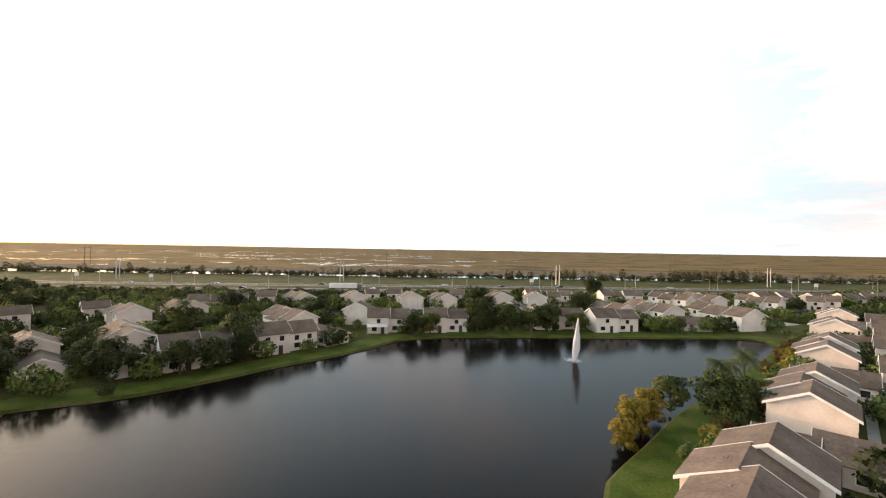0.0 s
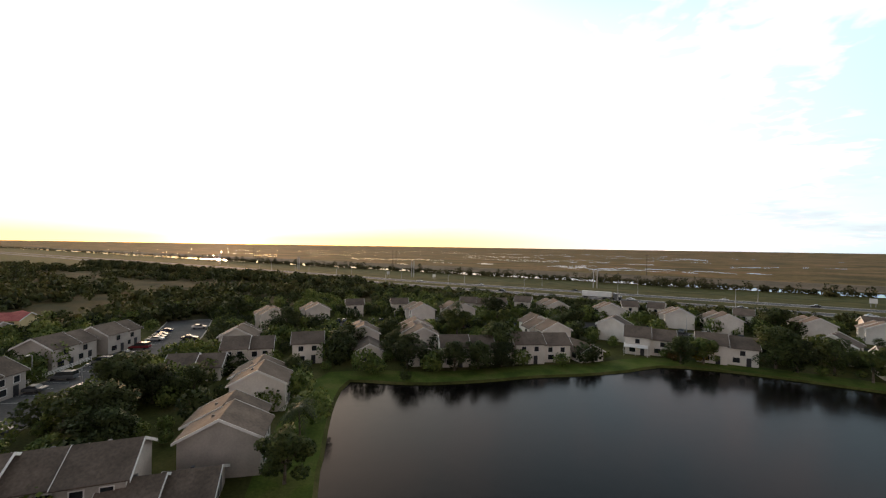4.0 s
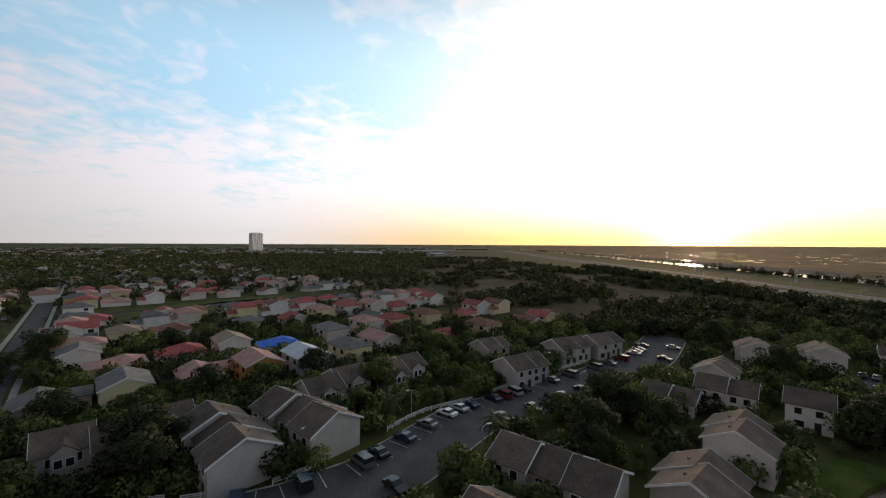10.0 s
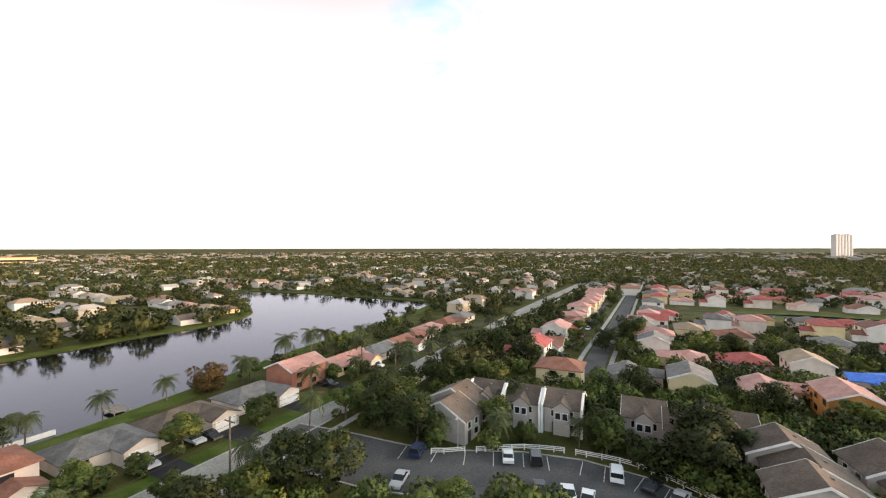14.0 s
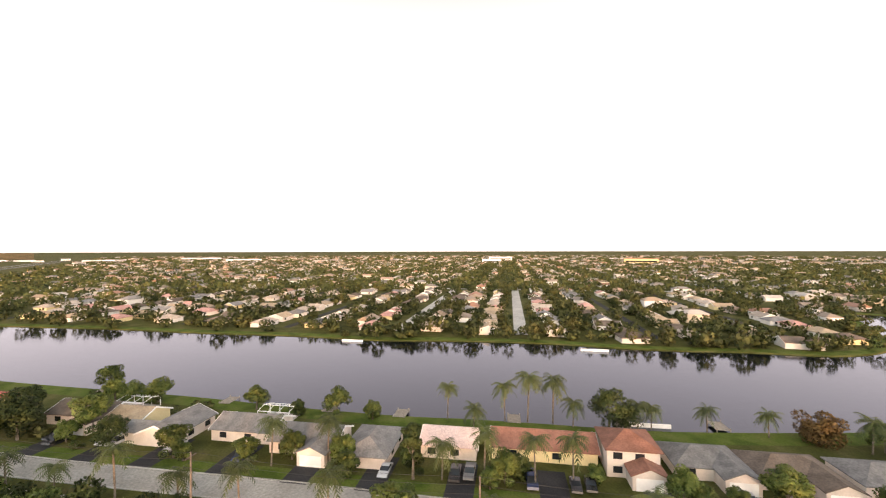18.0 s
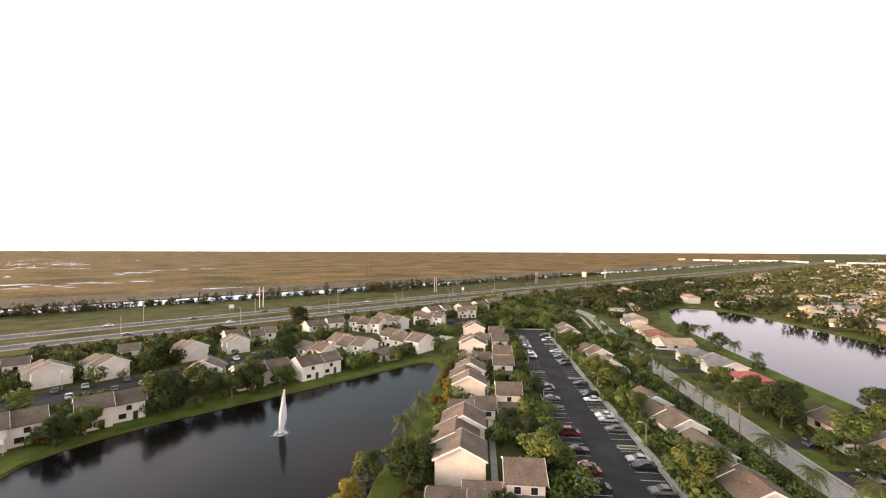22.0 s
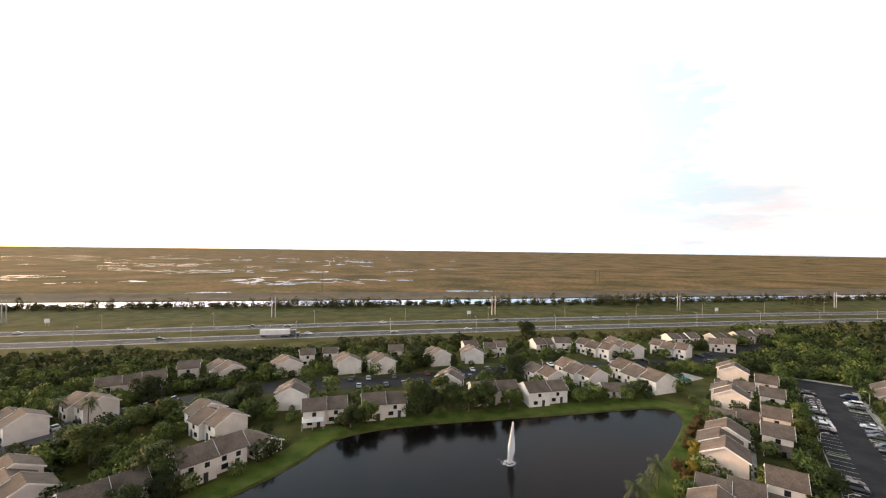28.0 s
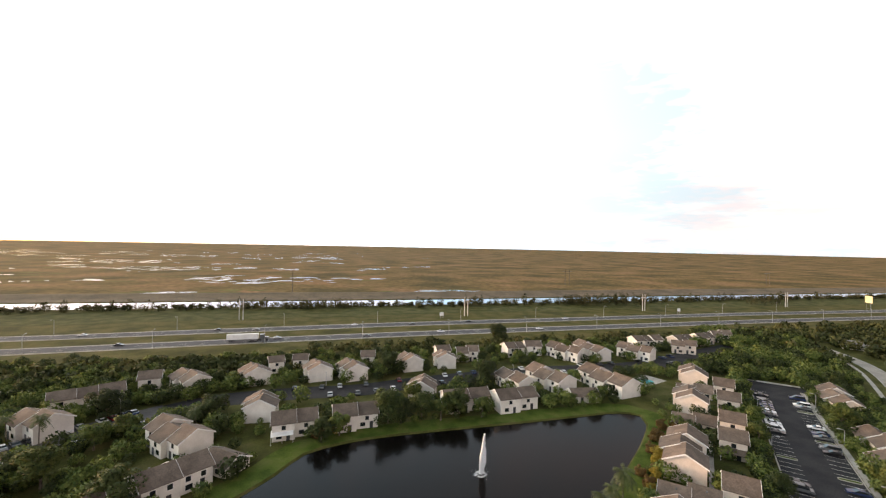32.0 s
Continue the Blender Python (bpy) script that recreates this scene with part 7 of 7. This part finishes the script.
def far_houses(name, spots, roof_mat, wall_mat, label):
    wv, wf, rv, rf = [], [], [], []
    for x, y, ang, w, d, h in spots:
        c, s = math.cos(ang), math.sin(ang)
        at = lambda a, b, z: (x + a * c - b * s, y + a * s + b * c, z)
        i = len(wv)
        wv += [at(a, b, z) for z in (0, h) for a, b in ((-w, -d), (w, -d), (w, d), (-w, d))]
        wf += [(i, i + 1, i + 5, i + 4), (i + 1, i + 2, i + 6, i + 5), (i + 2, i + 3, i + 7, i + 6), (i + 3, i, i + 4, i + 7)]
        i, o, rz = len(rv), 0.5, h + d * 0.45
        r = w - d * 0.8 if (int(x * 7) % 3) else w + o
        rv += [at(-w - o, -d - o, h - 0.1), at(w + o, -d - o, h - 0.1), at(w + o, d + o, h - 0.1), at(-w - o, d + o, h - 0.1), at(-r, 0, rz), at(r, 0, rz)]
        rf += [(i, i + 1, i + 5, i + 4), (i + 2, i + 3, i + 4, i + 5), (i + 1, i + 2, i + 5), (i + 3, i, i + 4), (i + 3, i + 2, i + 1, i)]
    for part_name, v, f, m in (("walls", wv, wf, wall_mat), ("roofs", rv, rf, roof_mat)):
        me = bpy.data.meshes.new(name + "_" + part_name)
        me.from_pydata(v, [], f)
        me.materials.append(m)
        tagged(new(name + "_" + part_name, me), label + " " + part_name, "houses", kind="stuff")


def by_island(name, colours, rough=0.85):
    m = bpy.data.materials.new(name)
    m.use_nodes = True
    n, l = m.node_tree.nodes, m.node_tree.links
    ramp = n.new("ShaderNodeValToRGB")
    ramp.color_ramp.interpolation = "CONSTANT"
    for i, c in enumerate(colours):
        e = ramp.color_ramp.elements[i] if i < 2 else ramp.color_ramp.elements.new(i / len(colours))
        e.position, e.color = i / len(colours), (*c, 1)
    l.new(n.new("ShaderNodeNewGeometry").outputs["Random Per Island"], ramp.inputs["Fac"])
    l.new(ramp.outputs[0], n["Principled BSDF"].inputs["Base Color"])
    n["Principled BSDF"].inputs["Roughness"].default_value = rough
    return m


FAR_ROOF = by_island("far_roofs", [(0.30, 0.22, 0.155), (0.24, 0.19, 0.15), (0.33, 0.23, 0.18), (0.21, 0.20, 0.19), (0.42, 0.38, 0.34), (0.29, 0.155, 0.11), (0.17, 0.155, 0.14)])
FAR_WALL = by_island("far_walls", [(0.62, 0.55, 0.46), (0.72, 0.68, 0.62), (0.66, 0.52, 0.38), (0.55, 0.50, 0.45), (0.75, 0.73, 0.70)])
spots = []
for iu in range(-60, 60):
    for iv in range(-100, 12):
        u, v = iu * 26 + fr.uniform(-3, 3), iv * 16 + fr.uniform(-2, 2)
        x, y = uv(u, v)
        r = math.hypot(x, y)
        if r > 1500 or r < 230 or not open_land(x, y) or fr.random() < (0.22 if r < 700 else 0.5) + (0.35 if math.atan2(y, x) < -1.25 else 0) or taken(x, y, 6) or near_line(x, y, MAIN, 14) or any(near_line(x, y, shores[n], 15) for n in ("long_lake", "far_pond")):
            continue
        if v > -60 and r < 330 or (y > 55 and x > 210 and fr.random() < 0.6):
            continue
        if v < -200 and (min(abs(u - s) for s in STREETS_E) < 9 or abs(v + 440) < 12):
            continue
        spots.append((x, y, radians(45 + 90 * (iu % 2)), fr.uniform(5.5, 8), fr.uniform(4, 5), fr.choice((2.8, 2.8, 2.8, 5.0))))
for _ in range(2600):
    r = fr.uniform(1400, 3600)
    a = fr.uniform(-math.pi * 1.0, 0.16)
    x, y = r * math.cos(a), r * math.sin(a)
    if open_land(x, y):
        spots.append((x, y, fr.uniform(0, 3.1), fr.uniform(7, 16), fr.uniform(5, 8), fr.uniform(3, 7)))
far_houses("far_houses", spots, FAR_ROOF, FAR_WALL, "suburban houses far off among trees")
